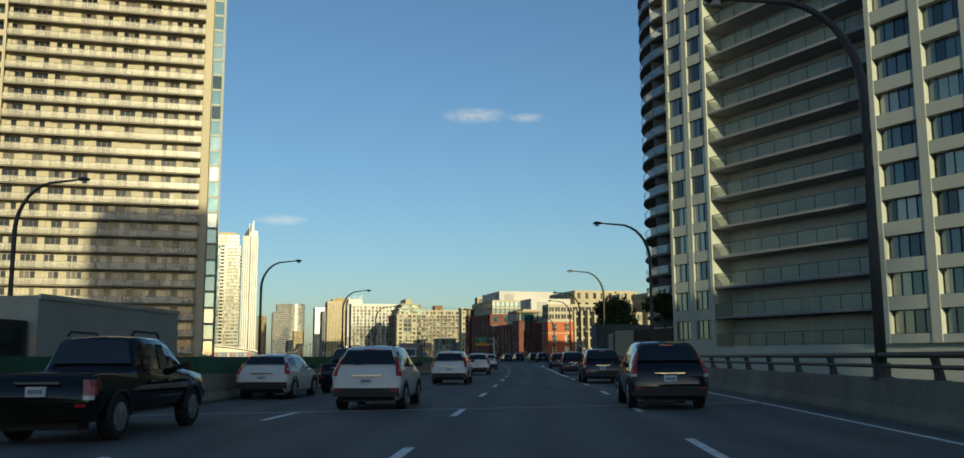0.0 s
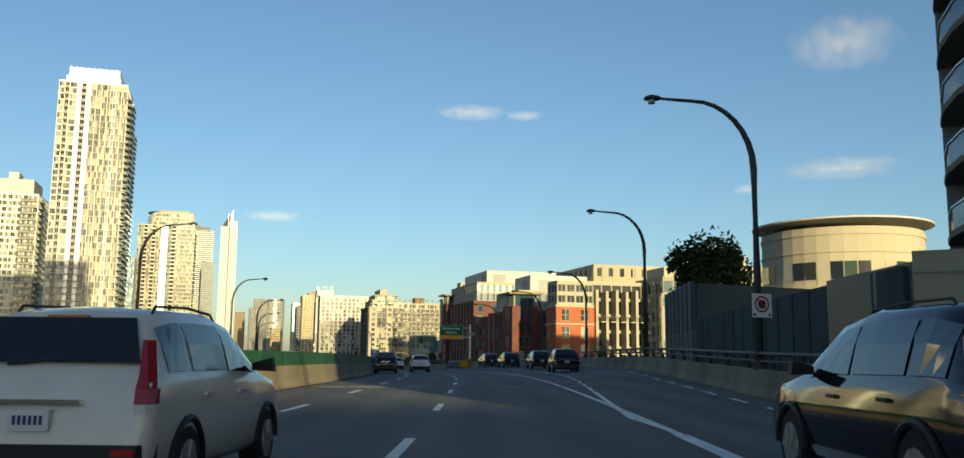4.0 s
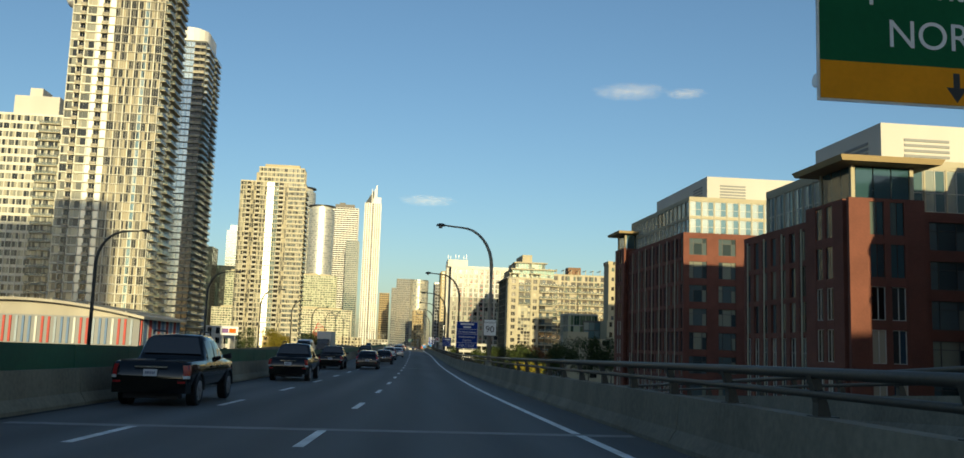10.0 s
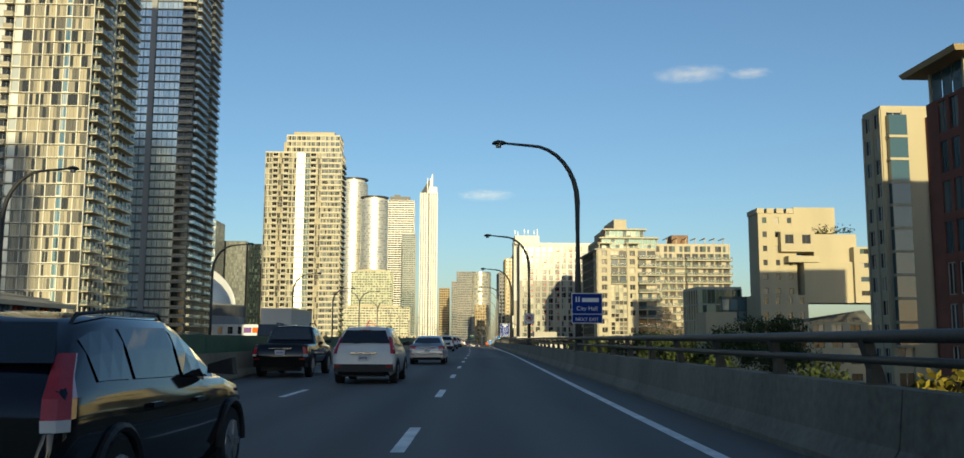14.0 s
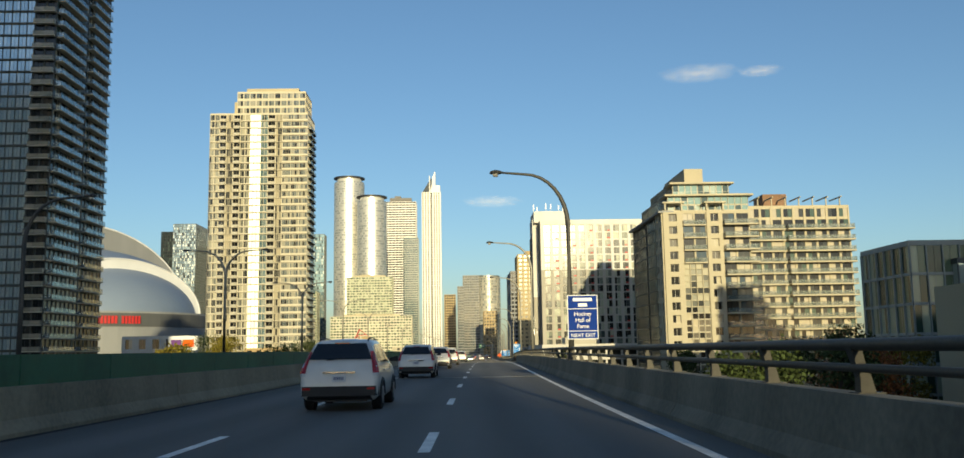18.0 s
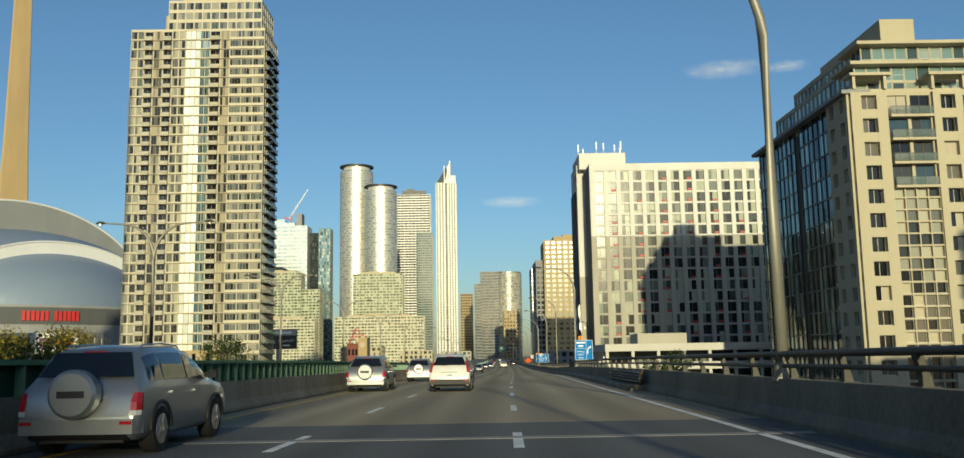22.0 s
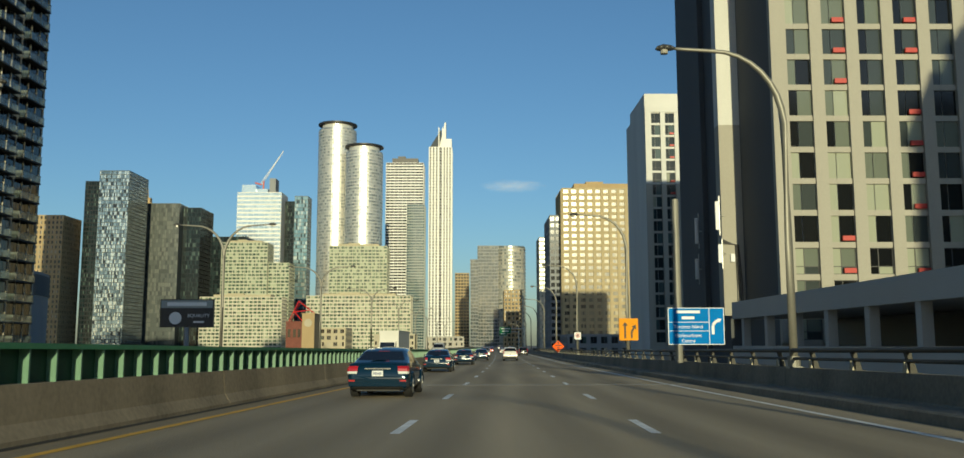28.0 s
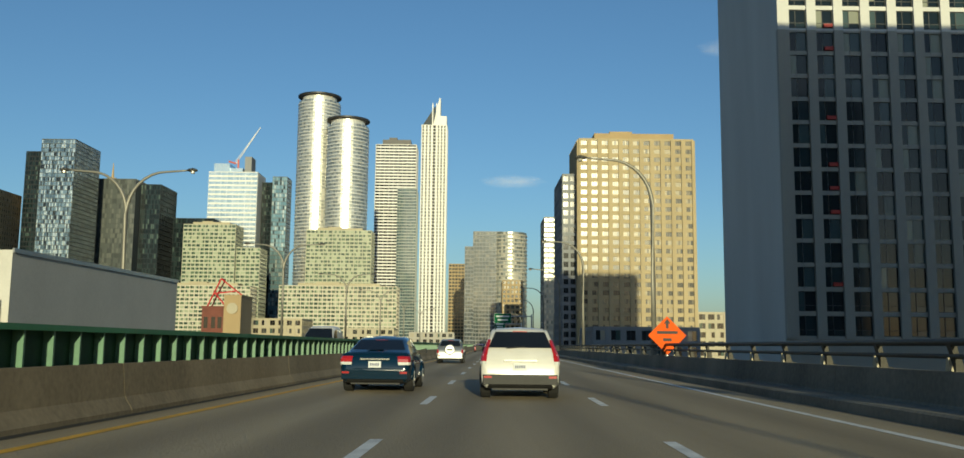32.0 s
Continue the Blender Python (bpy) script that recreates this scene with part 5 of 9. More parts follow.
# cream residence with wide window bands
STONE = material("olive_cream_stone", (0.34, 0.305, 0.215), 0.85, vary=0.15, scale=0.15, streak=0.2)
GLASS_PENT_LOW = window_glass("terrace_glass", ((0.4, (0.12, 0.17, 0.17)), (0.3, (0.3, 0.33, 0.27)), (0.3, (0.04, 0.05, 0.05))), rough=0.08, metal=0.3)
for x0, x1, y0, z1 in ((104.6, 112.4, 234, 13.4), (112.6, 131, 231, 15.6)):
    root, b = tower("cream_residence", x0, x1, y0, y0 + 17, z1, "cream low-rise residence with wide window bands", "apartment building", group="cream residences")
    wall = Shape()
    core(wall, b)
    facade(root, wall, b, "W", 3.0, 2.2, 0.8, FRAME, (GLASS_DIM, GLASS_DIM), 20, 0.26, 0.08, 0.16, transom=0.35, skin=STONE)
    facade(root, wall, b, "S", 3.0, 1.9, 0.8, FRAME, (GLASS_DIM, GLASS_DIM), 80, 0.26, 0.08, 0.14, transom=0.35, skin=STONE)
    plain(wall, b, "E"); plain(wall, b, "N")
    part("wall", wall, STONE, root)
    n = int(b.z1 / 3.0)
    balconies(root, b, "S", 3.0, b.w * 0.3, b.w * 0.3 + 3.6, b.z1 - 9.0, 3, 1.3, STONE, RAIL_GLASS, 1.0)
    up = Block(b.x0 + 1.6, b.x0 + b.w - 2.2, 2.4, 15, b.z1 + 0.5, b.z1 + 3.6)
    wall = Shape()
    core(wall, up)
    for k in "SW":
        facade(root, wall, up, k, 3.1, 1.9, 0.88, FRAME, (GLASS_PENT_LOW, GLASS_PENT_LOW), 6, 0.1, 0.1, 0.04, mullions=(), skin=STONE)
    plain(wall, up, "E"); plain(wall, up, "N")
    part("roof_storey", wall, STONE, root)
    s = Shape()
    s.box(up.x0 + up.w * 0.25, up.x0 + up.w * 0.6, 4, 12, up.z1 + 0.5, up.z1 + 2.6)
    part("roof_house", s, CREAM, root)
    for q in range(int(b.w / 1.5)):
        s = Shape()
        s.box(b.x0 + 0.2 + q * 1.5, b.x0 + 0.26 + q * 1.5, 0.2, 0.26, b.z1 + 0.5, b.z1 + 1.5)
        part("terrace_rail_post", s, DARK_METAL, root)
    s = Shape()
    s.box(b.x0 + 0.2, b.x0 + b.w - 0.2, 0.19, 0.27, b.z1 + 1.5, b.z1 + 1.56)
    part("terrace_rail", s, DARK_METAL, root)
simple_tower("beige_rear_block", 103, 124, 262, 285, 21.5, "beige concrete block behind the residences, its upper storey glazed", BEIGE, FRAME, GI, 3.2, 3.0, 0.4)
simple_tower("orange_rear_block", 128, 142, 262, 280, 20.0, "low orange brick block behind", BRICK, FRAME, GI, 3.2, 3.0, 0.6)

# cream building with tall ribs and balconies
root, b = tower("ribbed_residence", 94, 104.4, 242, 256, 15.9, "cream residence with tall concrete ribs and small balconies", "apartment building")
wall = Shape()
core(wall, b)
facade(root, wall, b, "S", 3.2, 2.2, 0.9, FRAME_DARK, (GLASS_BLACK, GLASS_BLACK), 40, 0.1, 0.08, 0.0, recess=0.25, skin=CREAM)
plain(wall, b, "E"); plain(wall, b, "N"); plain(wall, b, "W")
part("wall", wall, CREAM, root)
f = b.face("S")
for i in range(5):
    s = Shape()
    s.on(f, i * 2.2, i * 2.2 + 0.55, 0, b.z1 - 1.4 - 0.3 * (i % 2), 0, 2.4)
    part("rib", s, CREAM, root)
for z in (b.z1 - 8.0, b.z1 - 14.4, b.z1 - 20.8):
    for i in range(5):
        s = Shape()
        s.on(f, i * 2.2 + 0.92, i * 2.2 + 2.18, z, z + 0.2, 0, 2.9)
        s.on(f, i * 2.2 + 0.2, i * 2.2 + 2.18, z + 1.15, z + 1.22, 2.82, 2.9, 1)
        for q in range(5):
            s.on(f, i * 2.2 + 0.3 + q * 0.45, i * 2.2 + 0.35 + q * 0.45, z + 0.2, z + 1.15, 2.84, 2.88, 1)
        part("balcony", s, [CREAM, DARK_METAL], root)

# red brick residence with a cream upper storey
root, b = tower("red_brick_residence", 86.3, 93.9, 240.5, 246, 11.2, "bright red brick residence with a cream upper storey", "apartment building")
wall = Shape()
core(wall, b)
facade(root, wall, b, "W", 3.3, 3.6, 0.42, FRAME, GO, 40, 0.22, 0.1, 0.0, recess=0.2, transom=0.5, skin=BRICK)
facade(root, wall, b, "S", 3.3, 3.3, 0.42, FRAME, GO, 40, 0.22, 0.1, 0.0, recess=0.2, transom=0.5, skin=BRICK)
plain(wall, b, "E"); plain(wall, b, "N")
part("wall", wall, BRICK, root)
s = Shape()
for k, dd in (("S", 0.14), ("W", 0.137)):
    s.on(b.face(k), -0.12, b.span(k), b.z1 - 3.5, b.z1 - 3.2, 0, dd)
    s.on(b.face(k), -0.12, b.span(k), b.z1 + 0.02, b.z1 + 0.5, -0.2, dd)
part("cornice", s, CREAM, root, "cream stone band")
up = Block(b.x0 + 0.4, b.x0 + b.w, 0.4, b.d, b.z1 + 0.5, b.z1 + 4.9)
wall = Shape()
core(wall, up)
facade(root, wall, up, "S", 2.2, 1.8, 0.85, FRAME, GO, 20, 0.2, 0.12, 0.06, skin=CREAM)
facade(root, wall, up, "W", 2.2, 1.8, 0.85, FRAME, GO, 20, 0.2, 0.12, 0.06, skin=CREAM)
plain(wall, up, "E"); plain(wall, up, "N")
part("upper_storey", wall, CREAM, root, "cream upper storey")


def brick_block(name, x0, x1, y0, y1, z_brick, z_glass, z_top, label, corner_at):
    """A dark brick block with a glazed upper storey, a plant room and a corner tower under a flat roof."""
    root, b = tower(name, x0, x1, y0, y1, z_brick, label, "apartment building")
    wall = Shape()
    core(wall, b)
    facade(root, wall, b, "W", 3.2, 1.9, 0.6, FRAME, (GLASS_DIM, GLASS_DIM), 40, 0.1, 0.06, 0.0, recess=0.22, transom=0.5, skin=BRICK_DARK)
    for i in range(int(b.d / 3.8)):
        st = Shape()
        st.on(b.face("W"), 0.75 + i * 3.8, 1.0 + i * 3.8, 0, b.z1, 0, 0.06)
        part("stone_strip", st, CREAM, root)
    facade(root, wall, b, "S", 3.2, 4.6, 0.6, FRAME_DARK, (GLASS_DIM, GLASS_TEAL), 60, 0.2, 0.08, 0.0, recess=0.22, transom=0.7, mullions=(0.25, 0.75), skin=BRICK_DARK)
    plain(wall, b, "E"); plain(wall, b, "N")
    part("wall", wall, BRICK_DARK, root)
    up = Block(b.x0 + 1.6, b.x0 + b.w, 2.2, b.d - 1.6, b.z1 + 0.5, z_glass * K - GZ)
    wall = Shape()
    core(wall, up)
    for k in "WS":
        facade(root, wall, up, k, 2.9, 1.9, 0.92, FRAME, (GLASS_SEA, GLASS_BRIGHT), 24, 0.1, 0.06, 0.02, transom=0.45, skin=CREAM)
    plain(wall, up, "E"); plain(wall, up, "N")
    part("glass_storey", wall, CREAM, root, "cream-framed glazed upper storey")
    s = Shape()
    s.box(b.x0 + 5.5, b.x0 + b.w - 0.5, 5.5, b.d - 4, up.z1, z_top * K - GZ)
    part("plant_room", s, WHITE, root, "plain white plant room")
    for i in range(6):
        for x0, x1, y0, y1 in ((5.42, 5.498, 7.5, 11.5), (7.5, 11.5, 5.42, 5.498)):
            s = Shape()
            s.box(b.x0 + x0, b.x0 + x1, y0, y1, up.z1 + 0.6 + i * 0.45, up.z1 + 0.82 + i * 0.45)
            part("louvre_slat", s, GREY_WALL, root)
    cy = 0.0 if corner_at == "near" else b.d - 6.0
    cb = Block(b.x0 - 0.9, b.x0 + 5.1, cy - (0.9 if corner_at == "near" else -0.9), cy + 6.0, 0, b.z1 + 1.2)
    wall = Shape()
    core(wall, cb, top=False)
    plain(wall, cb, "E"); plain(wall, cb, "N")
    facade(root, wall, cb, "S", 3.2, 1.6, 0.7, FRAME, (GLASS_O, GLASS_TEAL), 10, 0.14, 0.08, 0.0, a0=1.4, a1=4.6, skin=BRICK_DARK)
    wall.on(cb.face("S"), 0, 1.4, 0, cb.z1, -0.3, 0.02)
    wall.on(cb.face("S"), 4.6, 6.0, 0, cb.z1, -0.3, 0.02)
    facade(root, wall, cb, "W", 3.2, 1.6, 0.7, FRAME, (GLASS_O, GLASS_TEAL), 10, 0.14, 0.08, 0.0, a0=1.4, a1=4.6, skin=BRICK_DARK)
    wall.on(cb.face("W"), 0, 1.4, 0, cb.z1, -0.3, 0.02)
    wall.on(cb.face("W"), 4.6, 6.0, 0, cb.z1, -0.3, 0.02)
    part("corner_tower", wall, BRICK_DARK, root)
    s = Shape()
    lan = Block(cb.x0 + 0.5, cb.x0 + 5.5, cb.y0 + 0.5, cb.y0 + 5.5, cb.z1, cb.z1 + 2.6)
    for px, py in ((0, 0), (1, 0), (0, 1), (1, 1)):
        s.box(lan.x0 + px * 4.7, lan.x0 + px * 4.7 + 0.3, lan.y0 + py * 4.7, lan.y0 + py * 4.7 + 0.3, cb.z1, cb.z1 + 2.6)
    part("lantern_posts", s, CREAM, root)
    for k in "SW":
        for i in range(3):
            s = Shape()
            s.pane(lan.face(k), 0.4 + i * 1.45, 1.75 + i * 1.45, cb.z1 + 0.05, cb.z1 + 2.5, -0.1)
            part("lantern_pane", s, GLASS_TEAL, root)
    s = Shape()
    s.hull([(cb.x0 - 0.9, cb.y0 - 0.9, cb.z1 + 2.6), (cb.x0 + 6.9, cb.y0 - 0.9, cb.z1 + 2.6), (cb.x0 + 6.9, cb.y0 + 6.9, cb.z1 + 2.6), (cb.x0 - 0.9, cb.y0 + 6.9, cb.z1 + 2.6)],
           [(cb.x0 - 1.1, cb.y0 - 1.1, cb.z1 + 3.0), (cb.x0 + 7.1, cb.y0 - 1.1, cb.z1 + 3.0), (cb.x0 + 7.1, cb.y0 + 7.1, cb.z1 + 3.0), (cb.x0 - 1.1, cb.y0 + 7.1, cb.z1 + 3.0)])
    part("flat_roof", s, TAN, root, "thin overhanging flat roof")
    return root, b


brick_block("brick_residence", 84.4, 103, 259.5, 279, 11.2, 15.4, 19.4, "dark red brick residence with a glazed corner tower", "near")
brick_block("brick_residence", 91, 119, 315.5, 348, 16.6, 21.8, 25.8, "dark red brick residence with a glass penthouse and far corner tower", "far")

# beige concrete residence: a crowned tower, overhanging terraces and a long low wing before them
root, b = tower("stepped_concrete_block", 118.6, 126.4, 466, 472, 26.6, "beige concrete residence that steps down in overhanging terraces", "apartment building")
wall = Shape()
core(wall, b, top=False)
for k in "ENW":
    plain(wall, b, k)
facade(root, wall, b, "S", 3.1, 2.8, 0.34, FRAME_DARK, GO, 30, 0.3, 0.3, 0.0, recess=0.24, mullions=(), skin=BEIGE)
part("wall", wall, BEIGE, root)
for i in range(4):
    s = Shape()
    s.box(b.x0 - 0.25 + i * 2.2, b.x0 + 1.35 + i * 2.2, -0.25, b.d, b.z1, b.z1 + 1.1)
    part("crown_block", s, BEIGE, root)
# x from the tower's left edge, y from its front, heights over the street, all in metres
def mass(name, x0, x1, y0, y1, z0, z1, fh=3.1, bay=3.4, win=0.0, singles=0, sill=0.4):
    blk = Block(b.x0 + x0, b.x0 + x1, y0, y1, z0, z1)
    s = Shape()
    s.box(blk.x0 + 0.3, blk.x0 + blk.w - 0.3, y0 + 0.3, y1 - 0.02, z0, z1 - 0.01)
    for k in "EW":
        plain(s, blk, k)
    if win:
        facade(root, s, blk, "S", fh, bay, win, FRAME_DARK, GO, singles, sill, 0.15, 0.0, recess=0.28, skin=BEIGE)
    else:
        plain(s, blk, "S")
    part(name, s, BEIGE, root)
    return blk


mass("upper_house", 8.5, 17.8, 1.0, 7, 33.4, 39.2)
mass("terrace_house", 4.4, 12.0, -1.6, 7, 29.0, 33.4, 4.4, 4.0, 0.5, 2)
mass("terrace_house", 12.0, 21.6, -0.8, 7, 26.8, 33.0)
mass("terrace_lip", 5.6, 12.4, -2.6, 4, 26.6, 28.0)
mass("curved_mass", 9.2, 20.0, -2.0, 7, 17.8, 26.78)
mass("curved_mass", 20.0, 33.6, -2.8, 7, 17.8, 30.0, 3.1, 4.5, 0.4, 4, 0.5)
mass("stair_mass", -1.2, 9.2, -3.4, 6, 0, 19.4, 3.1, 2.6, 0.35, 12)
mass("low_wing", -9.0, 33.4, -10.5, -3.42, 0, 13.4, 3.5, 4.0, 0.6, 40, 0.42)
mass("end_pavilion", -15.5, -9.02, -11.2, -3.5, 0, 15.4)
tb = Block(b.x0 - 6.4, b.x0 + 5.0, 7.4, 17.0, 0, 19.0)
wall = Shape()
core(wall, tb)
for k in "SW":
    facade(root, wall, tb, k, 2.9, 1.9, 0.93, FRAME_DARK, (GLASS_TEAL, GLASS_SEA), 30, 0.06, 0.05, 0.02, mullions=())
plain(wall, tb, "E"); plain(wall, tb, "N")
part("glass_wing", wall, OFFICE, root, "dark teal glass wing")
s = Shape()
s.hull([(b.x0 + 6.5, -8.2, 13.4), (b.x0 + 21, -8.2, 13.4), (b.x0 + 21, -3.5, 13.4), (b.x0 + 6.5, -3.5, 13.4)], [(b.x0 + 6.5, -3.9, 14.0), (b.x0 + 21, -3.9, 16.2), (b.x0 + 21, -3.5, 16.2), (b.x0 + 6.5, -3.5, 14.0)])
part("greenhouse", s, GLASS_GREY, root, "sloped glass roof")
for i in range(9):
    s = Shape()
    s.box(b.x0 + 7.2 + i * 1.6, b.x0 + 7.28 + i * 1.6, -8.24, -8.18, 13.4, 14.1)
    part("roof_rail_post", s, DARK_METAL, root)
s = Shape()
rnd = random.Random(5)
for i in range(160):
    cxp = rnd.choice((13.4, 15.0, 17.5, 19.0, 20.4))
    p = Vector((b.x0 + cxp + rnd.gauss(0, 0.45), -0.2 + rnd.gauss(0, 0.3), 33.3 + abs(rnd.gauss(0, 0.8))))
    u = Vector((rnd.uniform(-1, 1), rnd.uniform(-1, 1), rnd.uniform(-1, 1))).normalized()
    w = u.cross(Vector((0.3, 0.2, 1))).normalized()
    s.poly([p - u * 0.28, p + w * 0.18, p + u * 0.28, p - w * 0.18])
part("roof_plants", s, LEAF, root, "green roof plants", kind="stuff")
simple_tower("green_glass_annexe", 108, 117.3, 474, 486, 11.4, "low green glass annexe behind the concrete residence", GREY_PANEL, FRAME_DARK, (GLASS_LEAF, GLASS_LEAF), 3.4, 2.0, 0.94, 0.06, 0.04)

# cream block with teal bays between the brick and the stepped residences
root, b = tower("cream_bay_block", 105.6, 113, 386, 390.5, 27.5, "cream apartment block with teal window bays and a brick flank", "apartment building")
wall = Shape()
core(wall, b)
facade(root, wall, b, "W", 2.9, 3.2, 0.7, FRAME, (GLASS_O, GLASS_TEAL), 60, 0.25, 0.1, 0.15, skin=BEIGE)
facade(root, wall, b, "S", 2.9, 2.6, 0.6, FRAME, (GLASS_O, GLASS_TEAL), 60, 0.25, 0.1, 0.15, a0=0, a1=b.w * 0.42, skin=BEIGE)
plain(wall, b, "E"); plain(wall, b, "N")
wall.on(b.face("S"), b.w * 0.42, b.w, 0, b.z1, -0.31, 0.0)
part("wall", wall, BEIGE, root)
# hidden wing added to throw shade on the stepped residence
s = Shape()
s.box(b.x0 + b.w + 0.21, b.x0 + b.w + 30, 0.5, b.d, 0, b.z1 - 0.6)
part("rear_wing", s, BEIGE, root, "plain beige rear wing")
bay = Shape()
bay.on(b.face("S"), 0.55, 2.85, 0, 2.62, 0.2, 1.0)
me = bay.mesh("window_bay", GLASS_TEAL)
sl = Shape()
sl.on(b.face("S"), 0.45, 2.95, 0, 0.32, 0.16, 1.12)
ms = sl.mesh("bay_band", BEIGE)
for i in range(3, 13):
    part("window_bay", me, None, root, at=pose(0, 0, i * 2.9 + 0.32))
    part("bay_band", ms, None, root, at=pose(0, 0, i * 2.9))
s = Shape()
s.on(b.face("S"), b.w * 0.72, b.w + 0.2, 0, b.z1 - 1, 0.0, 0.5)
part("brick_flank", s, BRICK_DARK, root, "dark brick flank")

# condominium with the teal glass flank
root, b = tower("stepped_condominium", 101.3, 119.6, 562, 594, 28.6, "cream condominium with a teal glass flank, balconies and stepped penthouses", "apartment building")
wall = Shape()
core(wall, b)
FHc = 2.75
flank = Shape()
flank.on(b.face("W"), 0, b.d - 7.0, 0, 0.6, -0.3, 0.1)
for a0, a1 in ((0, b.d * 0.45), (b.d * 0.5, b.d - 7.0)):
    facade(root, flank, b, "W", FHc, 1.8, 0.96, FRAME_DARK, (GLASS_FLANK, GLASS_FLANK), 0, 0.05, 0.02, 0.02, a0=a0, a1=a1, mullions=(0.5,))
part("flank_frame", flank, OFFICE, root, "thin dark frame of the glass flank")
facade(root, wall, b, "W", FHc, 3.1, 0.42, FRAME, (GLASS_FLAT, GLASS_FLAT), 30, 0.28, 0.14, 0.02, band=0.3, a0=b.d - 6.3, a1=b.d, skin=CREAM)
nfc = round(b.z1 / FHc)
stp = b.z1 / nfc
for i in range(nfc):
    s = Shape()
    s.on(b.face("W"), b.d - 7.0, b.d - 6.3, i * stp, i * stp + 0.5, -0.3, 0.25)
    part("ladder_slab", s, CREAM, root)
W = b.w
facade(root, wall, b, "S", FHc, W * 0.22, 0.42, FRAME, (GLASS_FLAT, GLASS_FLAT), 40, 0.26, 0.14, 0.02, band=0.5, a0=0, a1=W * 0.22, skin=CREAM)
facade(root, wall, b, "S", FHc, W * 0.18, 0.5, FRAME, (GLASS_FLAT, GLASS_FLAT), 40, 0.26, 0.14, 0.02, band=0.5, a0=W * 0.5, a1=W * 0.68, skin=CREAM)
facade(root, wall, b, "S", stp / 2, 1.35, 0.9, FRAME, (GLASS_FLAT, GLASS_BRIGHT), 50, 0.08, 0.06, 0.02, band=0.25, a0=W * 0.22, a1=W * 0.5, z0=0, z1=b.z1 - 4 * stp, mullions=(), skin=CREAM)
facade(root, wall, b, "S", FHc, 2.6, 0.86, FRAME_DARK, GO, 10, 0.03, 0.12, 0.0, a0=W * 0.22, a1=W * 0.5, z0=b.z1 - 4 * stp, z1=b.z1, recess=0.25, skin=CREAM)
facade(root, wall, b, "S", FHc, 2.8, 0.86, FRAME_DARK, GO, 40, 0.03, 0.12, 0.0, a0=W * 0.68, a1=W, recess=0.25, skin=CREAM)
plain(wall, b, "E"); plain(wall, b, "N")
part("wall", wall, CREAM, root)
n = nfc - 1
balconies(root, b, "S", stp, W * 0.69, W + 1.4, stp, n, 2.0, CREAM, RAIL_GLASS, 0.95, thick=0.3)
balconies(root, b, "S", stp, W * 0.23, W * 0.49, b.z1 - 4 * stp, 4, 0.9, CREAM, RAIL_GLASS, 0.95, thick=0.3)
s = Shape()
s.on(b.face("W"), b.d * 0.45, b.d * 0.5, 0, b.z1 - 1, -0.3, -0.1)
part("dark_slot", s, BLACK_PANEL, root)
GLASS_PENT = window_glass("penthouse_glass", ((0.4, (0.2, 0.3, 0.28)), (0.3, (0.34, 0.4, 0.34)), (0.3, (0.06, 0.09, 0.09))), rough=0.08, metal=0.35)
for x0, x1, y0, y1, z0, z1, nm, fhp in ((1.8, 20.4, 2.2, 31, 28.6, 32.4, "penthouse", 2.1), (3.4, 16.5, 3.6, 27, 32.4, 35.2, "upper_penthouse", 3.0), (6.5, 10.8, 4.4, 24, 35.2, 38.2, "roof_house", 9.0)):
    blk = Block(b.x0 + x0, b.x0 + x1, y0, y1, z0 * K - GZ, z1 * K - GZ)
    wall = Shape()
    core(wall, blk)
    for k in "SW":
        if nm == "roof_house":
            plain(wall, blk, k)
        else:
            facade(root, wall, blk, k, fhp, 1.5, 0.93, FRAME, (GLASS_PENT, GLASS_PENT), 16, 0.06, 0.05, 0.02, mullions=(), transom=0.4, skin=CREAM)
    plain(wall, blk, "E"); plain(wall, blk, "N")
    part(nm, wall, CREAM, root)
    if nm != "roof_house":
        s = Shape()
        s.box(blk.x0 - 0.9, blk.x0 + blk.w + 0.9, y0 - 1.3, y0 + 5, blk.z1 - 0.15, blk.z1 + 0.25)
        part("roof_slab_edge", s, CREAM, root, "thin overhanging roof edge")
for a in (0.02, 0.5):
    # open frames over the two window piers
    for q0, q1 in ((0, 0.35), (W * 0.19, W * 0.19 + 0.35)):
        s = Shape()
        s.on(b.face("S"), W * a + q0, W * a + q1, b.z1 + 0.4, b.z1 + 2.0, -0.4, 0.45)
        part("frame_post", s, CREAM, root)
    s = Shape()
    s.on(b.face("S"), W * a - 0.4, W * a + W * 0.19 + 0.8, b.z1 + 2.0, b.z1 + 2.35, -1.6, 0.8)
    part("frame_beam", s, CREAM, root)
s = Shape()
s.box(b.x0 - 1.0, b.x0 + 2.5, -0.4, b.d + 0.5, b.z1 - 0.1, b.z1 + 0.35)
part("roof_ledge", s, GREY_WALL, root, "dark overhanging ledge")
wg = Block(b.x0 + b.w + 0.02, b.x0 + b.w + 30.5, 17, 36, 0, 31.8 * K - GZ)
wall = Shape()
core(wall, wg)
facade(root, wall, wg, "S", FHc, 2.9, 0.8, FRAME, GO, 40, 0.12, 0.12, 0.1, skin=CREAM)
facade(root, wall, wg, "E", FHc, 2.9, 0.72, FRAME, GI, 0, 0.12, 0.12, 0.1, skin=CREAM)
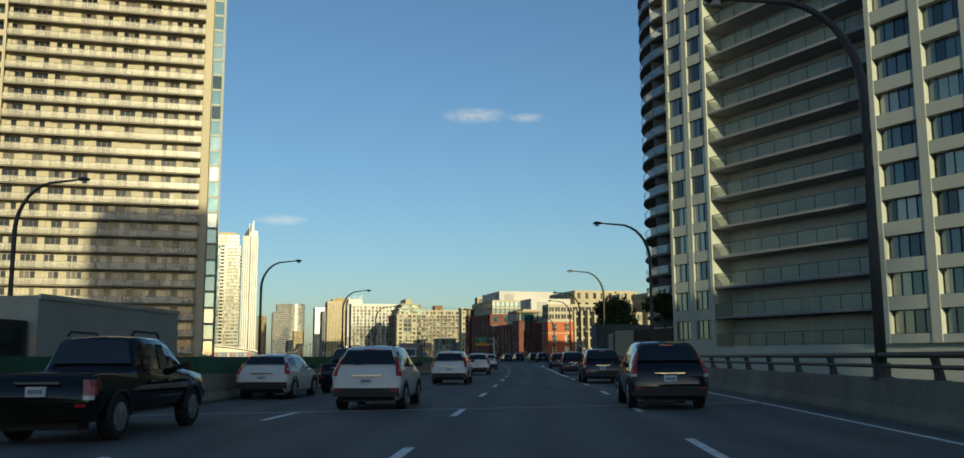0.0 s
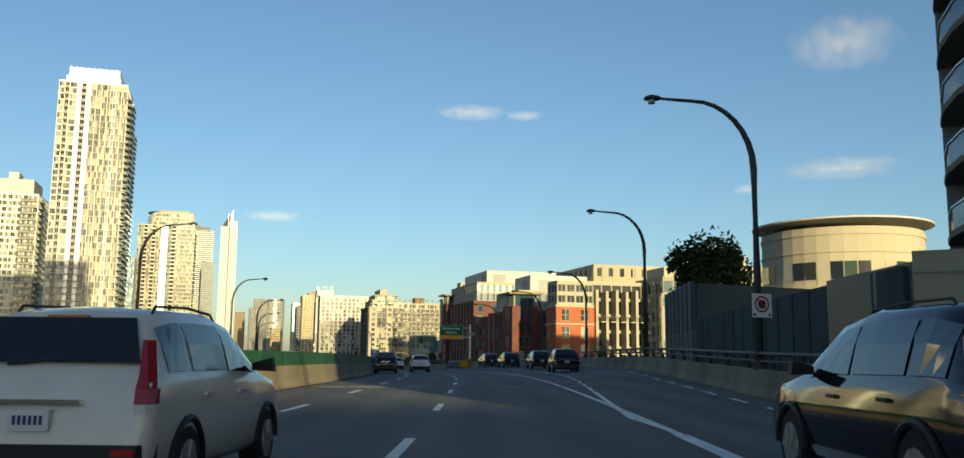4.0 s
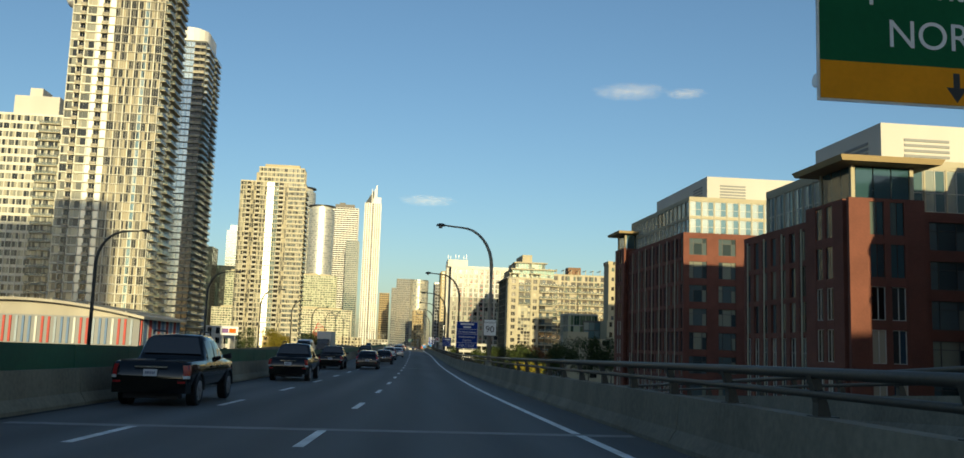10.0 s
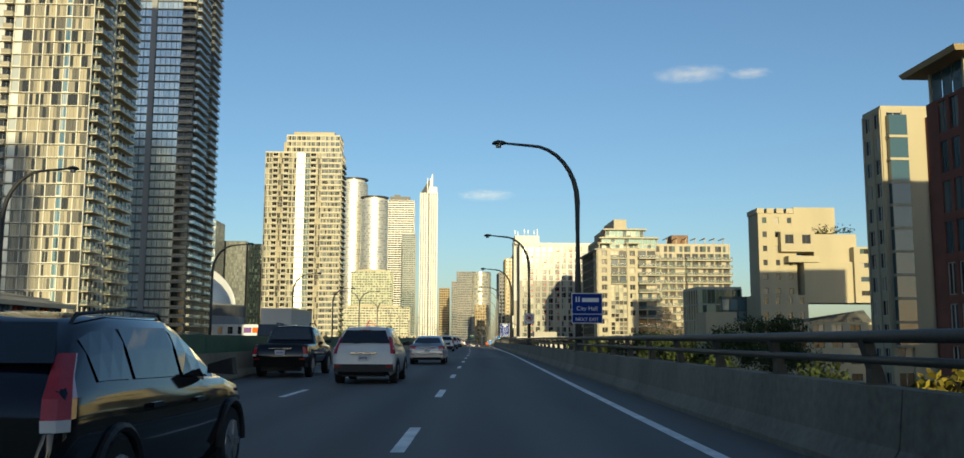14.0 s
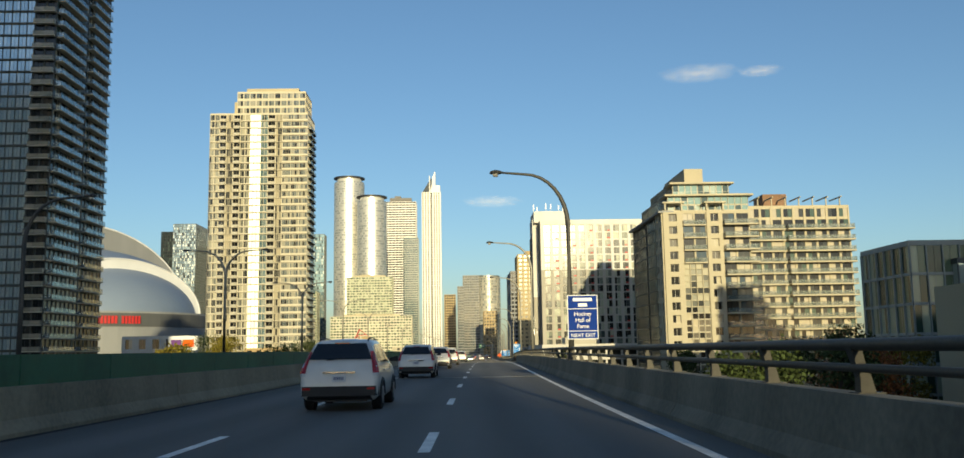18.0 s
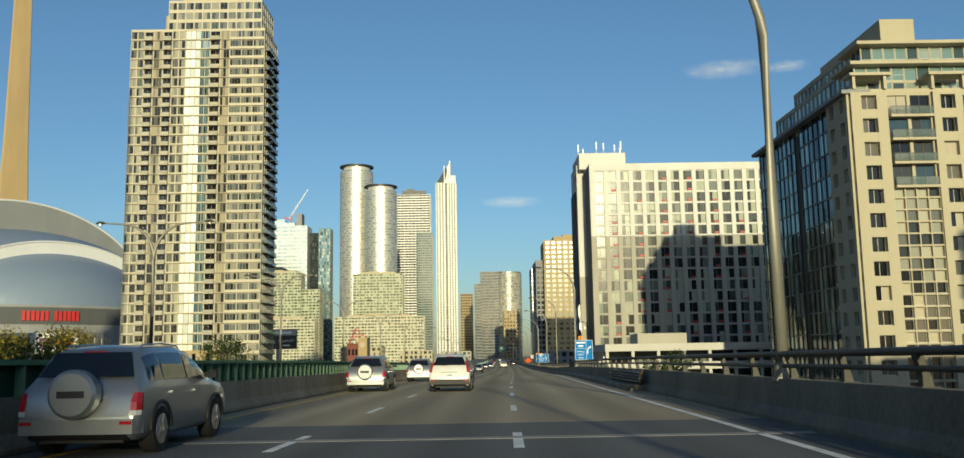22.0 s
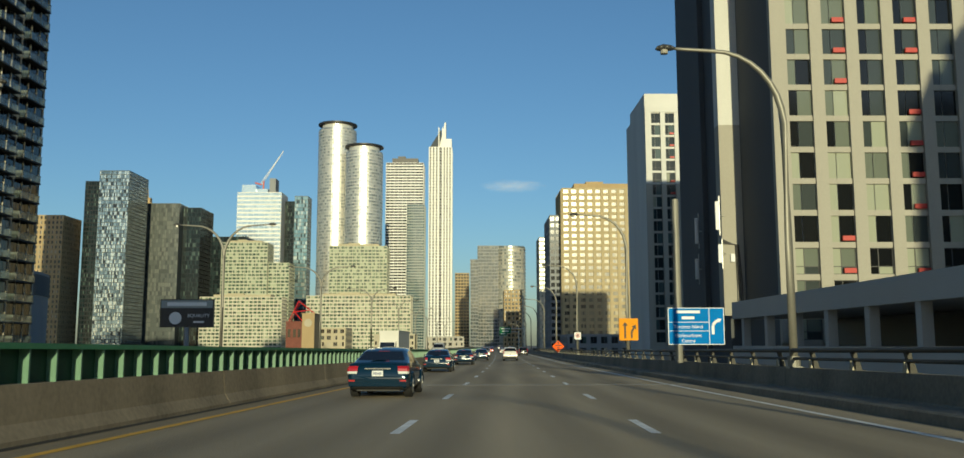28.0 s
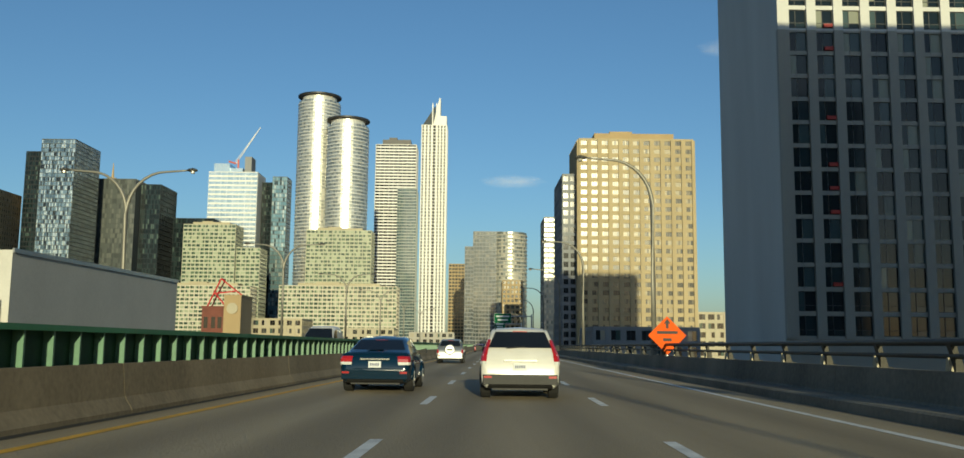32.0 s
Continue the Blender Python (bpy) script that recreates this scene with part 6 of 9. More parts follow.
plain(wall, wg, "W"); plain(wall, wg, "N")
part("wing_wall", wall, CREAM, root)
n = int(wg.z1 / FHc) - 1
balconies(root, wg, "S", wg.z1 / round(wg.z1 / FHc), 1.5, 14, FHc, n, 1.5, CREAM, RAIL_GLASS, 0.95, thick=0.3)
balconies(root, wg, "S", wg.z1 / round(wg.z1 / FHc), 14.5, 30.9, FHc, n, 2.1, CREAM, RAIL_GLASS, 0.95, thick=0.3)
for i in range(9):
    s = Shape()
    s.box(wg.x0 + 1 + i * 3.4, wg.x0 + 1.25 + i * 3.4, wg.y0 - 1.2, wg.y0 + 6, wg.z1 + 2.3, wg.z1 + 2.6)
    s.box(wg.x0 + 1 + i * 3.4, wg.x0 + 1.25 + i * 3.4, wg.y0 - 0.2, wg.y0 + 0.05, wg.z1 + 0.4, wg.z1 + 2.3)
    part("pergola_frame", s, CREAM, root, "cream roof pergola")
s = Shape()
s.box(wg.x0 + 11, wg.x0 + 17, wg.y0 + 5, wg.y0 + 12, wg.z1 + 0.4, wg.z1 + 4.2)
part("roof_house", s, BRICK_BROWN, root, "brown roof house")


def white_hotel(name, x0, x1, y0, y1, z1, label, singles, stair=True, frame_mat=FRAME_DARK, glass=GLASS_HOTEL, grey=HOTEL_GREY, change_at=27.0):
    """A white slab with square windows, red cooling units and a blank stair tower."""
    root, b = tower(name, x0, x1, y0, y1, z1, label, "apartment building")
    wall = Shape()
    core(wall, b)
    top = b.z1 - 1.2
    nf = round((top - 8) / 2.6)
    fh = (top - 8) / nf
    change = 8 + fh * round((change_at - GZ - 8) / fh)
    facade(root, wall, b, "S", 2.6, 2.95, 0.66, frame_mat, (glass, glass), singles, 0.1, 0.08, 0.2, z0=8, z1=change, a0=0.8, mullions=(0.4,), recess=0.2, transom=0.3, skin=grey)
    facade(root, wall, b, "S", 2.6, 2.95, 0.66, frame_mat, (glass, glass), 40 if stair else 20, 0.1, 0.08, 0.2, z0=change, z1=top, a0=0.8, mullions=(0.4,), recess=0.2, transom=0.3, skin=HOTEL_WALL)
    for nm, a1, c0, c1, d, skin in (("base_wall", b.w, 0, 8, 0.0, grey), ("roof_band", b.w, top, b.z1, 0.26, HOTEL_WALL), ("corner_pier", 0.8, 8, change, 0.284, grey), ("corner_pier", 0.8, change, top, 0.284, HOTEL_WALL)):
        if c1 > c0:
            q = Shape()
            q.on(b.face("S"), 0, a1, c0, c1, -0.3, d)
            part(nm, q, skin, root)
    plain(wall, b, "E"); plain(wall, b, "N")
    # the sunless flank and stair tower go charcoal: shade put into their colour
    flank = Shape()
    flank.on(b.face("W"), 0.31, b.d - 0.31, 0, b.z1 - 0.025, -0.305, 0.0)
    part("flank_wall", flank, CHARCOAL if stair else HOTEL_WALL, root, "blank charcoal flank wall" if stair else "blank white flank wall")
    part("wall", wall, HOTEL_WALL, root)
    red = material(name + "_unit_red", (0.42, 0.03, 0.02), 0.5)
    nb = round((b.w - 0.8) / 2.95)
    bay = (b.w - 0.8) / nb
    u = Shape()
    u.box(0, 0.95, -0.12, 0.1, 0, 0.38)
    me = u.mesh("cooling_unit", red)
    for i in range(nf):
        for j in range(1, nb, 2 if stair else 6):
            if random.random() < 0.45:
                continue
            a = 0.8 + j * bay + bay * 0.47
            part("cooling_unit", me, None, root, at=pose(b.x0 + a, -0.05, 8 + i * fh + fh * 0.14))
    if stair:
        for y0, y1, c0, c1, d, nm, skin, lab in ((8.8, 10.2, 10.4, 27.4, 1.9, "flank_pier", HOTEL_GREY, "grey concrete pier on the flank"), (8.8, 10.2, 27.4, b.z1 + 2.0, 1.9, "flank_pier", HOTEL_WALL, "white upper part of the pier"),
                                                 (10.2, 16.6, 0, b.z1 - 3.0, 1.0, "stair_tower", CHARCOAL, "charcoal stair tower"), (16.6, 26, 0, b.z1 - 3.0, 1.5, "stair_tower", CHARCOAL, "charcoal stair tower"), (10.2, 26, b.z1 - 3.0, b.z1 + 3.2, 1.3, "stair_top", HOTEL_WALL, "blank white top of the stair tower")):
            q = Shape()
            q.box(b.x0 - d, b.x0 - 0.002, y0, y1, c0, c1)
            part(nm, q, skin, root, lab)
        s = Shape()
        s.box(b.x0 - 1.5, b.x0 + 9.5, 6, 20, b.z1 + 0.5, b.z1 + 4.4)
    else:
        s = Shape()
        s.box(b.x0 + 0.1, b.x0 + 12.0, 0.6, 18, b.z1 + 0.5, b.z1 + 3.0)
    part("roof_house", s, HOTEL_WALL, root, "blank white roof house")
    for i, (px, py, h) in enumerate(((-1.2, 10, 3.0), (0.2, 12, 2.4), (2.8, 7, 2.9), (4.5, 7, 2.6), (7.3, 8, 2.4), (8.8, 8, 3.2), (9.2, 12, 2.4))[:7 if stair else 0]):
        s = Shape()
        s.tube([(b.x0 + px, py, b.z1 + 3), (b.x0 + px, py, b.z1 + 4.4 + h)], 0.07, 6)
        s.box(b.x0 + px - 0.14, b.x0 + px + 0.14, py - 0.3, py - 0.08, b.z1 + 4.6 + h * 0.3, b.z1 + 4.4 + h)
        part("antenna", s, STEEL_WHITE, root)
    return root, b


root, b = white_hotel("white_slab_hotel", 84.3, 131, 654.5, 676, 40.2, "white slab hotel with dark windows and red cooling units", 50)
# out of view; added so the hotel's shadow climbs higher on the next block
s = Shape()
s.box(b.x0 + 9.0, b.x0 + b.w, b.d + 0.02, b.d + 26.0, 0, b.z1)
part("rear_wing", s, HOTEL_WALL, root, "plain white rear wing")
for y, d, z0, z1 in ((16.9, 2.1, 17.6, 20.1), (17.6, 2.0, 14.2, 16.2), (8.5, 2.35, 17.9, 20.4), (8.5, 2.2, 15.0, 16.6)):
    s = Shape()
    s.box(b.x0 - d - 0.18, b.x0 - d + 0.1, y - 0.14, y + 0.06, z0, z1)
    part("panel_antenna", s, STEEL_WHITE, root, "white panel antenna")
    s = Shape()
    s.tube([(b.x0 - d + 0.18, y, z0 - 0.5), (b.x0 - d + 0.18, y, z1 + 0.5)], 0.045, 6)
    s.tube([(b.x0 - d + 0.18, y, (z0 + z1) / 2), (b.x0 - 1.4, y + 0.5, (z0 + z1) / 2)], 0.04, 6)
    part("antenna_pole", s, GALV, root)
for i in range(4):
    s = Shape()
    s.tube([(b.x0 - 0.25 - i * 0.16, 8.74, 9.6 + i * 0.5), (b.x0 - 0.3 - i * 0.14, 8.72, 13.5), (b.x0 - 0.5 - i * 0.1, 8.7, 16.6), (b.x0 - 1.9, 8.66, 16.7 + i * 0.12)], 0.04, 5)
    part("cable", s, DARK_METAL, root, "black cable run down the pier")
s = Shape()
s.box(b.x0 - 1.25, b.x0 - 0.9, 8.55, 8.8, 15.1, 15.8)
part("junction_box", s, STEEL_WHITE, root)
# warm grey below 31 deepens the hotel's cast shadow in the wall colour
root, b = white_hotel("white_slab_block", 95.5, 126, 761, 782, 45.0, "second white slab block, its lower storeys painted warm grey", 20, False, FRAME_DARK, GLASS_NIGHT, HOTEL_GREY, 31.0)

# parking deck at the foot of the hotel
root, b = tower("parking_deck", 79.5, 116, 606, 650, 1.6, "white open-sided parking deck below the hotel", "parking deck")
for z in (b.z1 - 9.4, b.z1 - 6.3, b.z1 - 3.2, b.z1 - 0.1):
    s = Shape()
    s.box(b.x0, b.x0 + b.w, 0, b.d, z - 0.9, z + 0.3)
    part("deck", s, WHITE, root)
for i in range(10):
    s = Shape()
    s.box(b.x0 + 0.1 + i * 4.3, b.x0 + 0.6 + i * 4.3, 0.1, 0.6, 0, b.z1 - 1.0)
    part("column", s, WHITE, root)
s = Shape()
s.box(b.x0 + 7, b.x0 + b.w - 0.8, 9, b.d - 1, 0, b.z1 - 1.05)
part("inner_wall", s, OFFICE, root)
for i in range(9):
    s = Shape()
    s.box(b.x0 + 0.1, b.x0 + 0.6, 5 + i * 5.0, 5.5 + i * 5.0, 0, b.z1 - 1.0)
    part("column", s, WHITE, root)
s = Shape()
s.box(b.x0 + 8, b.x0 + 17, 14, 22, b.z1 + 0.2, b.z1 + 2.2)
part("stair_house", s, PALE, root)

# ---- towers farther along the road ----
simple_tower("tan_apartment_tower", 97, 132, 943, 965, 60.2, "tan concrete apartment tower with pale balcony fronts", TAN_LIGHT, FRAME, (GLASS_TAN, GLASS_TAN), 2.75, 3.4, 0.6, 0.36, 0.1, pier=0.5, roof=TAN, crown=3, mullions=(0.34, 0.67))
simple_tower("dark_side_tower", 92.5, 96.8, 948, 975, 50, "narrow dark tower wing", GREY_WALL, FRAME_DARK, (GLASS_BLACK, GLASS_BLACK), 2.8, 2.2, 0.7)
simple_tower("pale_round_tower", 102.8, 115, 1150, 1175, 65, "pale banded glass tower beyond the tan one", PALE, FRAME, (GLASS_SHINY, GLASS_SHINY), 2.9, 2.4, 0.85)
simple_tower("yellow_low_tower", 84, 97, 1250, 1270, 38, "ochre office block far along the road", TAN, FRAME, GI, 3.2, 3.0, 0.6)
simple_tower("low_pale_terrace", 134, 170, 950, 980, 8, "pale terrace block beside the tan tower", CREAM, FRAME, GI, 3.0, 3.0, 0.7)
simple_tower("slim_pale_tower", 133, 141, 1000, 1010, 34, "slim beige apartment tower far behind", BEIGE, FRAME, GI, 3.0, 3.0, 0.5)
# the grey pair at the end of the road
simple_tower("grey_glass_tower", 65, 86, 1336, 1360, 80, "grey glass tower at the end of the road", GREY_WALL, FRAME, (GLASS_GREY, GLASS_GREY), 3.0, 2.6, 0.9, 0.2, 0.06)
simple_tower("grey_glass_slab", 59, 65.5, 1330, 1360, 68, "narrow pale blue glass slab", GREY_WALL, FRAME, (GLASS_GREY, GLASS_GREY), 3.0, 2.6, 0.9, 0.2, 0.06)
simple_tower("banded_dark_tower", 42.7, 57, 1500, 1520, 70, "dark tower with ochre floor bands", TAN, FRAME_DARK, (GLASS_OFFICE, GLASS_OFFICE), 3.4, 3.2, 0.75, 0.3, 0.1)


def drum_tower(name, cx, cy, r, z1, label, wall_mat, glass, fh=3.0, sides=48, crown=True, squash=1.0):
    """A round tower of floor rings and panes between them."""
    root = thing(name, cx * K, cy * K, GZ, label, "apartment building")
    r *= K
    h = z1 * K - GZ
    n = round(h / fh)
    fh = h / n
    rings, panes = Shape(), Shape()
    for i in range(n):
        rings.drum(0, 0, r, i * fh, i * fh + fh * 0.36, sides, squash=squash)
        for k in range(sides):
            a, c, q = 6.28318 * (k + 0.06) / sides, 6.28318 * (k + 0.94) / sides, r - 0.5
            panes.poly([(q * math.cos(a), squash * q * math.sin(a), i * fh + fh * 0.36), (q * math.cos(c), squash * q * math.sin(c), i * fh + fh * 0.36), (q * math.cos(c), squash * q * math.sin(c), (i + 1) * fh), (q * math.cos(a), squash * q * math.sin(a), (i + 1) * fh)])
    rings.drum(0, 0, r - 0.7, 0, h, sides, squash=squash)
    part("ring_banding", rings, wall_mat, root, kind="stuff")
    part("glazing", panes, glass, root, kind="stuff")
    if crown:
        s = Shape()
        s.drum(0, 0, r * 0.8, h, h + 5, 32, squash=squash)
        part("roof_house", s, wall_mat, root)
        s = Shape()
        s.drum(0, 0, r * 1.02, h + 5, h + 6.2, 48, squash=squash)
        part("crown_ring", s, DARK_METAL, root, "dark crown ring")
    return root


drum_tower("twin_round_tower", -64.9, 1412, 17.6, 196, "tall round tower banded in white and mirror glass", STEEL_BAND, GLASS_GLINT)
drum_tower("twin_round_tower", -35.8, 1379, 16.8, 168, "round tower banded in white and mirror glass, lower of the pair", STEEL_BAND, GLASS_GLINT)
drum_tower("round_end_tower", 92, 1345, 13.5, 80, "round pale tower at the end of the road", PALE, GLASS_SHINY, crown=False)
simple_tower("banded_white_tower", -40, 3, 1620, 1650, 208, "white banded apartment tower with a dark top", WHITE_TOWER, FRAME, (GLASS_BLACK, GLASS_BLACK), 3.6, 5.2, 0.93, 0.4, 0.04, pier=0.02, band=0.5, roof=DARK_METAL, crown=7)
simple_tower("green_glass_wing", -11, 8, 1560, 1590, 150, "green glass wing before the white tower", GREY_PANEL, FRAME, (GLASS_TEAL, GLASS_TEAL), 3.2, 2.6, 0.9, 0.2, 0.06)
root, b = tower("wedge_top_tower", 16, 39, 1490, 1515, 198, "slender white tower with a dark window strip and wedge-shaped top")
wall = Shape()
core(wall, b)
WT = b.w
for f0, f1, bay, win, gl, pr in ((0, 0.42, 3.4, 0.5, GLASS_GREY, 1.1), (0.46, 0.58, 3.0, 0.9, GLASS_BLACK, 0.05), (0.62, 1.0, 3.4, 0.5, GLASS_GREY, 1.1)):
    facade(root, wall, b, "S", 3.3, bay, win, FRAME, (gl, gl), 0, 0.16, 0.05, pr, a0=WT * f0, a1=WT * f1)
facade(root, wall, b, "E", 3.3, 3.2, 0.5, FRAME, (GLASS_GREY, GLASS_GREY), 0, 0.16, 0.05, 0.8)
plain(wall, b, "N"); plain(wall, b, "W")
part("wall", wall, WHITE_TOWER, root)
for f0, f1 in ((0.42, 0.46), (0.58, 0.62)):
    s = Shape()
    s.on(b.face("S"), WT * f0, WT * f1, 0, b.z1 + 22, -0.3, 1.6)
    part("tall_rib", s, WHITE_TOWER, root)
x0, x1, d, z = b.x0, b.x0 + b.w, b.d, b.z1 + 0.5
for nm, q0, q1, hh, m, lab in (("glass_wedge", x0 + 1, x0 + WT * 0.55, 20, GLASS_GREY, "sloping glass wedge"), ("crown", x0 + WT * 0.46, x0 + WT * 0.74, 29, WHITE_TOWER, "white pointed crown")):
    s = Shape()
    s.hull([(q0, 1.5, z), (q1, 1.5, z), (q1, d - 1, z), (q0, d - 1, z)], [(q1 - 1.2, 6, z + hh), (q1, 6, z + hh), (q1, d - 6, z + hh), (q1 - 1.2, d - 6, z + hh)])
    part(nm, s, m, root, lab)
s = Shape()
s.box(x1 - WT * 0.26, x1, 0.6, d - 1, z, z + 9)
part("shoulder", s, WHITE_TOWER, root)
# podiums of the round towers
for nm, a, c, yy, z1, fhh in (("green_podium_tower", -58.5, -10.4, 1338, 80, 3.0), ("pale_podium_block", -73, 11, 1318, 37.5, 3.0), ("green_podium_tower", -141, -104, 1312, 80, 3.0), ("pale_podium_block", -152, -88, 1296, 35.5, 3.0)):
    simple_tower(nm, a, c, yy, yy + 22, z1, "pale green glass condominium with a flat roof", PALE_GREEN if "green" in nm else IVORY, FRAME, (GLASS_LEAF, GLASS_LEAF), fhh, 3.4, 0.8, 0.35, 0.06, roof=BEIGE, crown=2.5)
simple_tower("green_podium_wing", -104, -87, 1316, 1338, 64, "green glass wing of a condominium", PALE_GREEN, FRAME, (GLASS_LEAF, GLASS_LEAF), 3.0, 3.4, 0.8, 0.35, 0.06)
root, b = simple_tower("sky_glass_tower", -169, -126, 1460, 1490, 146, "sky-blue banded glass office tower under construction", WHITE_TOWER, FRAME, (GLASS_SKY, GLASS_SKY), 4.4, 6.0, 0.97, 0.3, 0.03, pier=0.02, faces="SW")
s = Shape()
s.box(b.x0 + b.w * 0.08, b.x0 + b.w * 0.4, 3, 24, b.z1 + 0.5, b.z1 + 9)
s.box(b.x0 + b.w * 0.4, b.x0 + b.w * 0.66, 5, 22, b.z1 + 0.5, b.z1 + 5)
part("upper_storey", s, GLASS_SKY, root, "glazed upper storeys under construction")
s = Shape()
s.box(b.x0 + b.w * 0.7, b.x0 + b.w * 0.84, 4, 20, b.z1 + 0.5, b.z1 + 16)
part("lift_core", s, GREY_WALL, root, "grey concrete lift core")
c = Shape()
c.tube([(2, 8, b.z1), (2, 8, b.z1 + 14)], 0.9, 6)
c.tube([(0, 8, b.z1 + 10), (-7, 8, b.z1 + 12)], 0.9, 6)
part("crane_mast", c, material("crane_paint", (0.5, 0.12, 0.08), 0.5), root, "red mast of the roof crane")
c = Shape()
c.tube([(0, 8, b.z1 + 10), (22, 8, b.z1 + 46)], 0.45, 6)
c.tube([(-0.8, 8, b.z1 + 12), (22, 8, b.z1 + 46)], 0.3, 6)
part("crane_jib", c, STEEL_WHITE, root, "pale raised crane jib")
simple_tower("dark_office_tower", -115, -102, 1470, 1490, 144, "blue glass office tower", OFFICE, FRAME_DARK, (GLASS_BLUE, GLASS_SEA), 4.0, 3.2, 0.95, 0.14, 0.03)
simple_tower("dark_office_tower", -126, -115, 1478, 1490, 140, "dark narrow office tower", BLACK_PANEL, FRAME_DARK, (GLASS_OFFICE, GLASS_OFFICE), 4.0, 3.2, 0.95, 0.14, 0.03)
GLASS_SPARK = window_glass("speckled_glass", ((0.28, (0.16, 0.22, 0.26)), (0.3, (0.3, 0.38, 0.42)), (0.24, (0.62, 0.67, 0.66)), (0.18, (0.04, 0.05, 0.06))), rough=0.2, per="island", metal=0.75, wave=0.5)
GLASS_OLIVE = window_glass("grey_olive_glass", ((0.5, (0.08, 0.092, 0.088)), (0.3, (0.12, 0.13, 0.12)), (0.2, (0.05, 0.058, 0.058))), rough=0.3, per="island", metal=0.35)
simple_tower("speckled_tower", -231, -214, 1262, 1290, 121, "dark grey glass tower with a speckled front", BLACK_PANEL, FRAME_DARK, (GLASS_OFFICE, GLASS_OFFICE), 3.4, 2.2, 0.85, 0.2, 0.1)
simple_tower("speckled_tower", -216, -194, 1251, 1290, 127, "blue-grey speckled glass tower with a slanted top", OFFICE, FRAME, (GLASS_SPARK, GLASS_SPARK), 3.0, 1.9, 0.95, 0.08, 0.03, pier=0.02)
simple_tower("black_office_slab", -219, -203, 1310, 1345, 109, "black office slab", BLACK_PANEL, FRAME_DARK, (GLASS_OFFICE, GLASS_OFFICE), 3.8, 2.6, 0.95, 0.08, 0.03, pier=0.02)
simple_tower("grey_office_slab", -204, -172, 1300, 1345, 110, "grey glass office slab with a flat top", OFFICE, FRAME_DARK, (GLASS_OLIVE, GLASS_OLIVE), 3.8, 3.4, 0.97, 0.1, 0.02, pier=0.02, faces="SW")
simple_tower("black_office_slab", -172, -158, 1310, 1345, 108, "black office slab beside the grey one", BLACK_PANEL, FRAME_DARK, (GLASS_OFFICE, GLASS_OFFICE), 3.8, 2.6, 0.95, 0.08, 0.03, pier=0.02)
simple_tower("black_office_slab", -160, -128, 1340, 1370, 88, "low black office block", BLACK_PANEL, FRAME_DARK, (GLASS_OFFICE, GLASS_OFFICE), 3.8, 2.6, 0.95, 0.08, 0.03, pier=0.02)
simple_tower("tan_office_block", -262, -236, 1240, 1270, 92, "tan stone office block with small windows", TAN, FRAME, (GLASS_I, GLASS_I), 3.8, 3.0, 0.5)
root, b = simple_tower("stepped_gold_tower", -300, -268, 1520, 1550, 125, "ornate stepped tan tower with a pointed top", TAN, FRAME, GI, 4, 3.4, 0.5)
s = Shape()
for i in range(5):
    q = 2.5 + i * 2.6
    s.box(b.x0 + q, b.x0 + b.w - q, q, b.d - q, b.z1 + i * 6, b.z1 + (i + 1) * 6)
s.tube([(0, b.d / 2, b.z1 + 30), (0, b.d / 2, b.z1 + 46)], 1.6, 6, r1=0.3)
part("stepped_top", s, TAN, root)
# towers added out of view behind the start, only to shade the road
root, b = simple_tower("tower_behind", -3, 38, -110, -80, 60, "tall grey apartment tower behind the start", GREY_PANEL, FRAME, GI, 2.8, 3.2, 0.6)

root, b = simple_tower("block_behind", 31, 48, -72, -50, 25, "grey apartment block behind the start", GREY_PANEL, FRAME, GI, 2.8, 3.2, 0.6)

# ---- vehicles ----
def paint_coat(name, colour, metal=0.0, rough=0.3, coat=0.5):
    return material(name, colour, rough, metal, vary=0.06, scale=1.5, fine=3, coat=coat)


TYRE = material("tyre_rubber", (0.012, 0.012, 0.012), 0.85, vary=0.2, scale=3)
RIM = material("alloy_rim", (0.4, 0.4, 0.4), 0.35, 0.8, vary=0.15, scale=3)
TRIM = material("black_plastic_trim", (0.015, 0.015, 0.016), 0.6, vary=0.2, scale=3)
CAR_GLASS = material("tinted_car_glass", (0.008, 0.010, 0.012), 0.06, vary=0.2, scale=1, spec=0.8)
CHROME = material("chrome", (0.75, 0.75, 0.75), 0.15, 1.0, vary=0.05)
PLATE = material("number_plate", (0.62, 0.64, 0.66), 0.5, vary=0.08, scale=4)
PLATE_INK = material("plate_ink", (0.03, 0.05, 0.15), 0.6)
TAIL = material("tail_lamp_red", (0.35, 0.01, 0.012), 0.2, vary=0.15, scale=6, coat=0.8)
HEAD = material("headlamp_glass", (0.6, 0.62, 0.62), 0.12, vary=0.1, coat=0.8)
SILVER = paint_coat("silver_paint", (0.36, 0.37, 0.37), 0.7, 0.35)
WHITE_PAINT = paint_coat("white_car_paint", (0.66, 0.65, 0.61))
BLACK_PAINT = paint_coat("black_car_paint", (0.003, 0.0035, 0.004), 0.0, 0.07, 0.15)
NAVY_PAINT = paint_coat("navy_car_paint", (0.003, 0.005, 0.009), 0.0, 0.07, 0.15)
BLUE_PAINT = paint_coat("blue_car_paint", (0.003, 0.018, 0.038), 0.0, 0.07, 0.15)
RED_PAINT = paint_coat("red_car_paint", (0.3, 0.02, 0.015), 0.2, 0.25)

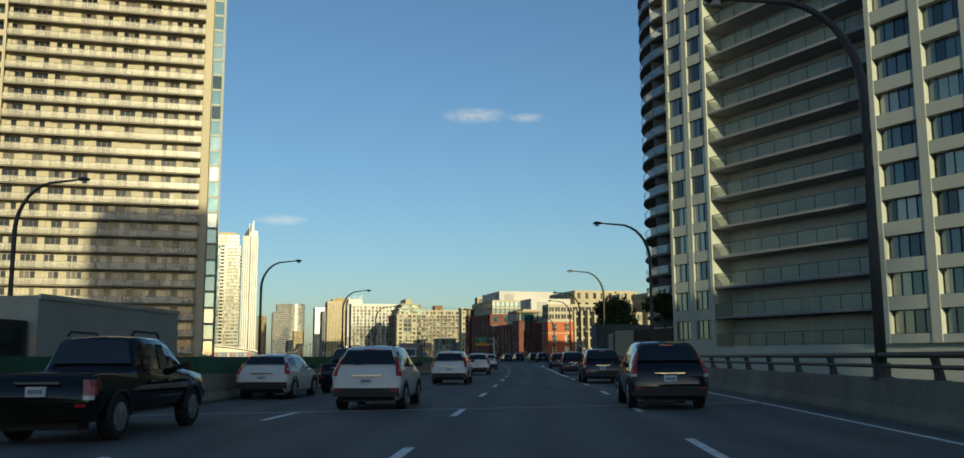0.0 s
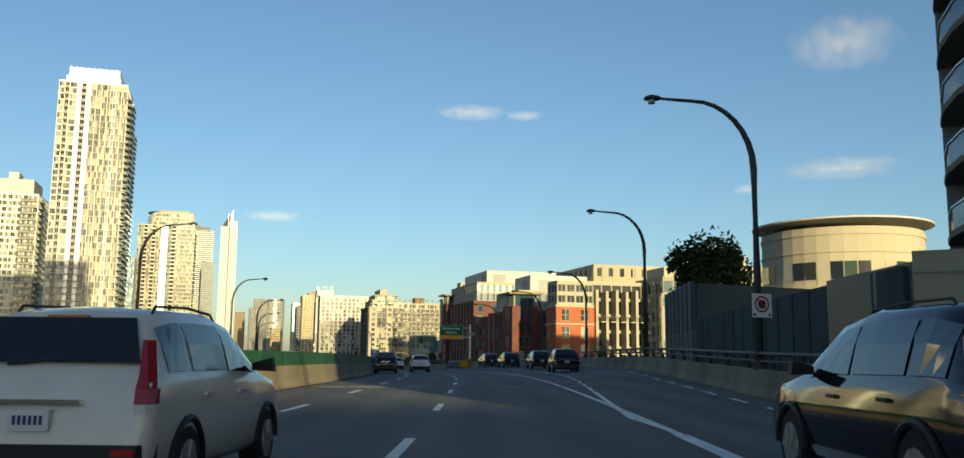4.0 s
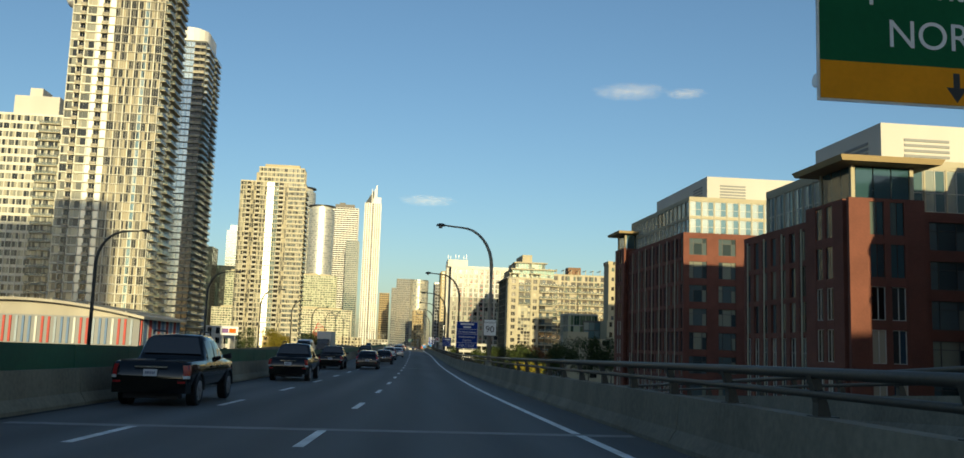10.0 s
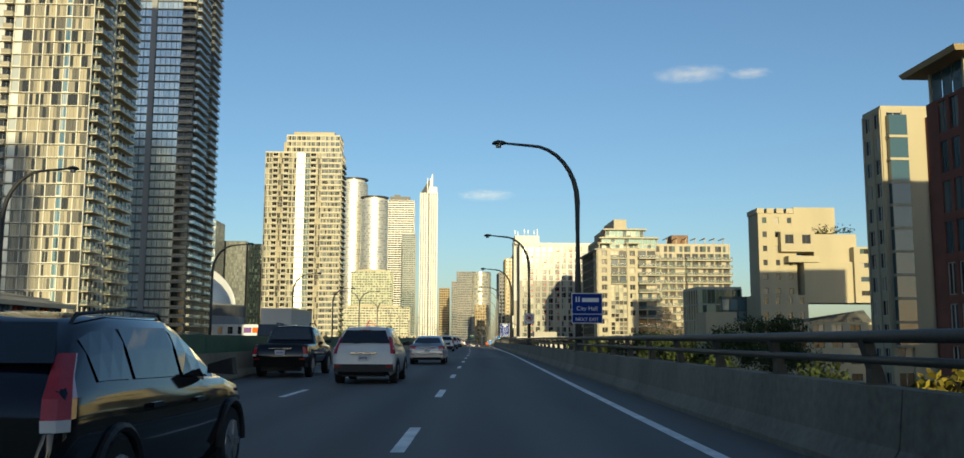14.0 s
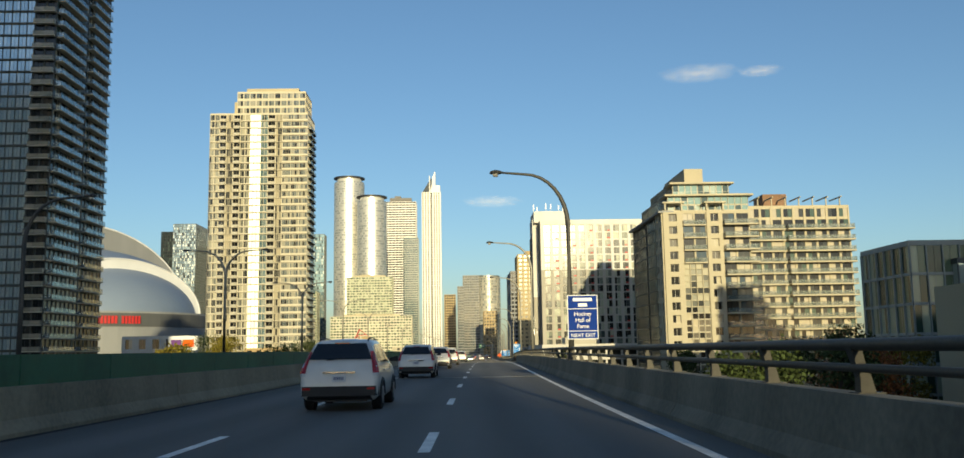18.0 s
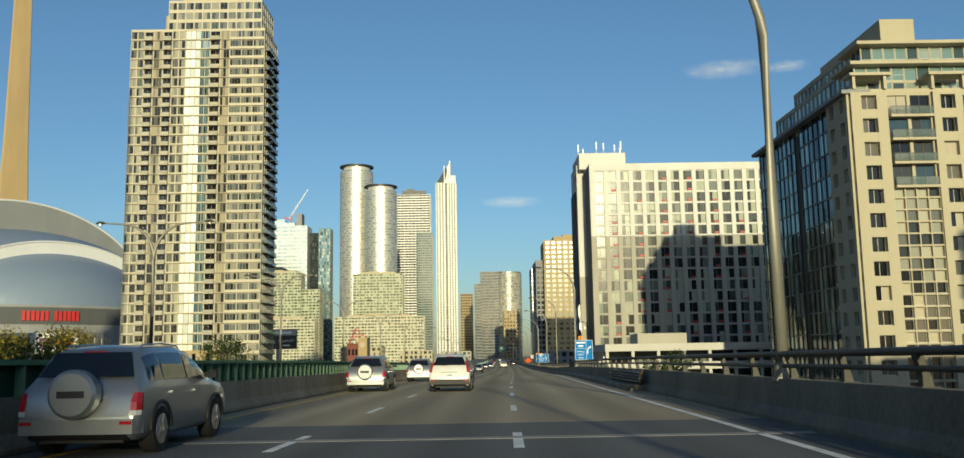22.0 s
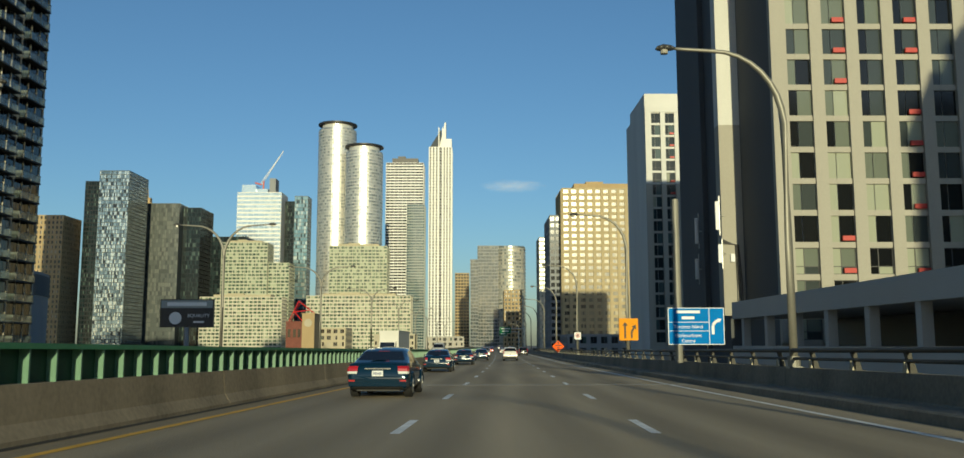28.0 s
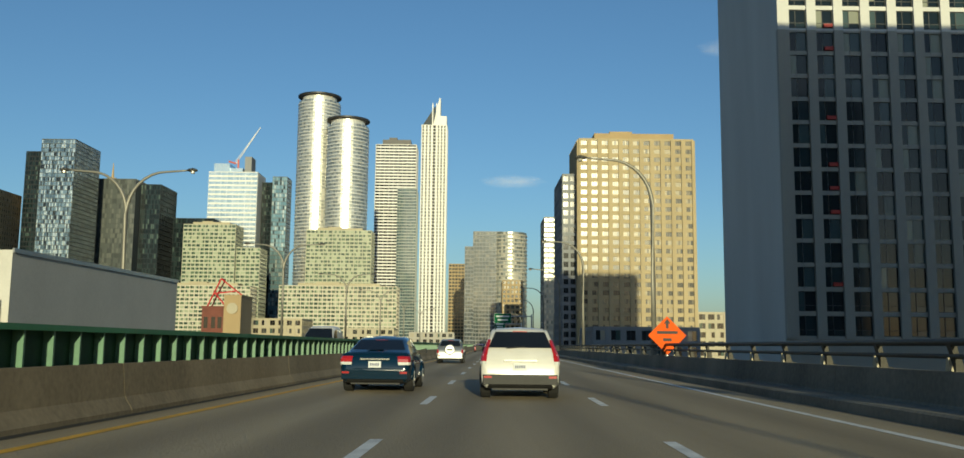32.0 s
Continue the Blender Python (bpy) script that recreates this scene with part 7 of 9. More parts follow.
# stations from tail to nose: y, sill, belt, roof, half width, roof half width
SUV = [(-2.27, .42, .62, .63, .82, .74), (-2.22, .32, .86, .87, .89, .8), (-2.14, .27, 1.02, 1.04, .91, .82), (-2.05, .25, 1.06, 1.12, .91, .79), (-1.72, .24, 1.07, 1.58, .91, .66), (-1.3, .24, 1.07, 1.66, .91, .67),
       (-.2, .24, 1.06, 1.68, .91, .68), (.45, .24, 1.05, 1.60, .91, .66), (1.2, .24, 1.05, 1.10, .91, .78), (1.75, .24, .98, 1.0, .9, .74), (2.1, .28, .84, .86, .86, .66), (2.27, .36, .6, .62, .74, .58)]
HATCH = [(-2.2, .42, .62, .63, .8, .72), (-2.15, .3, .86, .87, .87, .78), (-2.08, .25, .98, 1.0, .89, .8), (-1.95, .22, 1.0, 1.1, .89, .76), (-1.55, .2, 1.0, 1.42, .89, .64), (-1.0, .2, .98, 1.49, .89, .65),
         (0, .2, .96, 1.5, .89, .66), (.4, .2, .95, 1.42, .89, .64), (1.15, .2, .95, .99, .89, .74), (1.7, .2, .86, .88, .87, .7), (2.05, .25, .72, .74, .82, .62), (2.2, .34, .54, .56, .7, .52)]
SEDAN = [(-2.35, .42, .62, .63, .8, .7), (-2.3, .32, .88, .89, .87, .76), (-2.2, .26, .99, 1.01, .9, .78), (-1.65, .22, 1.01, 1.04, .91, .76), (-1.0, .2, .99, 1.36, .91, .64), (-.4, .2, .97, 1.46, .91, .63),
         (.2, .2, .95, 1.47, .91, .64), (.55, .2, .94, 1.38, .91, .63), (1.3, .2, .93, .97, .91, .74), (1.85, .2, .84, .86, .88, .7), (2.2, .26, .7, .72, .82, .6), (2.35, .36, .54, .56, .7, .5)]
PICKUP = [(-2.65, .5, .72, .73, .86, .8), (-2.6, .45, 1.06, 1.07, .91, .86), (-2.3, .42, 1.1, 1.11, .93, .87), (-.98, .42, 1.1, 1.12, .93, .87), (-.9, .42, 1.1, 1.2, .93, .8), (-.72, .42, 1.1, 1.72, .93, .68), (-.3, .42, 1.1, 1.77, .93, .69),
          (.5, .42, 1.1, 1.75, .93, .69), (.85, .42, 1.1, 1.66, .93, .67), (1.45, .42, 1.1, 1.15, .93, .8), (2.2, .42, 1.04, 1.06, .92, .78), (2.55, .45, .84, .86, .86, .7), (2.65, .5, .68, .7, .78, .6)]


def station(st, y):
    for a, c in zip(st[:-1], st[1:]):
        if a[0] <= y <= c[0]:
            f = (y - a[0]) / (c[0] - a[0])
            return [p + (q - p) * f for p, q in zip(a, c)]
    return st[0] if y < st[0][0] else st[-1]


def section(s):
    """Half a ring, from the sill up to the middle of the roof."""
    y, zl, zb, zr, w, wr = s
    mid = zl + (zb - zl) * 0.55
    return [(w * .84, zl), (w * .97, zl + .1), (w, mid), (w * .985, zb - .1), (w * .95, zb), (w * .95 + (wr - w * .95) * .55, zb + (zr - zb) * .6), (wr, zr - (zr - zb) * .1), (wr * .86, zr - .01 * (zr > zb + .2)), (0, zr + .02)]


def side_point(st, y, f, out=0.012):
    s = station(st, y)
    p = section(s)
    a, c = Vector(p[4]), Vector(p[6])
    m = Vector(p[5])
    q = a + (m - a) * (f / .6) if f < .6 else m + (c - m) * ((f - .6) / .4)
    return (q.x + out, y, q.y)


def tail_at(st, z):
    """Where the rear of the body stands, at a height."""
    rear = [(k[3], k[0]) for k in st[:5]]
    return float(np.interp(z, [a for a, c in rear], [c for a, c in rear]))


def side_at(st, y, z):
    """Half the body's width at a place along it and a height."""
    ring = section(station(st, y))[1:7]
    return float(np.interp(z, [c for a, c in ring], [a for a, c in ring]))


def vehicle(name, st, paint, x, y, label, turn=0.0, wheel=.34, axles=(-1.35, 1.33), windows=((-1.75, -.95), (-.88, .1), (.17, .95)), rear=None, category="car", group="", extras="", lamps=True, cover=None):
    z = road_z(y) + (bank(x, y) if y < GORE else 0.0)
    root = thing(name, x, y, z, label, category, group, turn=turn)
    s = Shape()
    rings = []
    for k in st:
        half = section(k)
        rings.append([(px, k[0], pz) for px, pz in half] + [(-px, k[0], pz) for px, pz in half[-2::-1]])
    n = len(rings[0])
    base = len(s.v)
    for rg in rings:
        s.v += rg
    for i in range(len(rings) - 1):
        for j in range(n - 1):
            a = base + i * n + j
            s.f.append((a, a + n, a + n + 1, a + 1))
            s.m.append(0)
        s.f.append((base + i * n + n - 1, base + (i + 1) * n + n - 1, base + (i + 1) * n, base + i * n))
        s.m.append(1)
    s.f += [tuple(range(base, base + n)), tuple(range(base + (len(rings) - 1) * n + n - 1, base + (len(rings) - 1) * n - 1, -1))]
    s.m += [0, 0]
    body = part("body", s, [paint, TRIM], root, smooth=True)
    half_w = max(k[4] for k in st)
    for sg in (1, -1):
        for y0, y1 in windows:
            g = Shape()
            steps = [y0 + (y1 - y0) * i / 3 for i in range(4)]
            for a, c in zip(steps[:-1], steps[1:]):
                for f0, f1 in ((.1, .5), (.5, .88)):
                    q = [side_point(st, a, f0), side_point(st, c, f0), side_point(st, c, f1), side_point(st, a, f1)]
                    q = [(p[0] * sg, p[1], p[2]) for p in q]
                    g.poly(q if sg > 0 else q[::-1])
            part("side_window", g, CAR_GLASS, root)
    # rear window and windscreen follow the steepest rise and fall of the roof line
    rises = [(c[3] - a[3], a, c) for a, c in zip(st[:-1], st[1:])]
    for nm, (d, a, c) in (("rear_window", max(rises, key=lambda r: r[0])), ("windscreen", min([r for r in rises if r[1][3] > 1.3], key=lambda r: r[0]))):
        lo, hi = (a, c) if d > 0 else (c, a)
        g = Shape()
        sgn = -1 if d > 0 else 1
        p0 = (lo[5] * .93, lo[0] + (hi[0] - lo[0]) * .1 + .03 * sgn, lo[3] + (hi[3] - lo[3]) * .1 + .03)
        p1 = (hi[5] * .88, lo[0] + (hi[0] - lo[0]) * .9 + .03 * sgn, lo[3] + (hi[3] - lo[3]) * .9 + .03)
        q = [(-p0[0], p0[1], p0[2]), (p0[0], p0[1], p0[2]), (p1[0], p1[1], p1[2]), (-p1[0], p1[1], p1[2])]
        g.poly(q if d > 0 else q[::-1])
        part(nm, g, CAR_GLASS, root)
    for ya in axles:
        for sg in (1, -1):
            t = Shape()
            ring = lambda r, xx: [(xx, ya + r * math.cos(6.28318 * k / 20), wheel + r * math.sin(6.28318 * k / 20)) for k in range(20)]
            xo, xi = sg * (half_w + .012), sg * (half_w - .22)
            t.hull(ring(wheel * .92, xo), ring(wheel, xo - sg * .04))
            t.hull(ring(wheel, xo - sg * .04), ring(wheel, xi))
            w = part("wheel", t, TYRE, root, smooth=False)
            rm = Shape()
            rm.hull(ring(wheel * .62, xo + sg * .006), ring(wheel * .66, xo - sg * .03))
            for k in range(5):
                an = 6.28318 * k / 5
                c0, c1 = math.cos(an), math.sin(an)
                rm.hull([(xo + sg * .02, ya + c0 * .05 - c1 * .035, wheel + c1 * .05 + c0 * .035), (xo + sg * .02, ya + c0 * wheel * .6 - c1 * .03, wheel + c1 * wheel * .6 + c0 * .03), (xo + sg * .02, ya + c0 * wheel * .6 + c1 * .03, wheel + c1 * wheel * .6 - c0 * .03), (xo + sg * .02, ya + c0 * .05 + c1 * .035, wheel + c1 * .05 - c0 * .035)],
                        [(xo, ya + c0 * .05 - c1 * .035, wheel + c1 * .05 + c0 * .035), (xo, ya + c0 * wheel * .6 - c1 * .03, wheel + c1 * wheel * .6 + c0 * .03), (xo, ya + c0 * wheel * .6 + c1 * .03, wheel + c1 * wheel * .6 - c0 * .03), (xo, ya + c0 * .05 + c1 * .035, wheel + c1 * .05 - c0 * .035)])
            part("rim", rm, RIM, w, "alloy rim")
            ar = Shape()
            pts = [(xo - sg * .008, ya + (wheel + .05) * math.cos(math.pi * k / 12), wheel + (wheel + .05) * math.sin(math.pi * k / 12)) for k in range(13)]
            ar.tube(pts, .035, 6)
            part("wheel_arch", ar, TRIM if extras != "plain" else paint, root)
    y0 = st[0][0]
    zt, zb = st[2][2], st[0][2]
    s = Shape()
    s.hull([(-half_w * .93, y0 - .05, .36), (half_w * .93, y0 - .05, .36), (half_w * .99, y0 + .25, .36), (-half_w * .99, y0 + .25, .36)], [(-half_w * .93, y0 - .05, zb - .04), (half_w * .93, y0 - .05, zb - .04), (half_w * .99, y0 + .25, zb - .04), (-half_w * .99, y0 + .25, zb - .04)])
    part("rear_bumper", s, TRIM if extras in ("rails", "roof") else paint, root)
    if lamps:
        # tail lamps wrap the rear corners and stand a little proud of the body
        tall = extras in ("rails", "roof", "cover")
        if extras == "bed":
            levels, deep, wide = (.78, .9, 1.03), .16, .13
        elif tall:
            top = st[4][3]
            levels, deep, wide = (zt - .14, zt - .02, zt + .1, zt + (top - zt) * .45, top - .2) if extras != "cover" else (zt - .32, zt - .2, zt - .06), .13, .12
        else:
            levels, deep, wide = (zt - .2, zt - .12, zt - .05), .26, .3
        for sg in (1, -1):
            s = Shape()
            rings = []
            for i, zz in enumerate(levels):
                yr = tail_at(st, zz)
                xw = side_at(st, yr + .12, zz)
                thin = wide if not tall or i < 2 else wide * (.75 - .14 * (i - 2))
                rings.append([(sg * (xw - thin), yr - .03, zz), (sg * (xw - .03), yr - .015, zz), (sg * (xw + .018), yr + .06, zz), (sg * (xw + .018), yr + deep * (1 if i < 2 or not tall else .6), zz), (sg * (xw - thin), yr + .14, zz)])
            for lo, hi in zip(rings[:-1], rings[1:]):
                s.hull(lo, hi)
            lamp = part("tail_lamp", s, TAIL, root, "red tail lamp")
            w = Shape()
            zl, yr = levels[0], tail_at(st, levels[0])
            xw = side_at(st, yr + .12, zl)
            w.hull([(sg * (xw - wide * .96), yr - .036, zl - .07), (sg * (xw - .03), yr - .02, zl - .07), (sg * (xw + .02), yr + .06, zl - .07), (sg * (xw - wide * .8), yr + .12, zl - .07)],
                   [(sg * (xw - wide), yr - .036, zl), (sg * (xw - .03), yr - .02, zl), (sg * (xw + .02), yr + .06, zl), (sg * (xw - wide * .8), yr + .12, zl)])
            part("reversing_lamp", w, HEAD, lamp, "clear lower lens")
            r = Shape()
            r.box(sg * half_w * .82 - .09, sg * half_w * .82 + .09, y0 - .06, y0 + .02, zb - .12, zb - .07)
            part("reflector", r, TAIL, root)
            h = Shape()
            ye = st[-2][0]
            h.hull([(sg * .5, ye + .06, .62), (sg * .8, ye - .1, .62), (sg * .8, ye - .25, .66), (sg * .5, ye - .1, .66)], [(sg * .5, ye - .02, .78), (sg * .8, ye - .2, .8), (sg * .8, ye - .35, .8), (sg * .5, ye - .2, .78)])
            part("headlamp", h, HEAD, root)
    for sg in (1, -1):
        m = Shape()
        yw = windows[-1][1] - .12
        zz = station(st, yw)[2]
        m.hull([(sg * (half_w * .95), yw - .06, zz + .06), (sg * (half_w + .2), yw - .1, zz + .05), (sg * (half_w + .2), yw + .04, zz + .05), (sg * half_w * .95, yw + .06, zz + .06)],
               [(sg * (half_w * .95), yw - .06, zz + .14), (sg * (half_w + .18), yw - .1, zz + .2), (sg * (half_w + .18), yw + .02, zz + .2), (sg * half_w * .95, yw + .04, zz + .14)])
        part("wing_mirror", m, TRIM, root)
        for hy in [w[0] + .18 for w in windows[-2:]]:
            h = Shape()
            zz = station(st, hy)[2] - .16
            h.box(sg * half_w - .02, sg * half_w + .025, hy, hy + .2, zz, zz + .035)
            part("door_handle", h, paint, root)
    p = Shape()
    zp = zt - .34 if extras != "low_plate" else zb + .05
    p.box(-.16, .16, y0 - .035, y0 + .06, zp, zp + .16)
    plate = part("number_plate", p, PLATE, root)
    b = Shape()
    for i in range(6):
        b.box(-.115 + i * .041, -.092 + i * .041, y0 - .041, y0 - .034, zp + .045, zp + .115)
    part("plate_bars", b, PLATE_INK, plate, kind="stuff")
    if extras != "bed":
        u = Shape()
        zw = st[3][3] + .06
        u.tube([(-.32, tail_at(st, zw) - .05, zw), (.12, tail_at(st, zw + .04) - .05, zw + .04)], .012, 5)
        part("rear_wiper", u, TRIM, root)
    u = Shape()
    u.box(-half_w * .7, half_w * .7, y0 + .16, y0 + .5, .22, .36)
    part("under_valance", u, TRIM, root)
    c = Shape()
    c.box(-.38, .38, y0 - .015, y0 + .1, zp + .2, zp + .235)
    part("tailgate_trim", c, CHROME, root, "chrome tailgate strip")
    if extras in ("rails", "roof", "cover"):
        for sg in (1, -1):
            r = Shape()
            pts = [(sg * .58, yy, station(st, yy)[3] + .035) for yy in (-1.5, -1.4, -.6, .1, .25)]
            pts[0], pts[-1] = (pts[0][0], pts[0][1], pts[0][2] - .07), (pts[-1][0], pts[-1][1], pts[-1][2] - .06)
            r.tube(pts, .014, 6)
            part("roof_rail", r, TRIM if extras != "cover" else SILVER, root)
    if extras == "cover":
        w = Shape()
        yy = lambda r, dy: [(r * math.cos(6.28318 * k / 28), y0 - dy, .95 + r * math.sin(6.28318 * k / 28)) for k in range(28)]
        w.hull(yy(.36, .02), yy(.36, .2))
        w.hull(yy(.36, .2), yy(.31, .25))
        cv = part("spare_wheel_cover", w, SILVER, root, "silver spare wheel cover", smooth=False)
        b = Shape()
        b.box(-.2, .2, y0 - .262, y0 - .25, .9, 1.0)
        part("badge_bar", b, TRIM, cv)
    if extras == "bed":
        b = Shape()
        b.box(-.78, .78, -2.45, -1.02, 1.08, 1.13)
        part("bed_cover", b, TRIM, root, "black bed cover")
        for sg in (1, -1):
            r = Shape()
            r.tube([(sg * .6, -.6, 1.78), (sg * .6, -.5, 1.86), (sg * .6, .5, 1.85), (sg * .6, .6, 1.76)], .025, 6)
            part("roof_rail", r, TRIM, root)
    if extras != "bed":
        b = Shape()
        rear = max(rises, key=lambda q: q[0])[2]
        b.box(-.17, .17, rear[0] - .045, rear[0] + .08, rear[3] - .035, rear[3] + .005)
        part("brake_light", b, TAIL, root)
    return root


def heading(line, y):
    return -math.degrees(math.atan((line(y + 2) - line(y - 2)) / 4))


def lane(y, k):
    """The middle of lane k: 0 beside the median, 1, 2, and 3 the exit lane."""
    edges = [wall_l(y) + 0.9, dash_l(y), dash_r(y), edge_r(y), ramp_r(y)]
    return (edges[k] + edges[k + 1]) / 2


suv_windows = ((-1.72, -1.2), (-1.12, -.12), (-.05, .95))
Y = lambda v: v * K
WHITE_SUV = "white compact sport utility car, red tail lamps, black lower bumper"
DARK_SUV = [(a * 1.1, b, c * 1.03, d * 1.05, e * 1.08, f * 1.08) for a, b, c, d, e, f in SUV]
hatch_windows = ((-1.6, -1.05), (-.98, -.05), (.03, .85))
cab_windows = ((-.66, .0), (.1, 1.1))
# white cars in the middle lane, the last one straight ahead at the end of the drive; y is that of the tail
for x, y in ((3.9, 21.9), (10.65, 41.5), (17.9, 63.1), (26.4, 89.9), (44.31, 161.8), (49.35, 200.6), (52.75, 308.9), (54.75, 373.5), (55.4, 396.0), (56.05, 418.5), (56.6, 440.8), (57.2, 461.2), (58.4, 502.8), (66.45, 693.7)):
    vehicle("white_suv", SUV, WHITE_PAINT, x * K, Y(y) + 2.27, WHITE_SUV, heading(dash_r, Y(y)), windows=suv_windows, extras="rails", group="white cars")
for x, y in ((1.67, 28.8), (24.7, 94.8)):
    vehicle("white_hatchback", HATCH, WHITE_PAINT, x * K, Y(y) + 2.2, "white hatchback in the lane beside the median", heading(dash_l, Y(y)), windows=hatch_windows, extras="roof", group="white hatchbacks")
# large dark car in the exit lane
for x, y in ((10.9, 19.6), (17.84, 40.0), (24.8, 61.6), (33.15, 87.1), (50.2, 140.8), (54.81, 159.0), (57.4, 176.3), (58.75, 188.8)):
    vehicle("dark_suv", DARK_SUV, NAVY_PAINT, x * K, Y(y) + 2.5, "large black sport utility car in the exit lane", heading(ramp_r, Y(y)), windows=((-1.9, -1.3), (-1.22, -.12), (-.05, 1.0)), wheel=.38, axles=(-1.5, 1.47), extras="rails", group="dark cars in the exit lane")
# silver off-road car beside the median
for x, y in ((54.0, 477.8), (54.7, 504.7), (55.6, 527.2), (56.4, 552)):
    vehicle("silver_suv", SUV, SILVER, x * K, Y(y) + 2.27, "silver off-road car with a covered spare wheel on its tail", heading(dash_l, Y(y)), windows=suv_windows, extras="cover", wheel=.37, group="silver off-road cars")
for x, y in ((59.75, 614.3), (60.1, 644.0), (61.4, 669.5), (63.1, 696)):
    vehicle("blue_sedan", SEDAN, BLUE_PAINT, x * K, Y(y) + 2.35, "dark blue sedan beside the median lane line", heading(dash_l, Y(y)), windows=((-1.05, -.3), (-.22, .75)), extras="plain", group="blue sedans")
for x, y in ((50.9, 270.9), (52.15, 291.3)):
    vehicle("black_hatchback", HATCH, NAVY_PAINT, x * K, Y(y), "black hatchback with large red tail lamps in the middle lane", heading(dash_r, Y(270)), windows=hatch_windows, extras="roof", group="black hatchbacks")
for x, y in ((-1.95, 17.2), (4.76, 35.6), (39.5, 154.0), (43.1, 175.2), (45.1, 199.5), (47.0, 223.5), (48.0, 243), (48.4, 267.4), (49.8, 315.3)):
    vehicle("pickup_truck", PICKUP, BLACK_PAINT, x * K, Y(y), "black crew-cab pickup truck with roof rails", heading(dash_l, Y(y)), windows=cab_windows, wheel=.39, axles=(-1.65, 1.65), extras="bed", category="pickup", group="black pickups")
vehicle("silver_sedan", SEDAN, SILVER, lane(Y(330), 1), Y(330), "silver sedan in the middle lane", heading(dash_r, Y(330)), windows=((-1.05, -.3), (-.22, .75)), extras="plain", group="far traffic")
for yy, k, kind, paint, nm, lab in ((735, 0, SUV, SILVER, "silver_suv", "silver off-road car with a spare wheel, farther along the road"), (760, 2, SUV, BLACK_PAINT, "black_suv", "black sport utility car farther along the road"),
                                    (800, 1, SEDAN, WHITE_PAINT, "white_sedan", "white sedan far along the road"), (835, 0, SEDAN, RED_PAINT, "red_sedan", "red sedan far along the road"), (860, 1, HATCH, SILVER, "silver_hatchback", "silver hatchback far along the road"),
                                    (900, 2, SUV, WHITE_PAINT, "white_suv", "white sport utility car far along the road"), (950, 0, SEDAN, BLACK_PAINT, "black_sedan", "black sedan far along the road"), (1010, 1, SUV, SILVER, "silver_suv", "silver car far along the road")):
    vehicle(nm, kind, paint, lane(Y(yy), k), Y(yy), lab, heading(dash_r, Y(yy)), extras="cover" if yy == 735 else "rails" if kind is SUV else "plain", group="far traffic")


def box_truck(x, y, turn, label, colour, cab, long=7.0, tall=3.7):
    """A truck with a tall cargo box that faces this way, on the opposite carriageway."""
    root = thing("box_truck", x, y, road_z(y), label, "truck", turn=turn)
    s = Shape()
    s.box(-1.22, 1.22, -long, 0, 1.05, tall)
    part("cargo_box", s, colour, root)
    for sg in (-1, 1):
        for za, zb in ((1.0, 1.15), (tall - .08, tall + .05)):
            s = Shape()
            s.box(sg * 1.24 - .03, sg * 1.24 + .03, -long, 0, za, zb)
            part("edge_rail", s, GALV, root)
    s = Shape()
    s.hull([(-1.05, .15, .6), (1.05, .15, .6), (1.05, 2.2, .6), (-1.05, 2.2, .6)], [(-1.02, .15, 2.4), (1.02, .15, 2.4), (1.0, 1.75, 2.4), (-1.0, 1.75, 2.4)])
    part("cab", s, cab, root)
    s = Shape()
    s.poly([(.94, 2.04, 1.55), (-.94, 2.04, 1.55), (-.9, 1.82, 2.3), (.9, 1.82, 2.3)])
    part("windscreen", s, CAR_GLASS, root)
    for sg in (-1, 1):
        s = Shape()
        s.poly([(sg * 1.05, .4, 1.5), (sg * 1.05, 1.6, 1.5), (sg * 1.03, 1.5, 2.2), (sg * 1.03, .4, 2.2)][::sg])
        part("side_window", s, CAR_GLASS, root)
        for ya in (1.2, -4.6):
            w = Shape()
            ring = lambda r, xx: [(xx, ya + r * math.cos(6.28318 * k / 18), .48 + r * math.sin(6.28318 * k / 18)) for k in range(18)]
            w.hull(ring(.48, sg * 1.1), ring(.48, sg * .75))
            part("wheel", w, TYRE, root)
    s = Shape()
    s.box(-.5, .5, -long + .2, 1.5, .5, 1.04)
    part("chassis", s, TRIM, root)
    return root


TRUCK_WHITE = material("truck_white", (0.55, 0.54, 0.5), 0.5, vary=0.12, scale=0.4)
box_truck(wall_l(Y(704)) - 9.0, Y(698), 180 + heading(wall_l, Y(705)), "white box trailer truck on the opposite carriageway", TRUCK_WHITE, WHITE_PAINT, 13.0, 3.8)
# this truck's white is darkened for the shade it stands in
box_truck(wall_l(Y(29)) - 6.0, Y(25.5), 180 + heading(wall_l, Y(30)), "dusty pale box truck on the opposite carriageway near the start", material("dusty_truck_white", (0.3, 0.32, 0.29), 0.6, vary=0.2, scale=0.4), TRIM, 9.5, 3.1)
box_truck(wall_l(Y(102)) - 6.5, Y(99), 180 + heading(wall_l, Y(102)), "grey dump truck on the opposite carriageway", material("dusty_truck_grey", (0.2, 0.19, 0.17), 0.8, vary=0.25), SILVER, 6.0, 3.0)
box_truck(wall_l(Y(365)) - 8.5, Y(352), 180 + heading(wall_l, Y(360)), "pale box trailer truck beyond the median", TRUCK_WHITE, BLACK_PAINT, 9.0)
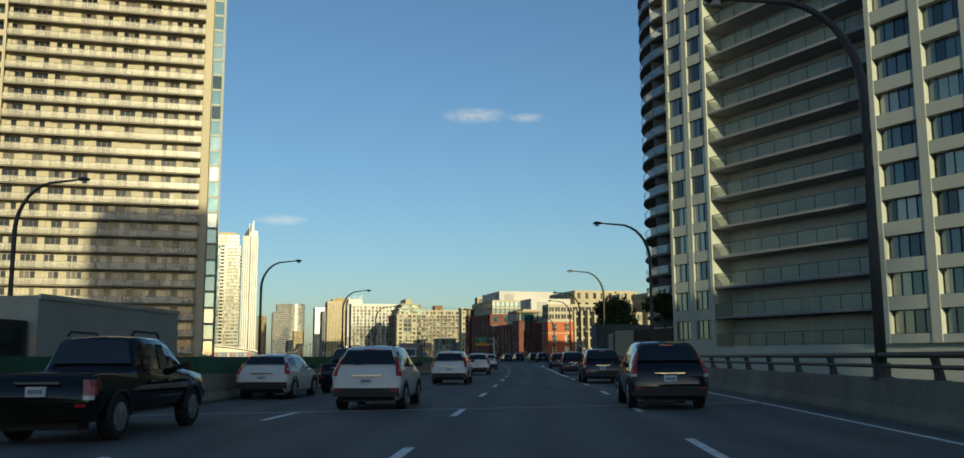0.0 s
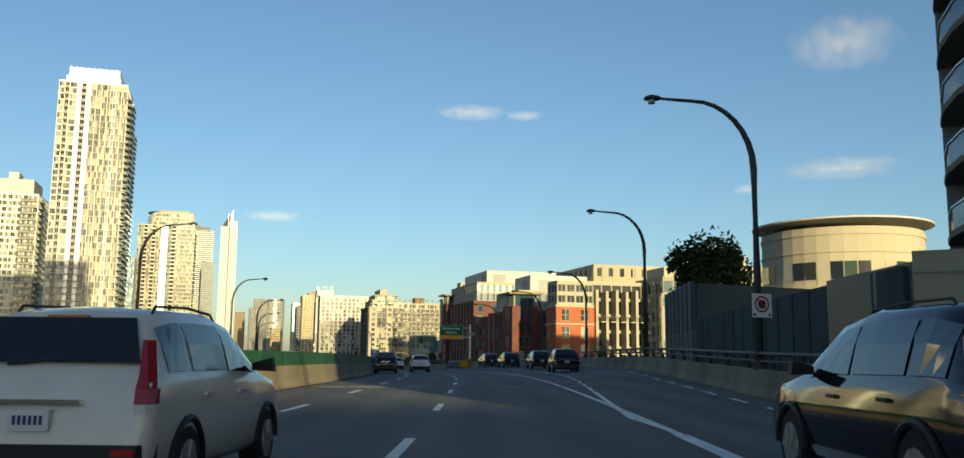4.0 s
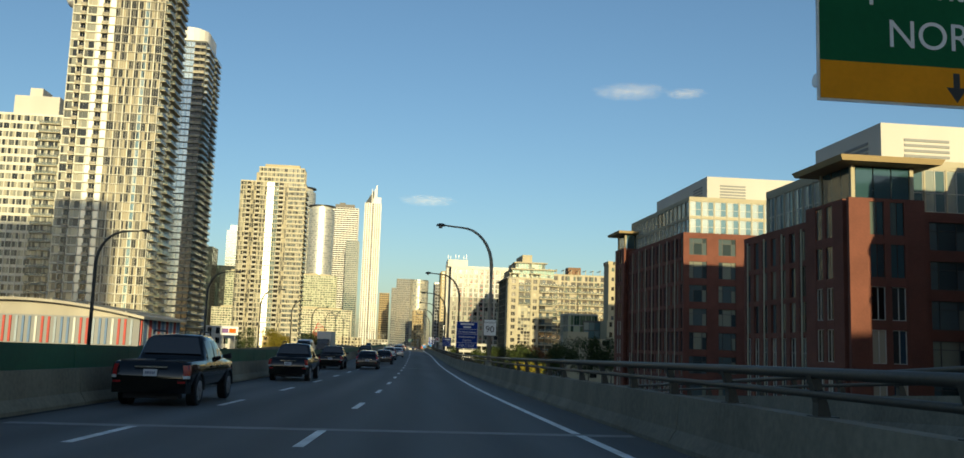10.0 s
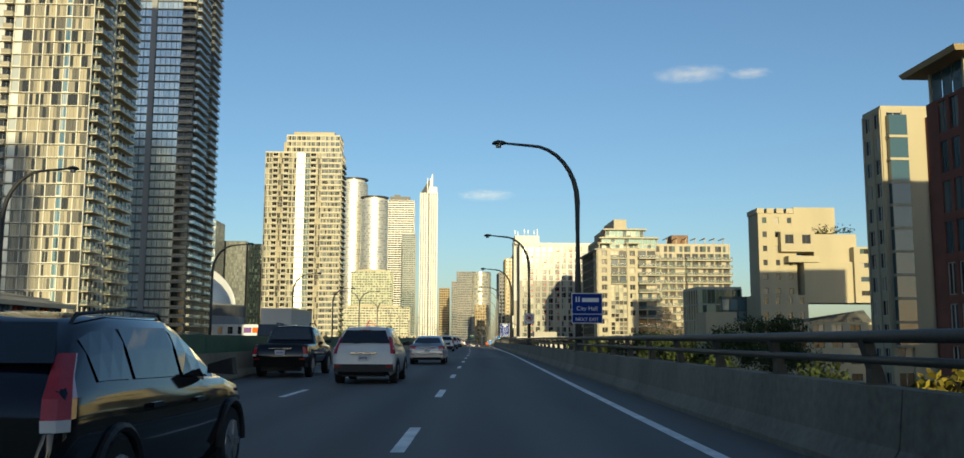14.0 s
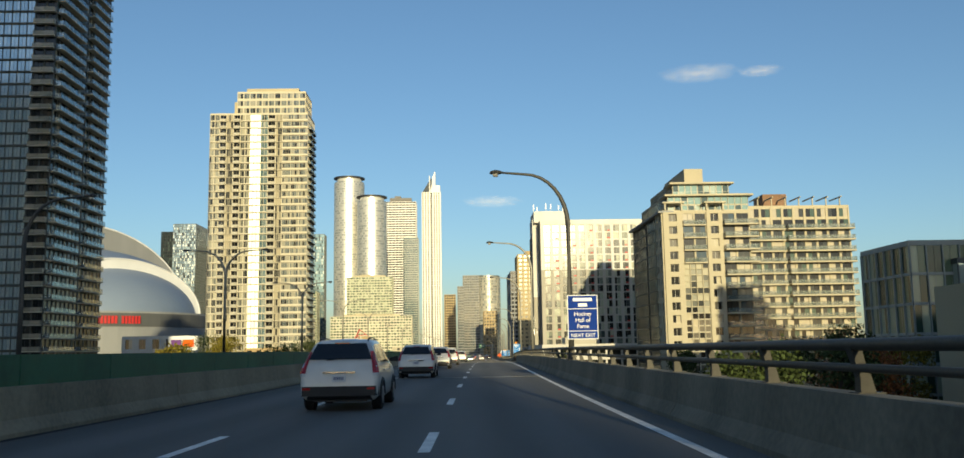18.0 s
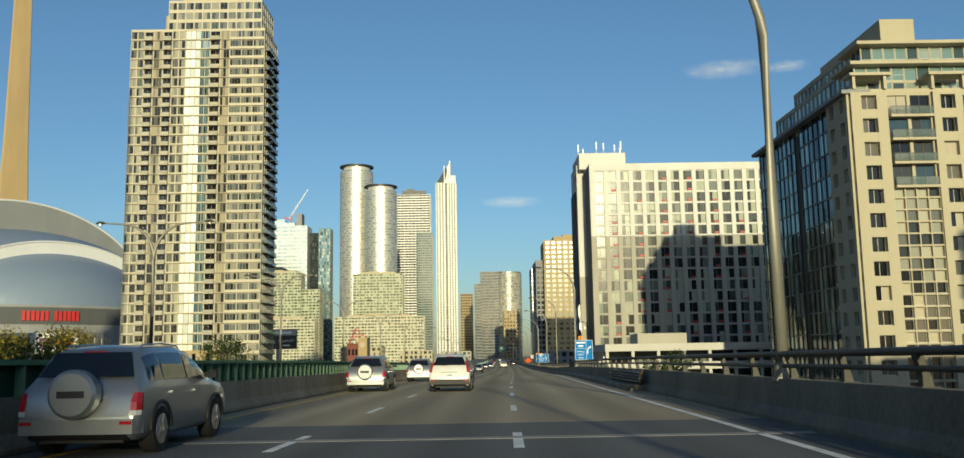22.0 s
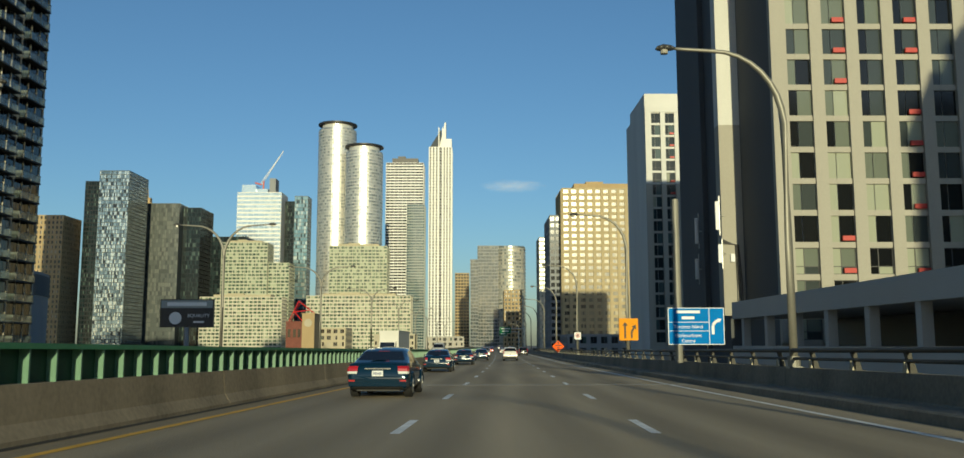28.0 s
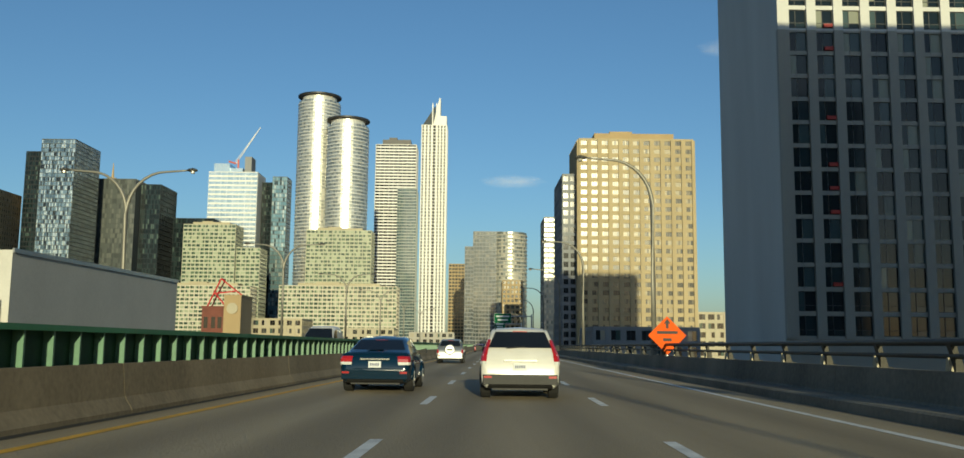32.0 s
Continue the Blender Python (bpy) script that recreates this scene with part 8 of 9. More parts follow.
for yy, paint, nm, lab in ((296, WHITE_PAINT, "white_van", "white van beyond the median"), (725, WHITE_PAINT, "white_van", "white van beyond the median, roof above the screen")):
    vehicle(nm, [(a * 1.15, b, c * 1.25, d * 1.38, e * 1.05, f * 1.15) for a, b, c, d, e, f in SUV], paint, wall_l(Y(yy)) - 4.5, Y(yy), lab, 180 + heading(wall_l, Y(yy)), windows=((-.05, 1.0),), extras="plain", category="van")
for yy, off, paint, nm in ((190, 4.0, SILVER, "silver_suv"), (225, 8.0, WHITE_PAINT, "white_suv"), (450, 4.5, NAVY_PAINT, "dark_suv")):
    vehicle(nm, SUV, paint, wall_l(Y(yy)) - off, Y(yy), "car coming the other way beyond the median", 180 + heading(wall_l, Y(yy)), windows=suv_windows, extras="rails", group="oncoming traffic")

# ---- street lamps ----
LAMP_HEAD = material("lamp_head_grey", (0.06, 0.06, 0.058), 0.5, 0.3, vary=0.2)
LAMP_LENS = material("lamp_lens", (0.35, 0.33, 0.28), 0.25, vary=0.1)


def lamp_parts(side, high, reach, steel):
    """Meshes of a curved-arm lamp, its foot at the origin; side -1 reaches to the left."""
    mast = Shape()
    bend = high - 2.45
    pts = [(0, 0, 0), (0, 0, bend * 0.5), (0, 0, bend)]
    for i in range(1, 9):
        a = math.pi / 2 * i / 8
        pts.append((side * (reach * 0.55 - reach * 0.55 * math.cos(a)), 0, bend + 2.35 * math.sin(a)))
    pts += [(side * (reach - 0.9), 0, high - 0.04), (side * (reach - 0.5), 0, high)]
    mast.tube(pts, 0.13, 10, r1=0.045)
    foot = Shape()
    foot.drum(0, 0, 0.19, 0, 0.35, 12)
    foot.box(-0.2, 0.2, -0.2, 0.2, -0.02, 0.04)
    head = Shape()
    prof = [(-.62, .05, 0), (-.48, .14, .01), (-.25, .18, .02), (-.06, .12, 0), (0, .04, -.02)]
    for (xa, ra, za), (xb, rb, zb) in zip(prof[:-1], prof[1:]):
        ring = lambda xx, rr, zz: [(side * (reach + xx), rr * math.cos(6.28318 * k / 10), high + zz + .62 * rr * math.sin(6.28318 * k / 10)) for k in range(10)]
        head.hull(ring(xa, ra, za), ring(xb, rb, zb))
    lens = Shape()
    lens.drum(side * (reach - .27), 0, .12, high - .18, high - .06, 12)
    return mast.mesh("mast", steel, True), foot.mesh("foot", steel), head.mesh("lamp_head", LAMP_HEAD, True), lens.mesh("lens", LAMP_LENS)


PALE_POLE = material("pale_lamp_pole", (0.25, 0.24, 0.205), 0.5, 0.4, vary=0.15, scale=0.7)
LAMPS = {(s, "low"): lamp_parts(s, 8.5, 3.5, POLE) for s in (-1, 1)}
LAMPS.update({(s, "high"): lamp_parts(s, 9.05, 3.6, POLE) for s in (-1, 1)})
LAMPS.update({(s, "pale"): lamp_parts(s, 8.5, 3.5, PALE_POLE) for s in (-1, 1)})
LAMPS.update({(s, "tall"): lamp_parts(s, 9.95, 3.9, PALE_POLE) for s in (-1, 1)})


def street_lamp(line, y, d, z_of, side, rise, group, twin=False):
    x, yy = offset(line, y, d)
    tall = y > 430 * K
    root = thing("street_lamp", x, yy, z_of(y) + rise, "pale grey street lamp with a curved arm on the parapet" if tall else "dark steel street lamp with a curved arm on the parapet", "street lamp", group, turn=-math.degrees(math.atan((line(y + 2) - line(y - 2)) / 4)))
    mast, foot, head, lens = LAMPS[side, "tall" if tall else "high" if y < 140 * K else "pale" if line is wall_r and abs(y - 251.2 * K) < 1 else "low"]
    m = part("mast", mast, None, root)
    part("foot", foot, None, root)
    h = part("lamp_head", head, None, m)
    part("lens", lens, None, root)
    if twin:
        mast, foot, head, lens = LAMPS[-side, "tall"]
        m = part("mast", mast, None, root)
        part("lamp_head", head, None, m)
        part("lens", lens, None, root)
    return root


for y in (16.5, 49, 77.9, 107.2, 130.5, 152.5, 172.8, 194.6):
    street_lamp(ramp_r, y * K, 1.25, ramp_z, -1, 0.84 if y < 140 else -0.1, "lamps along the exit lane")
for y in (251.2, 284, 318, 349, 380, 413.6, 449.4, 483, 549.3, 586, 615, 647.4, 683, 716, 750, 778, 812, 850, 890, 930):
    street_lamp(wall_r, y * K, 0.36, road_z, -1, 0.84, "lamps along the right parapet")
for y in (39, 71.5, 104.5, 138, 170, 200, 228, 260, 292, 324, 356, 388, 418, 452, 486, 519.5, 552, 585, 618, 651.6, 684, 720, 754, 788, 822, 860, 900):
    street_lamp(wall_l, y * K, -14.65, road_z, 1, 0.84, "lamps beyond the opposite carriageway", y > 440)

# ---- signs ----
INK = material("sign_white", (0.72, 0.74, 0.74), 0.5, vary=0.08, scale=3)
BLACK_INK = material("sign_black", (0.015, 0.015, 0.015), 0.6)
S_GREEN = material("sign_green", (0.008, 0.11, 0.045), 0.75, vary=0.12, scale=1.5, spec=0.1)
S_BLUE = material("sign_blue", (0.008, 0.035, 0.22), 0.75, vary=0.12, scale=1.5, spec=0.1)
S_SKY = material("sign_light_blue", (0.01, 0.17, 0.5), 0.75, vary=0.1, scale=1.5, spec=0.1)
S_YELLOW = material("sign_yellow", (0.74, 0.3, 0.015), 0.75, vary=0.1, scale=1.5, spec=0.1)
S_ORANGE = material("sign_orange", (0.8, 0.12, 0.015), 0.75, vary=0.1, scale=1.5, spec=0.1)
S_RED = material("sign_red", (0.5, 0.02, 0.02), 0.45)
S_BACK = material("sign_aluminium", (0.4, 0.41, 0.42), 0.4, 0.8, vary=0.15)


def board(name, x, y, z, w, h, mat, label, turn=0.0, border=INK, lines=(), rules=(), bars=(), margin=0.03, ink=INK):
    """A flat sign that faces the oncoming drivers: lower left corner at the origin.
    lines: (text, centre across, base height, letter height); rules: (x0, x1, z0, z1) strips of border colour; bars stand for words."""
    root = thing(name, x, y, z, label, "road sign", turn=turn)
    s = Shape()
    s.box(0, w, 0, 0.03, 0, h)
    plate = part("plate", s, border, root)
    s = Shape()
    s.box(margin, w - margin, -0.006, 0.0, margin, h - margin)
    part("field", s, mat, root)
    s = Shape()
    for i in (0.25, 0.75):
        s.box(0.05, w - 0.05, 0.03, 0.07, h * i - 0.03, h * i + 0.03)
    part("back_rail", s, S_BACK, root)
    for a, c, z0, z1 in rules:
        s = Shape()
        s.box(a, c, -0.010, -0.006, z0, z1)
        part("rule", s, border, root)
    for a, c, z0, z1 in bars:
        s = Shape()
        s.box(a, c, -0.011, -0.006, z0, z1)
        part("word_bar", s, ink, root)
    for text, cx, base, size in lines:
        cu = bpy.data.curves.new("lettering", "FONT")
        cu.body, cu.size, cu.align_x, cu.extrude = text, size, "CENTER", 0.002
        ob = bpy.data.objects.new("lettering", cu)
        me = bpy.data.meshes.new_from_object(ob)
        bpy.data.objects.remove(ob)
        me.materials.clear()
        me.materials.append(ink)
        part("lettering", me, None, root, at=pose(cx, -0.009, base, 90, 0, 0))
    return root


def arrow(root, pts, width, mat, y=-0.012, head=0.14):
    """A flat arrow along pts (x, z), under a sign."""
    s = Shape()
    for (a, za), (c, zc) in zip(pts[:-1], pts[1:]):
        d = Vector((c - a, zc - za)).normalized()
        n = Vector((-d.y, d.x)) * width / 2
        s.poly([(a + n.x, y, za + n.y), (a - n.x, y, za - n.y), (c - n.x, y, zc - n.y), (c + n.x, y, zc + n.y)])
    d = (Vector(pts[-1]) - Vector(pts[-2])).normalized()
    n = Vector((-d.y, d.x))
    e = Vector(pts[-1])
    q = [e + n * head * .7, e - n * head * .7, e + d * head]
    s.poly([(p.x, y - 0.001, p.y) for p in q])
    return part("arrow", s, mat, root)


# exit gantry over the gore
gx, gy = 61.5 * K, 210 * K
root = thing("sign_gantry", gx, gy, road_z(gy) - 1.0, "galvanised cantilever post that carries the exit sign", "sign gantry")
s = Shape()
s.tube([(0, 0, 0), (0, 0, 8.0)], 0.17, 12, r1=0.14)
s.drum(0, 0, 0.3, 0, 0.6, 12)
part("post", s, GALV, root, smooth=False)
for zz in (6.0, 7.45):
    s = Shape()
    s.tube([(0, 0, zz), (-4.9, -0.05, zz + 0.05)], 0.09, 10)
    part("arm", s, GALV, root)
for xx in (-4.8, -3.6, -2.4, -1.45):
    s = Shape()
    s.tube([(xx, -0.1, 7.5), (xx, -0.16, 8.2)], 0.03, 6)
    part("walkway_post", s, GALV, root)
s = Shape()
s.tube([(-4.95, -0.16, 8.2), (-1.35, -0.16, 8.2)], 0.035, 6)
part("top_rail", s, POLE, root)
z0 = road_z(gy) - 1.0 + 5.75
sg = board("exit_sign", gx - 4.95, gy - 0.22, z0, 3.7, 2.05, S_GREEN, "green exit sign with white lettering and a yellow lower panel", lines=(("Spadina Ave.", 1.85, 1.42, 0.56), ("NORTH", 1.85, 0.75, 0.52)))
s = Shape()
s.box(0.03, 3.67, -0.012, -0.007, 0.03, 0.52)
part("yellow_panel", s, S_YELLOW, sg, "yellow exit panel")
arrow(sg, [(1.85, 0.45), (1.85, 0.26)], 0.09, BLACK_INK, -0.015, 0.2)
board("exit_number_sign", gx - 0.45, gy - 0.24, z0 + 0.52, 1.05, 0.55, S_GREEN, "small green exit number plate", lines=(("153", 0.52, 0.13, 0.42),))


def post_at(y):
    x, yy = offset(wall_r, y * K, 0.36)
    return x, yy, road_z(y * K)


x, yy, z = post_at(251.2)
board("speed_limit_sign", x - 0.4, yy - 0.2, z + 2.65, 0.8, 1.0, INK, "white speed limit sign on a lamp post", border=BLACK_INK, margin=0.025, ink=BLACK_INK, lines=(("MAXIMUM", 0.4, 0.76, 0.155), ("90", 0.4, 0.22, 0.55)))
x, yy, z = post_at(284)
board("destination_sign", x - 0.2, yy - 0.2, z + 1.95, 2.15, 2.65, S_BLUE, "dark blue destination sign with white lettering, on a lamp post",
      lines=(("Toronto Island", 1.075, 1.53, 0.3), ("Harbourfront", 1.075, 1.04, 0.3), ("Centre", 1.075, 0.7, 0.3), ("NEXT EXIT", 1.075, 0.16, 0.32)), rules=((0.03, 2.12, 1.88, 1.91), (0.03, 2.12, 1.39, 1.42), (0.03, 2.12, 0.54, 0.57)), bars=((0.4, 1.75, 2.32, 2.49), (0.7, 1.45, 2.02, 2.18)))
x, yy, z = post_at(318)
sg = board("city_sign", x - 0.3, yy - 0.2, z + 1.95, 1.25, 1.22, S_BLUE, "dark blue city destination sign on a lamp post", lines=(("City Hall", 0.62, 0.52, 0.24), ("NEXT EXIT", 0.62, 0.1, 0.19)), rules=((0.03, 1.22, 0.36, 0.385),), bars=((0.42, 1.1, 0.86, 1.02),))
for i in (0.16, 0.27):
    s = Shape()
    s.hull([(i, -0.012, 0.86), (i + 0.06, -0.012, 0.86), (i + 0.06, -0.006, 0.86), (i, -0.006, 0.86)], [(i + 0.01, -0.012, 1.06), (i + 0.05, -0.012, 1.08), (i + 0.05, -0.006, 1.08), (i + 0.01, -0.006, 1.06)])
    part("emblem", s, INK, sg)
for yp in (107.2, 349, 683):
    if yp < 200:
        x, yy = offset(ramp_r, yp * K, 1.25)
        z = ramp_z(yp * K)
    else:
        x, yy, z = post_at(yp)
    sg = board("no_stopping_sign", x - 0.38, yy - 0.2, z + 2.5, 0.76, 0.8, INK, "white no stopping sign with a red ring on a lamp post", border=BLACK_INK, margin=0.015)
    s = Shape()
    ring = lambda r, yv: [(0.38 + r * math.cos(6.28318 * k / 28), yv, 0.44 + r * math.sin(6.28318 * k / 28)) for k in range(28)]
    o, i = ring(0.27, -0.012), ring(0.21, -0.012)
    for k in range(28):
        s.poly([o[k], o[(k + 1) % 28], i[(k + 1) % 28], i[k]])
    s.poly([(0.21, -0.014, 0.57), (0.25, -0.014, 0.61), (0.55, -0.014, 0.31), (0.51, -0.014, 0.27)])
    part("red_ring", s, S_RED, sg)
    s = Shape()
    s.poly([(0.38 + 0.15 * math.cos(6.28318 * (k + .5) / 8), -0.009, 0.44 + 0.15 * math.sin(6.28318 * (k + .5) / 8)) for k in range(8)])
    part("black_octagon", s, BLACK_INK, sg)
    for sgn in (-1, 1):
        s = Shape()
        s.poly([(0.38 + sgn * 0.34, -0.012, 0.1), (0.38 + sgn * 0.24, -0.012, 0.03), (0.38 + sgn * 0.24, -0.012, 0.17)])
        part("small_arrow", s, BLACK_INK, sg)
x, yy, z = post_at(413.6)
board("destination_sign", x - 0.16, yy - 0.2, z + 1.75, 1.35, 1.95, S_BLUE, "dark blue destination sign beside a lamp post",
      lines=(("Hockey", 0.675, 1.03, 0.25), ("Hall of", 0.675, 0.76, 0.25), ("Fame", 0.675, 0.49, 0.25), ("NEXT EXIT", 0.675, 0.1, 0.22)), rules=((0.03, 1.32, 1.33, 1.355), (0.03, 1.32, 0.35, 0.375)), bars=((0.25, 1.1, 1.68, 1.82), (0.48, 0.88, 1.44, 1.58)))
x, yy, z = post_at(549.3)
sg = board("exit_destination_sign", x - 0.1, yy - 0.2, z + 1.5, 1.75, 1.95, S_SKY, "light blue exit destination sign with a bent white arrow",
           lines=(("Hockey", 0.55, 0.74, 0.24), ("Hall of", 0.55, 0.45, 0.24), ("Fame", 0.55, 0.16, 0.24)), rules=((1.1, 1.125, 0.03, 1.92), (0.03, 1.1, 1.12, 1.145)), bars=((0.12, 1.0, 1.62, 1.76), (0.3, 0.82, 1.3, 1.44)))
arrow(sg, [(1.25, 0.62), (1.25, 1.05), (1.4, 1.2), (1.5, 1.26)], 0.11, INK)
sg = board("exit_tab", x + 0.25, yy - 0.2, z + 3.5, 0.42, 0.36, S_YELLOW, "small yellow arrow tab above the blue sign", border=S_YELLOW, margin=0.01)
arrow(sg, [(0.21, 0.06), (0.21, 0.18)], 0.06, BLACK_INK, head=0.12)
x, yy = 70.1 * K, 626.3 * K
z = road_z(yy)
root = thing("sign_post", x + 0.5, yy + 0.12, z + 0.84, "galvanised steel post on the parapet behind a blue sign", "sign post")
s = Shape()
s.tube([(0, 0, 0), (0, 0, 7.2)], 0.17, 12, r1=0.15)
part("shaft", s, PALE_POLE, root)
sg = board("exit_destination_sign", x, yy - 0.1, z + 1.62, 2.45, 1.6, S_SKY, "wide light blue exit destination sign with a bent arrow",
           lines=(("Toronto Island", 0.87, 0.71, 0.21), ("Harbourfront", 0.87, 0.33, 0.21), ("Centre", 0.87, 0.1, 0.21)), rules=((1.78, 1.805, 0.03, 1.57), (0.03, 1.78, 0.96, 0.985), (0.03, 1.78, 0.58, 0.605)), bars=((0.35, 1.4, 1.36, 1.48), (0.6, 1.15, 1.1, 1.22)))
arrow(sg, [(1.95, 0.45), (1.95, 0.85), (2.08, 1.0), (2.2, 1.05)], 0.12, INK)
x, yy, z = post_at(647.4)
sg = board("lane_split_sign", x - 0.62, yy - 0.2, z + 2.05, 1.3, 1.5, S_YELLOW, "yellow lane sign with two black arrows", border=S_YELLOW)
arrow(sg, [(0.4, 0.15), (0.4, 1.0)], 0.12, BLACK_INK, head=0.26)
arrow(sg, [(0.85, 0.15), (0.85, 0.6), (1.0, 0.85)], 0.12, BLACK_INK, head=0.26)
x, yy, z = post_at(713)
root = thing("construction_sign", x, yy - 0.25, z + 0.9, "orange diamond construction sign with a black arrow on the railing", "road sign")
s = Shape()
r = 0.88
s.hull([(0, 0, 0), (r, 0, r), (0, 0, 2 * r), (-r, 0, r)], [(0, 0.03, 0), (r, 0.03, r), (0, 0.03, 2 * r), (-r, 0.03, r)])
part("plate", s, S_ORANGE, root)
arrow(root, [(0, 1.2), (0, 1.42)], 0.12, BLACK_INK, -0.01, 0.22)
for zz, w in ((0.95, 0.95), (0.62, 0.4)):
    s = Shape()
    s.box(-w / 2, w / 2, -0.008, 0, zz, zz + 0.13)
    part("word_bar", s, BLACK_INK, root)
s = Shape()
s.tube([(0, 0.06, -0.9), (0, 0.06, 1.4)], 0.04, 6)
part("stake", s, GALV, root)
# far gantries across the road
for y, w in ((840, 3.4), (905, 3.0)):
    yy = y * K
    x = edge_r(yy)
    z = road_z(yy)
    root = thing("far_gantry", x + 1.2, yy, z, "steel gantry with a green sign far along the road", "sign gantry")
    s = Shape()
    s.tube([(0, 0, 0), (0, 0, 7.4)], 0.16, 8)
    s.tube([(0, 0, 7.0), (-7.5, 0, 7.0)], 0.1, 8)
    part("frame", s, GALV, root)
    board("far_exit_sign", x - 6.2, yy - 0.2, z + 5.6, w, 1.9, S_GREEN, "green exit sign far along the road", bars=((0.4, w - 0.4, 1.2, 1.5), (0.7, w - 0.7, 0.5, 0.8)))

# ---- the gore: marker, cushion and guard rail ----
mx, my = 56.63 * K, 192.2 * K
mz = road_z(my) + bank(mx, my)
root = thing("hazard_marker", mx, my, mz, "yellow and black chevron hazard marker at the exit gore", "hazard marker", turn=6)
s = Shape()
s.box(-0.33, 0.33, 0, 0.05, 0.02, 1.3)
part("board", s, S_YELLOW, root)
for i in range(5):
    for sgn in (-1, 1):
        s = Shape()
        zz = 0.02 + i * 0.27
        q = [(0, -0.008, zz + 0.14), (sgn * 0.33, -0.008, zz - 0.10), (sgn * 0.33, -0.008, zz + 0.03), (0, -0.008, zz + 0.27)]
        q = [(a, b, min(1.3, max(0.02, c))) for a, b, c in q]
        s.poly(q if sgn > 0 else q[::-1])
        part("chevron", s, BLACK_INK, root)
root = thing("crash_cushion", mx - 0.12, my + 1.3, mz, "worn yellow crash cushion with dull steel beams behind the marker", "crash cushion", turn=7)
s = Shape()
s.hull([(-0.42, 0, 0.2), (0.5, 0, 0.2), (0.62, 1.5, 0.2), (-0.55, 1.5, 0.2)], [(-0.38, 0.1, 0.92), (0.46, 0.1, 0.92), (0.56, 1.5, 0.98), (-0.5, 1.5, 0.98)])
part("nose", s, S_YELLOW, root, "scuffed yellow nose")
BEAM_STEEL = material("dull_beam_steel", (0.2, 0.21, 0.22), 0.5, 0.7, vary=0.3, scale=0.8, bump=0.1)
for sgn, x0 in ((-1, -0.55), (1, 0.62)):
    for zz in (0.4, 0.8):
        # a W-shaped beam: two proud ribs with a valley between them
        s = Shape()
        prof = [(0, -0.17), (0.08, -0.11), (0.08, -0.06), (0.0, 0.0), (0.08, 0.06), (0.08, 0.11), (0, 0.17)]
        front = [(d, h) for d, h in prof] + [(d - 0.02, h) for d, h in prof[::-1]]
        s.hull(*[[(x0 * f + sgn * d, yy, zz + h) for d, h in front] for yy, f in ((0.9, 1.0), (5.0, 1.06))])
        part("guard_beam", s, BEAM_STEEL, root)
    for k in range(3):
        s = Shape()
        s.box(x0 * 0.88 - 0.08, x0 * 0.88 + 0.08, 1.6 + k * 1.5, 1.75 + k * 1.5, 0, 0.92)
        part("guard_post", s, TRIM, root)
s = Shape()
s.box(-0.5, 0.56, 1.55, 4.9, 0.93, 0.97)
part("top_sheet", s, BEAM_STEEL, root)

# ---- trees ----
def tree(name, x, y, z, h, r, leaf, label, seed, trunk=0.35, n=900, big=1.0):
    """Tapered trunk and limbs under a crown of many small leaf cards in uneven clumps."""
    rnd = random.Random(seed)
    root = thing(name, x * K, y * K, z, label, "tree")
    s = Shape()
    top = h * 0.62
    s.tube([(0, 0, 0), (0.1, 0.05, top * 0.5), (0.0, 0.15, top)], 0.24 * big, 8, r1=0.08)
    clumps = []
    for i in range(11):
        a, q = rnd.uniform(0, 6.28), rnd.uniform(0.25, 1.0) ** 0.6
        zz = h * rnd.uniform(trunk, 0.92)
        rr = r * q * (1.0 - 0.55 * max(0, (zz / h - 0.65) / 0.35))
        c = (rr * math.cos(a) * 0.75, rr * math.sin(a) * 0.75, zz)
        clumps.append((c, r * rnd.uniform(0.32, 0.5)))
        s.tube([(0, 0.1, top * rnd.uniform(0.4, 0.9)), (c[0] * 0.6, c[1] * 0.6, c[2] * 0.9), c], 0.07 * big, 5, r1=0.02)
    part("trunk", s, BARK, root)
    lv = Shape()
    for c, cr in clumps:
        for _ in range(n // 11):
            d = Vector((rnd.gauss(0, 1), rnd.gauss(0, 1), rnd.gauss(0, 0.8))).normalized() * cr * rnd.uniform(0.45, 1.08)
            p = Vector(c) + d
            u = Vector((rnd.uniform(-1, 1), rnd.uniform(-1, 1), rnd.uniform(-1, 1))).normalized()
            w = u.cross(Vector((rnd.uniform(-1, 1), rnd.uniform(-1, 1), 0.3))).normalized()
            q = 0.24 * big * rnd.uniform(0.6, 1.4)
            lv.poly([p - u * q, p + w * q * 0.6, p + u * q, p - w * q * 0.6])
    part("crown", lv, leaf, root, kind="stuff")
    return root


